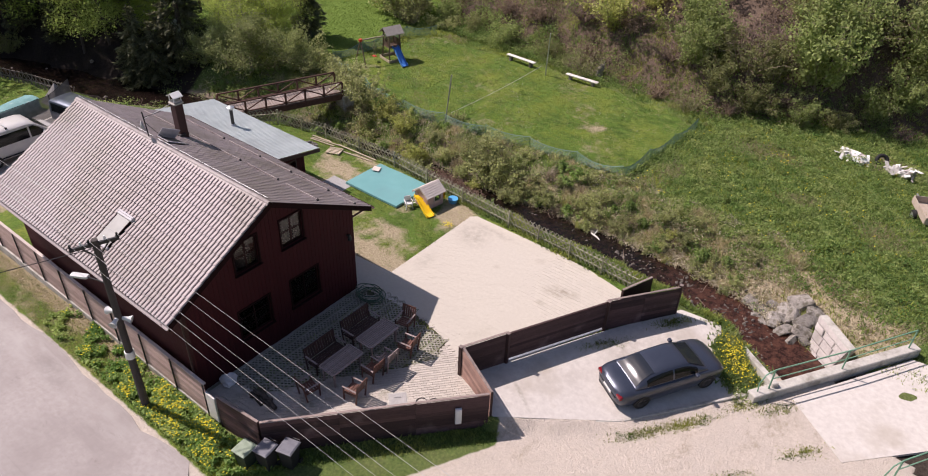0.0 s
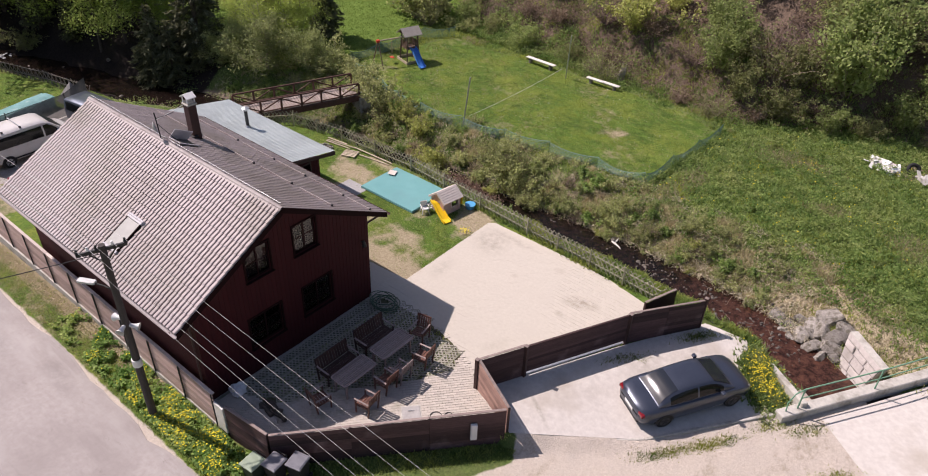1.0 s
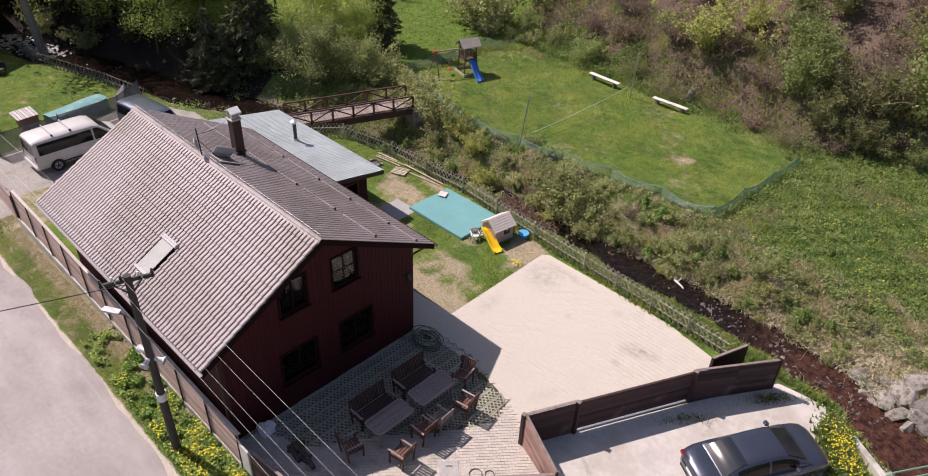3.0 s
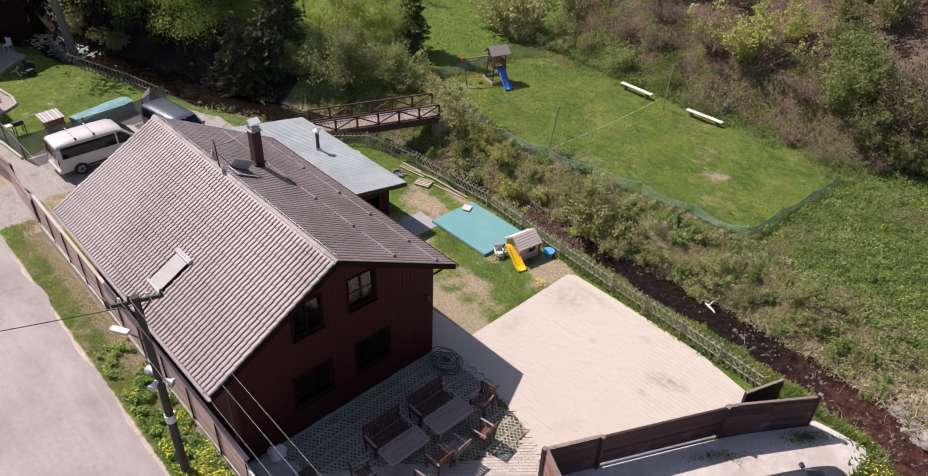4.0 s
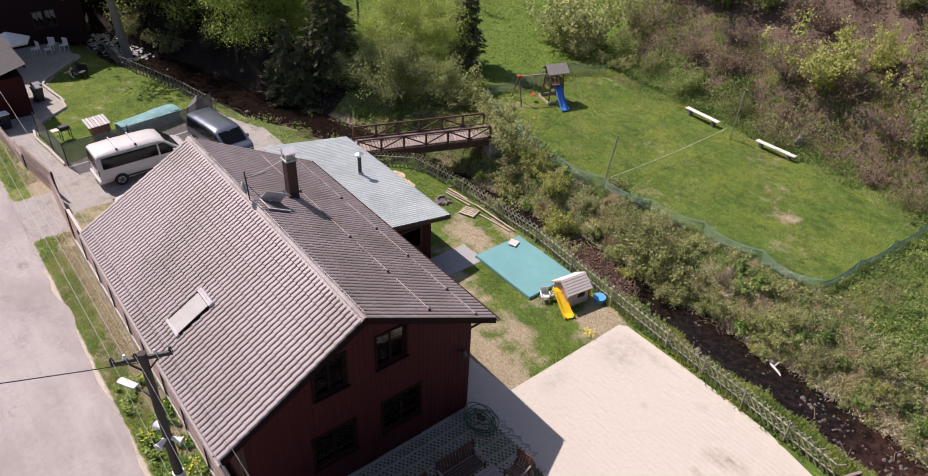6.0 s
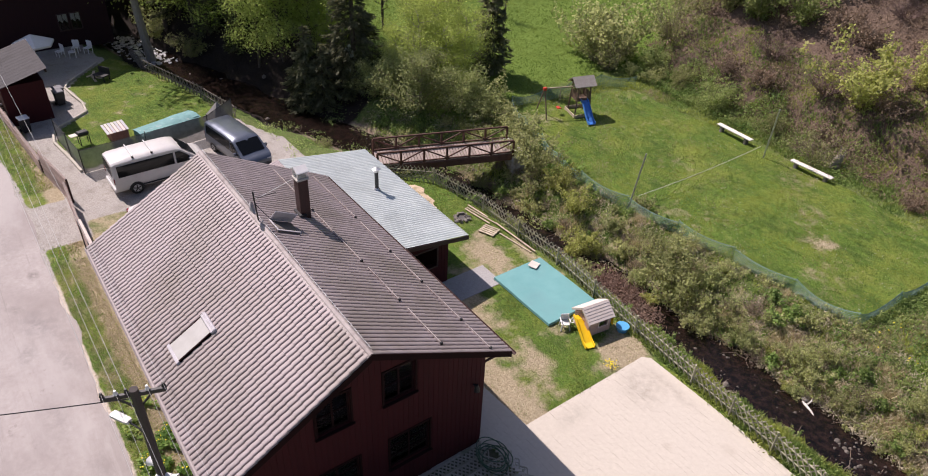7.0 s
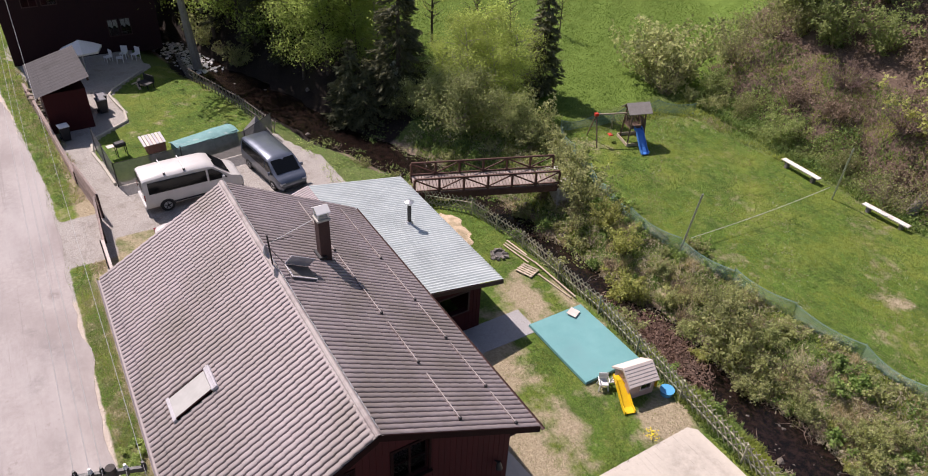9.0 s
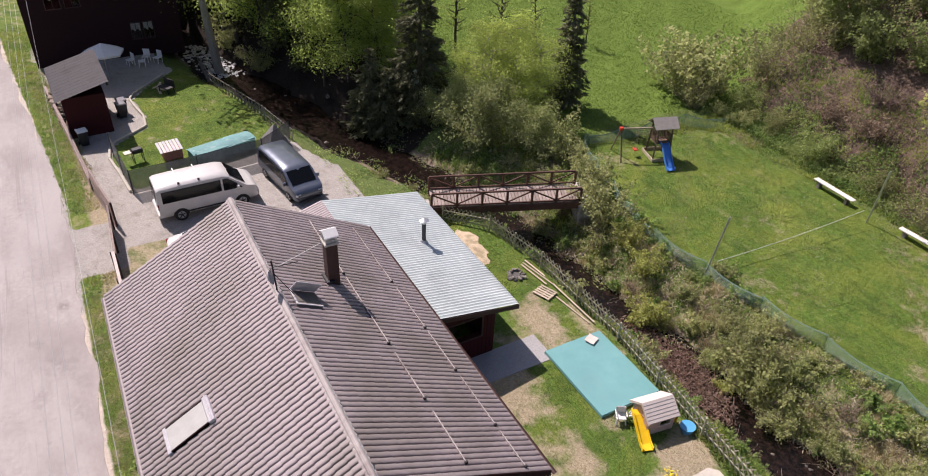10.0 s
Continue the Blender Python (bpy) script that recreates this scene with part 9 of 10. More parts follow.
t3 = broadleaf("maple_tree", "bright green broadleaf tree in young leaf", 11, 3.2, 9500, LEAF_MAPLE, BARK, 33, 0.115, 0.2, group="broadleaf trees", trunk_r=0.17)
settle_at(t3, -53.5, 26.8, 0, 1.0, 0.05, True)
for x, y, a, s in ((-60.2, 21.2, 20, 0.85), (-63.6, 20.0, 210, 1.0), (-60.07, 24.01, 80, 1.05), (-65.96, 22.51, 160, 1.0), (-57.93, 27.6, 240, 1.0), (-51.3, 24.4, 300, 0.7), (-55.0, 28.6, 30, 0.8), (-53.4, 23.4, 130, 0.72), (-50.4, 26.2, 10, 0.6)):
    settle_at(t3, x, y, a, s)
s1 = spruce("spruce_tree", "tall dark green spruce", 13, 2.7, 41, LEAF_DARK)
settle_at(s1, -45.8, 27.0, 0, 0.82, 0.05, True)
for x, y, a, s in ((-55.8, 22.7, 140, 0.42), (-61.8, 23.6, 10, 1.1), (-71.5, 25.0, 50, 1.05), (-72.8, 30.8, 100, 1.2), (-65.66, 26.04, 200, 1.25), (-69.03, 23.63, 30, 1.2), (-59.2, 21.9, 75, 0.6), (-62.88, 21.07, 300, 1.0), (-67.9, 20.4, 75, 0.9), (-70.9, 20.6, 300, 1.0), (-70.34, 29.56, 10, 1.3), (-68.5, 28.2, 110, 1.2), (-74.19, 26.39, 220, 1.2), (-74.89, 20.00, 0, 1.2), (-78.5, 17.6, 80, 1.3), (-82.0, 15.0, 190, 1.3), (-64.5, 29.2, 30, 1.1)):
    settle_at(s1, x, y, a, s)
s2 = spruce("small_spruce", "small dusky young spruce at the creek", 5.2, 1.7, 42, LEAF_DARK, "young spruces", 1.2)
settle_at(s2, -47.6, 24.4, 0, 1.0, 0.05, True)
for x, y, a, s in ((-46.9, 23.9, 210, 0.7), (-46.3, 24.9, 30, 0.8), (-45.19, 26.26, 140, 0.5)):
    settle_at(s2, x, y, a, s)
s3 = spruce("slim_spruce", "slim dark spruce at the meadow edge", 9.5, 1.35, 43, LEAF_DARK, "slim spruces")
settle_at(s3, -43.0, 36.2, 0, 1.0, 0.05, True)
settle_at(s3, -42.3, 35.2, 90, 0.45)
tall = broadleaf("bare_sapling", "slender sapling with upright bare branches", 8, 1.0, 250, LEAF_BIRCH, BARK, 51, 0.12, 0.25, group="saplings", limbs=30, trunk_r=0.12)
settle_at(tall, -52.4, 33.1, 0, 1.0, 0.05, True)
settle_at(tall, -47.6, 33.9, 70, 1.05)
settle_at(tall, -47.0, 36.2, 150, 0.8)
settle_at(tall, -50.5, 43.5, 50, 0.5)
leaner = broadleaf("leaning_tree", "big old tree with a pale leaning trunk", 15, 4.5, 450, LEAF_BUSH, PALEBARK, 52, 0.24, 0.55, limbs=12, trunk_r=0.36, lean=(0.10, -0.10))
settle_at(leaner, -61.0, 17.9, 0, 1.0, 0.3, True)
blossom = broadleaf("blossom_sapling", "thin sapling with pale silvery leaves", 3.4, 0.5, 260, leafy("silver_leaves", (0.30, 0.34, 0.24), (0.46, 0.50, 0.38), (0.36, 0.40, 0.30), 0.3), TWIG, 53, 0.13, 0.1, limbs=10, trunk_r=0.03)
settle_at(blossom, -45.2, 26.6, 0, 1.0, 0.05, True)


# ---- grass and flowers ----
def tufts(name, label, xy, height, blades, mat, seed, width=0.02, spread=0.06):
    r = np.random.default_rng(seed)
    n = len(xy)
    z = land(xy[:, 0], xy[:, 1])
    hs = height if isinstance(height, np.ndarray) else np.full(n, height)
    base = np.repeat(np.column_stack([xy, z - 0.01]), blades, axis=0)
    hh = np.repeat(hs, blades) * r.uniform(0.5, 1.25, n * blades)
    base[:, :2] += r.normal(size=(n * blades, 2)) * spread
    a = r.uniform(0, 2 * math.pi, n * blades)
    side = np.column_stack([np.cos(a), np.sin(a), np.zeros_like(a)]) * width * (0.6 + hh / 0.3)[:, None]
    b = r.uniform(0, 2 * math.pi, n * blades)
    lean = np.column_stack([np.cos(b) * hh * 0.6, np.sin(b) * hh * 0.6, hh])
    v = np.stack([base - side, base + side, base + lean], axis=1).reshape(-1, 3)
    me = raw_mesh(name, v, np.arange(len(v)).reshape(-1, 3), mat)
    return tagged(new(name, me), label, "grass", kind="stuff")


r = np.random.default_rng(77)


def points(n, x0, x1, y0, y1, keep):
    xy = np.column_stack([r.uniform(x0, x1, n), r.uniform(y0, y1, n)])
    return xy[keep(xy)]


def creek_gap(xy):
    return polyline(xy, CREEK)[0]


def bank_line(x):
    """Garden side of the creek bank, just behind the lattice fence."""
    return np.interp(x, [-23, -18, -15, -11.5, -8, -6], [24.95, 24.32, 24.08, 23.92, 23.65, 24.3])


def is_wild(xy):
    far = xy[:, 1] > np.interp(xy[:, 0], CREEK[:, 0], CREEK[:, 1])
    return far & (creek_gap(xy) > 1.3) & (inside(xy, FIELD) < 0.0) & ~((xy[:, 0] < -37.6) & (xy[:, 1] > 34.5)) & (xy[:, 1] < toe(xy[:, 0]) + 6)


wild_xy = points(80000, -42, 7, 26, 54, lambda p: is_wild(p) & (r.uniform(size=len(p)) < np.where(p[:, 0] > -14, 0.5, 1.0)))
clump = 0.5 + 0.5 * waves(wild_xy[:, 0], wild_xy[:, 1], 2.3, 7)
tufts("wild_grass", "tall uneven wild meadow grass", wild_xy, 0.10 + 0.16 * clump, 4, BLADES_WILD, 1, 0.022, 0.08)
dry_xy = points(48000, -42, 5, 26.5, 52, lambda p: is_wild(p) & (waves(p[:, 0], p[:, 1], 5.3, 3) + 0.8 * np.exp(-((p[:, 1] - 30.1) / 1.6) ** 2) - 0.75 * step(31.0, 32.5, p[:, 1]) * (p[:, 0] > -14) > 0.35))
tufts("dry_grass", "straw-coloured old grass on the banks", dry_xy, 0.20, 4, BLADES_DRY, 2, 0.016, 0.1)
near_xy = points(26000, -35, -3, 23.6, 26.8, lambda p: (p[:, 1] > bank_line(p[:, 0]) - 0.25) & (creek_gap(p) > np.interp(p[:, 0], [-22, -16], [0.55, 1.25])) & (p[:, 1] < np.interp(p[:, 0], CREEK[:, 0], CREEK[:, 1])))
tufts("bank_grass", "rank grass on the near creek bank", near_xy, 0.22, 4, BLADES_WILD, 3, 0.02, 0.08)
field_xy = points(60000, -40, -12.5, 30.8, 45.0, lambda p: inside(p, FIELD) > 0.02)
tufts("lawn_grass", "short mown grass of the playing field", field_xy, 0.05, 4, BLADES, 4, 0.014, 0.08)


def in_garden(p):
    return (p[:, 1] < 24.5) & (p[:, 1] > 16.1) & (inside(p, YARD_EDGE) < -0.03) & ~((p[:, 0] < -23.2) & (p[:, 1] < 21.5) & (p[:, 0] > -33.4)) & (inside(p, PAD) > 0) & (p[:, 0] < -16.7)


gxy = points(16000, -34, -16.8, 16.1, 24.5, lambda p: in_garden(p) & (r.uniform(size=len(p)) > np.clip(GARDEN_DRY(p[:, 0], p[:, 1]) * 1.5 + 0.2 * waves(p[:, 0], p[:, 1], 1.1), 0, 1)))
tufts("garden_grass", "patchy short garden grass", gxy, 0.06, 4, BLADES, 5, 0.014, 0.07)
gdry = points(15000, -34, -16.8, 16.1, 24.5, lambda p: in_garden(p) & (r.uniform(size=len(p)) < np.clip(GARDEN_DRY(p[:, 0], p[:, 1]) * 1.2 + 0.1, 0, 1)))
tufts("garden_straw", "trodden straw-coloured grass in the garden", gdry, 0.045, 3, BLADES_DRY, 20, 0.013, 0.08)
gnew = points(9000, -34, -16.8, 16.1, 24.5, lambda p: in_garden(p) & (waves(p[:, 0], p[:, 1], 0.9, 3) > r.uniform(-0.4, 1.0, len(p))))
tufts("garden_sprouts", "sparse fresh green tufts on worn ground", gnew, 0.06, 4, BLADES_WILD, 21, 0.012, 0.06)


def in_verge(p):
    front = np.where(p[:, 0] > -14.1, (p[:, 1] - 8.2) - 1.13 * (p[:, 0] + 14.1), 0)
    return (p[:, 1] > 6.55) & np.where(p[:, 0] < -14.1, p[:, 1] < 7.95, (front < -0.15) & (front > -1.25))


vxy = points(42000, -36, -8.3, 6.5, 14.0, lambda p: in_verge(p) & (r.uniform(size=len(p)) < np.interp(p[:, 0], [-36, -23, -18], [0.34, 0.5, 1.0]) * np.where((p[:, 0] < -19) & (p[:, 1] > 7.5), 0.55, 1.0)))
vdry = points(34000, -36, -15, 6.5, 7.95, lambda p: r.uniform(size=len(p)) < np.interp(p[:, 0], [-24, -19, -15], [1, 0.45, 0.2]) * np.where(p[:, 1] > 7.35, 0.6, 0.4))
tufts("verge_dry_grass", "dry straw-coloured roadside grass", vdry, 0.04, 4, BLADES_DRY, 16, 0.015, 0.08)
tufts("verge_grass", "rank roadside grass with dandelions", vxy, np.interp(vxy[:, 0], [-24, -18], [0.06, 0.12]), 4, BLADES_WILD, 6, 0.02, 0.07)
vx2 = points(10000, -74, -36, 3.6, 7.7, lambda p: ((p[:, 0] < -43.2) | (p[:, 0] > -37.5)) & (p[:, 1] > lane_edge(p[:, 0]) + 0.1 * waves(p[:, 0], p[:, 1], 0.9, 3)) & (p[:, 1] < lane_edge(p[:, 0]) + 1.75))
tufts("verge_grass", "short roadside grass", vx2, 0.11, 4, BLADES_WILD, 7, 0.02, 0.08)
vx3 = points(28000, -64, -36.5, 4.5, 8.0, lambda p: ((p[:, 0] < -43.2) | (p[:, 0] > -37.5)) & (p[:, 1] - lane_edge(p[:, 0]) > r.uniform(0.1, 2.4, len(p))) & (p[:, 1] < lane_edge(p[:, 0]) + 1.7) & (waves(p[:, 0], p[:, 1], 2.2, 4) > r.uniform(-0.8, 0.8, len(p))))
tufts("verge_straw", "straw-coloured grass along the far fence", vx3, 0.10, 4, BLADES_DRY, 19, 0.018, 0.08)
l2 = points(12000, -63, -46, 10.5, 19, lambda p: inside(p, LAWN2) > 0.05)
tufts("far_lawn_grass", "short sunny grass of the far lawn", l2, 0.05, 4, BLADES_SUN, 8, 0.016, 0.08)
mxy = points(46000, -80, -36.5, 30, 60, lambda p: (creek_gap(p) > 3) & (inside(p, FIELD) < 0) & (p[:, 1] < toe(p[:, 0]) + 6))
tufts("meadow_grass", "fresh spring meadow grass", mxy, 0.09, 3, BLADES_LUSH, 9, 0.03, 0.12)
weeds = [(-4.68, 16.98), (-4.15, 17.62), (-3.62, 18.37), (-3.09, 19.12), (-2.10, 20.82), (-1.00, 21.56), (-3.22, 14.78), (-2.58, 15.63), (-1.95, 16.48), (-1.31, 17.33), (0.33, 20.10), (-5.99, 22.75), (2.49, 28.14), (-2.9, 28.5), (-2.2, 28.0), (-3.4, 27.9), (-7.45, 19.9), (-5.7, 23.05)]
wxy = np.concatenate([np.array(w) + (r.normal(size=(130, 1)) * 0.45) * np.array([0.61, 0.79]) + r.normal(size=(130, 2)) * 0.11 for w in weeds])
tufts("roadside_weeds", "weeds growing through gravel", wxy, 0.08, 4, BLADES, 10, 0.02, 0.07)


def flowers(name, label, xy, height, size, mat, seed):
    q = np.random.default_rng(seed)
    z = land(xy[:, 0], xy[:, 1]) + height * q.uniform(0.6, 1.2, len(xy))
    c = np.column_stack([xy, z])
    k = 6
    ang = np.arange(k) * 2 * math.pi / k
    s = size * q.uniform(0.7, 1.2, len(xy))
    ring = c[:, None, :] + np.stack([np.cos(ang)[None] * s[:, None], np.sin(ang)[None] * s[:, None], np.zeros((len(xy), k)) + q.normal(size=(len(xy), 1)) * 0.006], axis=2)
    topv = c + np.array([0, 0, 0.02])
    v = np.concatenate([ring, topv[:, None, :]], axis=1).reshape(-1, 3)
    f = np.array([(i, (i + 1) % k, k) for i in range(k)])
    faces = (np.arange(len(xy))[:, None, None] * (k + 1) + f[None]).reshape(-1, 3)
    return tagged(new(name, raw_mesh(name, v, faces, mat)), label, "flowers", kind="stuff")


def rosettes(p):
    return 0.9 * waves(p[:, 0], p[:, 1], 1.5, 2) + 0.5 * waves(p[:, 0], p[:, 1], 0.6, 5) + 1.1 * np.exp(-((p[:, 0] + 17.3) / 4.6) ** 2)


hx = points(40000, -26, -12.6, 6.6, 7.95, lambda p: in_verge(p) & (rosettes(p) > r.uniform(0.15, 1.35, len(p))))
vz = np.random.default_rng(66)
hv, hf = leaf_cards(np.column_stack([hx, land(hx[:, 0], hx[:, 1]) + vz.uniform(0.03, 0.24, len(hx))]), 0.07, vz, 1.0, 2.0)
tagged(new("verge_herbs", raw_mesh("verge_herbs", hv, hf, LEAF_HERB)), "leafy dandelion rosettes on the verge", "herbs", kind="stuff")
dxy = points(7000, -27, -12.8, 6.6, 7.9, lambda p: in_verge(p) & (rosettes(p) > r.uniform(0.55, 1.9, len(p))))
flowers("verge_dandelions", "yellow dandelions on the verge", dxy, 0.24, 0.026, DANDELION, 1)
d2 = points(650, -13, 4, 32, 45, lambda p: is_wild(p) & (waves(p[:, 0], p[:, 1], 4, 9) > 0.2))
flowers("meadow_dandelions", "scattered dandelions in the meadow", d2, 0.22, 0.034, DANDELION, 2)
d3 = points(110, -17.6, -16.9, 21.7, 22.4, lambda p: np.hypot(p[:, 0] + 17.25, p[:, 1] - 22.06) < 0.28)
flowers("yellow_garden_flowers", "small cushion of yellow garden flowers", d3, 0.14, 0.024, DANDELION, 3)
cf = np.column_stack([r.normal(size=1500) * 0.38, r.normal(size=1500) * 0.66])
cf = np.column_stack([-3.08 + cf[:, 0] * 0.85 + cf[:, 1] * 0.5, 22.65 - cf[:, 1] * 0.80 + cf[:, 0] * 0.55])
cf = cf[(inside(cf, DRIVE) < 0.9)]
tufts("border_plants", "leafy flower border before the car", cf, 0.26, 5, BLADES_BORDER, 11, 0.03, 0.08)
flowers("yellow_border_flowers", "yellow flowers in the border before the car", cf[:430], 0.30, 0.024, DANDELION, 4)


# ---- low herbs, too many to count ----
def herbs(name, label, xy, height, size, mat, seed, long=1.5):
    q = np.random.default_rng(seed)
    z = np.maximum(land(xy[:, 0], xy[:, 1]), -1.58 + 0.011 * xy[:, 0]) + height * q.uniform(0.1, 1.0, len(xy))
    v, f = leaf_cards(np.column_stack([xy, z]), size, q, 1.1, long)
    return tagged(new(name, raw_mesh(name, v, f, mat)), label, "herbs", kind="stuff")


thin = ((-8.3, 41.5, 2.6, 1.3), (-12.6, 33.0, 1.3, 1.2), (-0.6, 36.6, 1.6, 1.6), (-11.8, 35.6, 0.9, 1.6), (-5.0, 37.3, 1.5, 0.7))


def worn(p):
    """Patches where the meadow is thin and strawy."""
    return sum(np.exp(-(((p[:, 0] - a) / c) ** 2 + ((p[:, 1] - b) / d) ** 2)) for a, b, c, d in thin)


mdry = points(60000, -14, 5, 31, 46, lambda p: is_wild(p) & (worn(p) + 0.25 * waves(p[:, 0], p[:, 1], 1.2, 2) > r.uniform(0.25, 1.3, len(p))))
tufts("meadow_straw", "straw-coloured thin patches in the meadow", mdry, 0.13, 4, BLADES_DRY, 22, 0.016, 0.1)
clump_xy = points(60000, -13.5, 6, 31, 48, lambda p: is_wild(p) & (waves(p[:, 0], p[:, 1], 1.9, 4) + 0.6 * waves(p[:, 0], p[:, 1], 0.8, 1) - 1.2 * worn(p) > r.uniform(0.1, 1.3, len(p))))
cz = np.clip(0.25 + 0.35 * waves(clump_xy[:, 0], clump_xy[:, 1], 1.9, 4), 0.1, 0.6)
hxy = points(120000, -14, 6, 29.5, 50, lambda p: is_wild(p) & (p[:, 1] < toe(p[:, 0]) + 3) & (r.uniform(size=len(p)) < 0.55 + 0.5 * waves(p[:, 0], p[:, 1], 1.3, 8)))
herbs("meadow_clumps", "tall bright green herb clumps in the meadow", clump_xy, cz, 0.07, LEAF_MEADOW, 69, 2.4)
hxy = hxy[worn(hxy) < r.uniform(0.2, 1.1, len(hxy))]
herbs("meadow_herbs", "leafy dark and bright green meadow herbs", hxy, 0.10 + 0.16 * (1 + waves(hxy[:, 0], hxy[:, 1], 1.3, 8)), 0.075, LEAF_HERB, 61)
bxy = points(70000, -46, -3, 19.5, 33.5, lambda p: (creek_gap(p) > np.interp(p[:, 0], [-22, -16], [0.55, 1.15])) & ((p[:, 1] > bank_line(p[:, 0])) | (p[:, 0] < -36.5)) & (inside(p, LAWN2) < -0.3) & (inside(p, FIELD) < 0.1) & (inside(p, YARD_EDGE) < -0.2) & (waves(p[:, 0], p[:, 1], 2.4, 4) + 0.6 * waves(p[:, 0], p[:, 1], 0.7, 2) > r.uniform(-0.3, 0.9, len(p))))
herbs("bank_herbs", "light green weeds and nettles on the creek banks", bxy, 0.22, 0.06, LEAF_HERB, 62)
sxy = points(90000, -43, -3, 25.2, 33.2, lambda p: (creek_gap(p) > 0.95) & (inside(p, FIELD) < 0.1) & (waves(p[:, 0], p[:, 1], 2.1, 9) + 0.5 * waves(p[:, 0], p[:, 1], 0.7, 5) > r.uniform(-0.3, 1.1, len(p))))
herbs("bank_dead_stalks", "pale dead stalks and leaf litter on the creek banks", sxy, 0.26, 0.03, LEAF_STRAW, 63, 6.0)
pxy = points(2600, -17, -11.5, 9, 16.4, lambda p: (inside(p, GREEN_BED) > 0.03) & (inside(p, GREEN_BED) < 1.3) & (p[:, 0] > -16.4))
tufts("patio_weeds", "weeds growing through the grass pavers", pxy, 0.09, 3, BLADES_WILD, 17, 0.016, 0.06)
lxy = points(90000, -42, 8, 43, 62, lambda p: (p[:, 1] > toe(p[:, 0]) + 0.3) & (p[:, 1] < toe(p[:, 0]) + 15) & (waves(p[:, 0], p[:, 1], 2.9, 3) + 0.5 * waves(p[:, 0], p[:, 1], 0.9, 7) > r.uniform(-0.7, 0.9, len(p))))
herbs("slope_litter", "pale dead leaves and brambles on the slope", lxy[:30000], 0.30, 0.055, LEAF_BROWN, 64, 4.0)
herbs("slope_straw", "scattered pale dead stalks on the slope", lxy[30000:38000], 0.34, 0.045, LEAF_STRAW, 67, 6.0)
nxy = points(42000, -40, -20, 42.5, 50, lambda p: (p[:, 1] > toe(p[:, 0]) - 0.6) & (p[:, 1] < toe(p[:, 0]) + 2.4 + waves(p[:, 0], p[:, 1], 3.3, 2)) & (r.uniform(size=len(p)) < np.interp(p[:, 0], [-28, -22], [1, 0.25])))
herbs("slope_nettles", "dark green nettles along the foot of the slope", nxy, 0.55, 0.075, LEAF_HERB, 68, 1.8)
kxy = points(24000, -15, -2.5, 27, 33, lambda p: (p[:, 1] > np.interp(p[:, 0], CREEK[:, 0], CREEK[:, 1])) & (creek_gap(p) > 1.1) & (creek_gap(p) < 3.6 + 0.6 * waves(p[:, 0], p[:, 1], 1.9, 3)) & (0.4 * waves(p[:, 0], p[:, 1], 1.2, 6) + 0.35 > r.uniform(-0.5, 0.9, len(p))))
uxy = points(76000, -34, -3, 26.5, 32.5, lambda p: ((p[:, 0] > -17) | (r.uniform(size=len(p)) < 0.6)) & (p[:, 1] > np.interp(p[:, 0], CREEK[:, 0], CREEK[:, 1])) & (creek_gap(p) > 1.15) & (inside(p, FIELD) < -0.2) & (waves(p[:, 0], p[:, 1], 2.6, 8) + 0.5 * waves(p[:, 0], p[:, 1], 0.8, 3) > r.uniform(0.15, 1.2, len(p))))
tufts("bank_tussocks", "straw-coloured grass tussocks on the creek bank", uxy, 0.30, 4, BLADES_DRY, 23, 0.016, 0.09)
qxy = points(15000, -25.6, -18.6, 25.3, 28.6, lambda p: (np.abs(p[:, 0] + 22.1) / 3.4) ** 2 + (np.abs(p[:, 1] - 26.9) / 1.5) ** 2 < r.uniform(0.3, 1.1, len(p)))
herbs("creek_litter", "reddish-brown dead stalks fallen across the creek", qxy, 0.16, 0.04, LEAF_RUST, 70, 6.0)
herbs("bank_straw", "matted straw and dead weeds on the creek bank", kxy, 0.22, 0.032, LEAF_STRAW, 65, 6.0)
fxy = points(5200, -37, -14, 31.8, 43.5, lambda p: (inside(p, FIELD) > 0.4) & (waves(p[:, 0], p[:, 1], 5.2, 2) + 0.5 * waves(p[:, 0], p[:, 1], 1.4, 1) > r.uniform(0.0, 1.6, len(p))))
cxy = points(30000, -38, -13, 31.5, 44, lambda p: (inside(p, FIELD) > 0.3) & (waves(p[:, 0], p[:, 1], 4.6, 5) + 0.5 * waves(p[:, 0], p[:, 1], 1.1, 2) > r.uniform(0.1, 1.7, len(p))))
tufts("lawn_clippings", "pale dry clippings in the mown grass", cxy, 0.06, 3, BLADES_DRY, 18, 0.026, 0.10)
flowers("field_daisies", "small white daisies in the mown grass", fxy, 0.05, 0.011, WHITE, 6)

# ---- yard blocks, counted where the joints stand open ----
flag = Geo().box((-0.107, -0.097, -0.03), (0.107, 0.097, 0.002), 0.002).mesh("paving_block", YARD_BLOCK)
gx, gy = np.meshgrid(np.arange(-22.5, -7.4, 0.22), np.arange(15.2, 23.8, 0.2), indexing="ij")
gx = gx + 0.11 * (np.arange(gx.shape[1]) % 2)[None, :]
laid = np.column_stack([gx.ravel(), gy.ravel()])
laid = laid[inside(laid, YARD_EDGE) > 0.1]
laid = laid[np.argsort(np.hypot(laid[:, 0] + 8.2, laid[:, 1] - 22.6))]
for x, y in laid[:300]:
    part("paving_block", flag, YARD_BLOCK, yard, m=pose(float(x), float(y), random.uniform(-0.003, 0.003), random.uniform(-0.5, 0.5), random.uniform(-0.5, 0.5), random.uniform(-0.6, 0.6)))
rest = Geo()
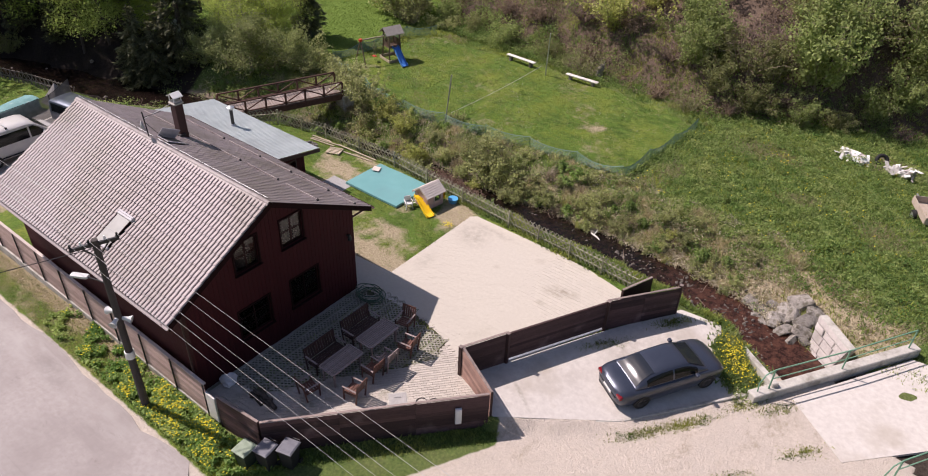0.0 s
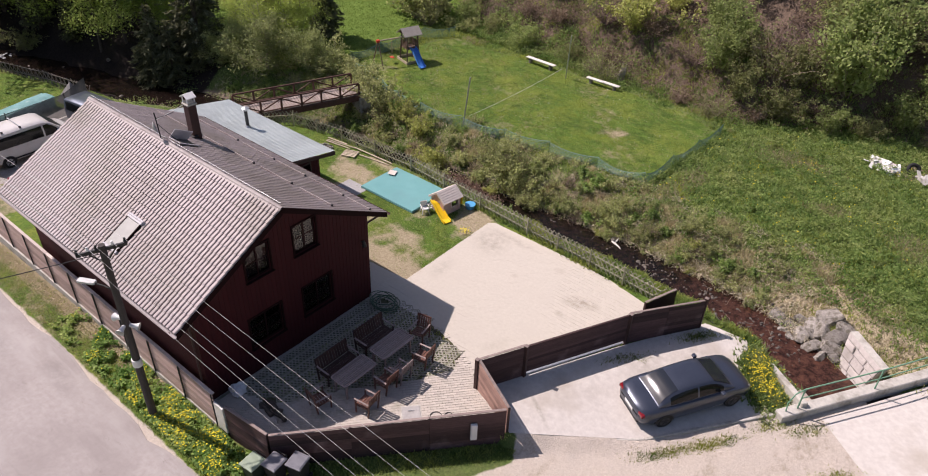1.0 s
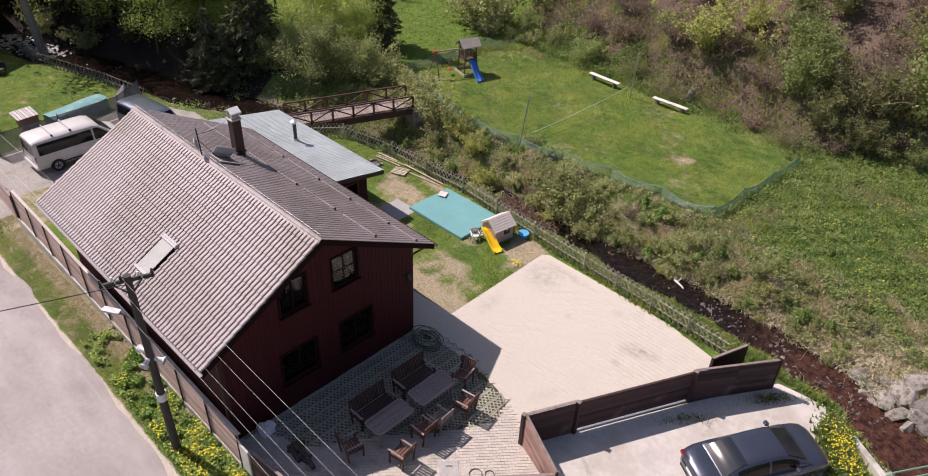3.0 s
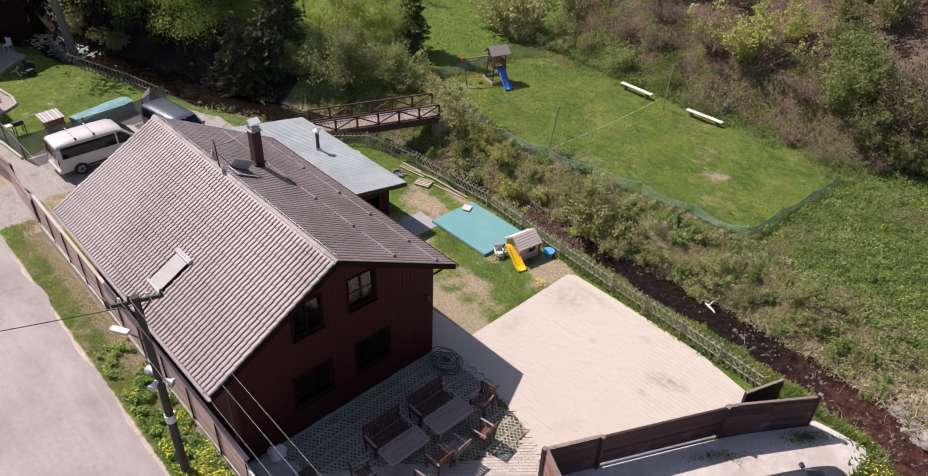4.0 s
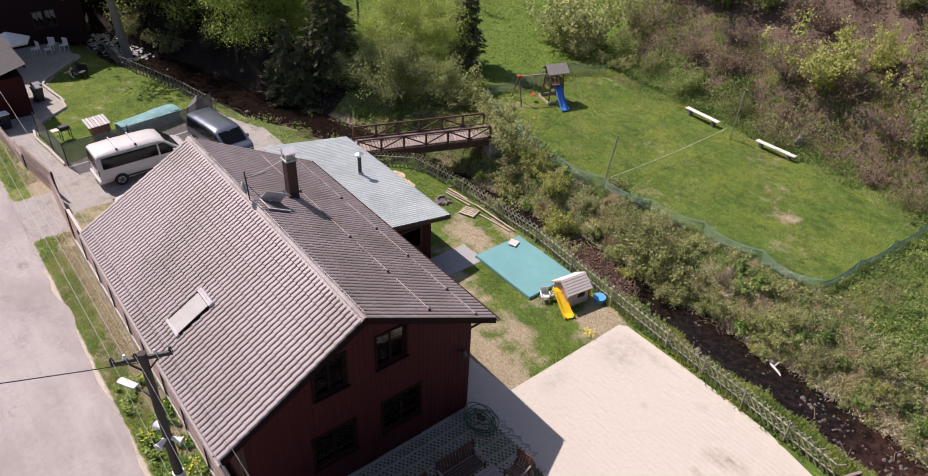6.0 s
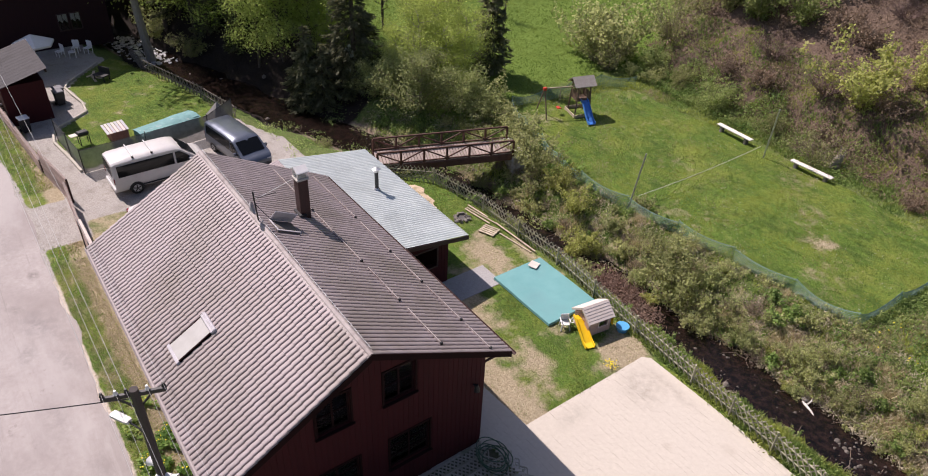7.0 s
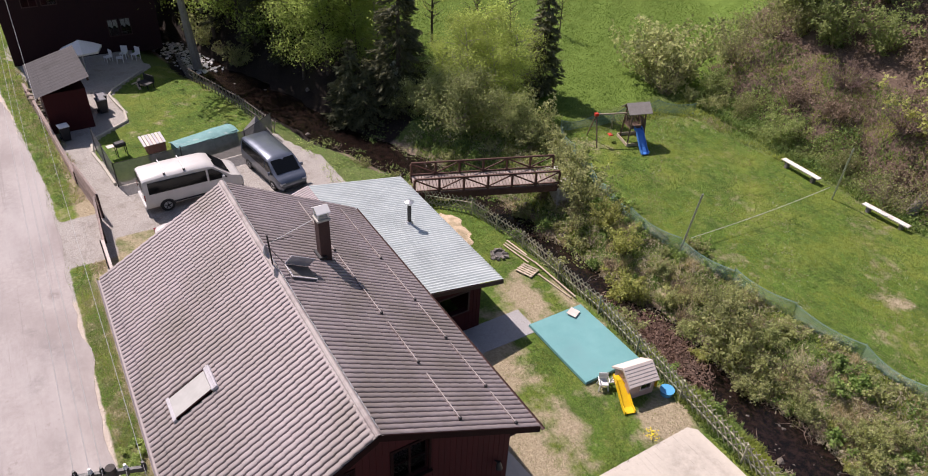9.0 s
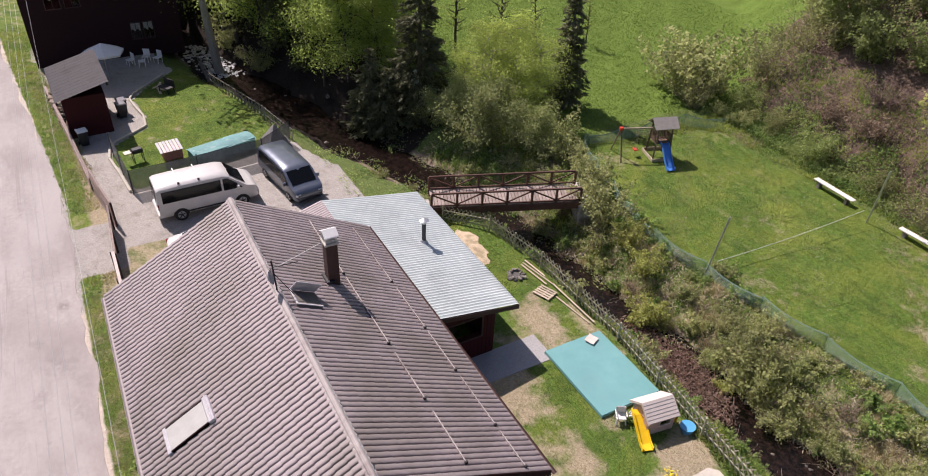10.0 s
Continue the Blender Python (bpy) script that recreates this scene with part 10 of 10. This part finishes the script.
for x, y in laid[300:]:
    x, y, z = float(x), float(y), random.uniform(-0.002, 0.002)
    rest.box((x - 0.109, y - 0.099, z - 0.03), (x + 0.109, y + 0.099, z + 0.002))
tagged(part("block_paving", rest, YARD_BLOCK, yard), kind="stuff")

# ---- patio pieces ----
patio = thing("patio", (0, 0, 0), "patio of small pale concrete blocks and grass pavers", "pavement", kind="structure")
block = Geo().box((-0.1065, -0.0525, -0.02), (0.1065, 0.0525, 0.022), 0.005).mesh("paving_block", PATIO)
hollow = Geo()
for k in range(4):
    for s in (-1, 1):
        c = -0.225 + 0.15 * k
        hollow.beam((c - 0.15, -0.2 * s, 0.0), (c + 0.15, 0.2 * s, 0.0), 0.045, 0.05)
hollow.beam((-0.3, 0.19, 0), (0.3, 0.19, 0), 0.035, 0.05).beam((-0.3, -0.19, 0), (0.3, -0.19, 0), 0.035, 0.05)
hollow = hollow.mesh("grass_paver", PAVER)
ca, sa = math.cos(radians(49)), math.sin(radians(49))
spots = []
for i in range(-30, 60):
    for j in range(-80, 80):
        u, w = (i + 0.5 * (j % 2)) * 0.22, j * 0.112
        x, y = -13.5 + u * ca - w * sa, 9.2 + u * sa + w * ca
        q = np.array([(x, y)])
        if inside(q, PATIO_EDGE)[0] > -0.06 and inside(q, GREEN_BED)[0] < 0:
            spots.append((x, y, random.uniform(-0.003, 0.003)))
spots.sort(key=lambda s: -s[1])
for x, y, z in spots[:300]:
    part("paving_block", block, PATIO, patio, m=pose(x, y, z, random.uniform(-0.8, 0.8), random.uniform(-0.8, 0.8), 49))
rest = Geo()
for x, y, z in spots[300:]:
    rest.beam((x - 0.1065 * ca, y - 0.1065 * sa, z), (x + 0.1065 * ca, y + 0.1065 * sa, z), 0.105, 0.044)
tagged(part("block_paving", rest, PATIO_REST, patio), kind="stuff")
for i in range(-1, 14):
    for j in range(20):
        x, y = -16.57 + i * 0.41, 9.5 + j * 0.61
        q = np.array([(x, y)])
        if inside(q, PATIO_EDGE)[0] > 0.12 and inside(q, GREEN_BED)[0] >= 0 and x > -17.0:
            part("grass_paver", hollow, PAVER, patio, m=pose(x, y, -0.006, 0, 0, 90))

# ---- cladding boards ----
board_pieces(wall_front, HY0, HY1, lambda y: roof_z(y) - 0.2, -0.02, front_holes, lambda u, d, z: (HX1 + d, u, z), 0.17, CLADDING)
board_pieces(wall_annexe, AY0, AY1, lambda y: annexe_z(y) - 0.25, 0.0, [(17.75, 19.35, 1.02, 1.98)], lambda u, d, z: (AX1 + d, u, z), 0.17, CLADDING)
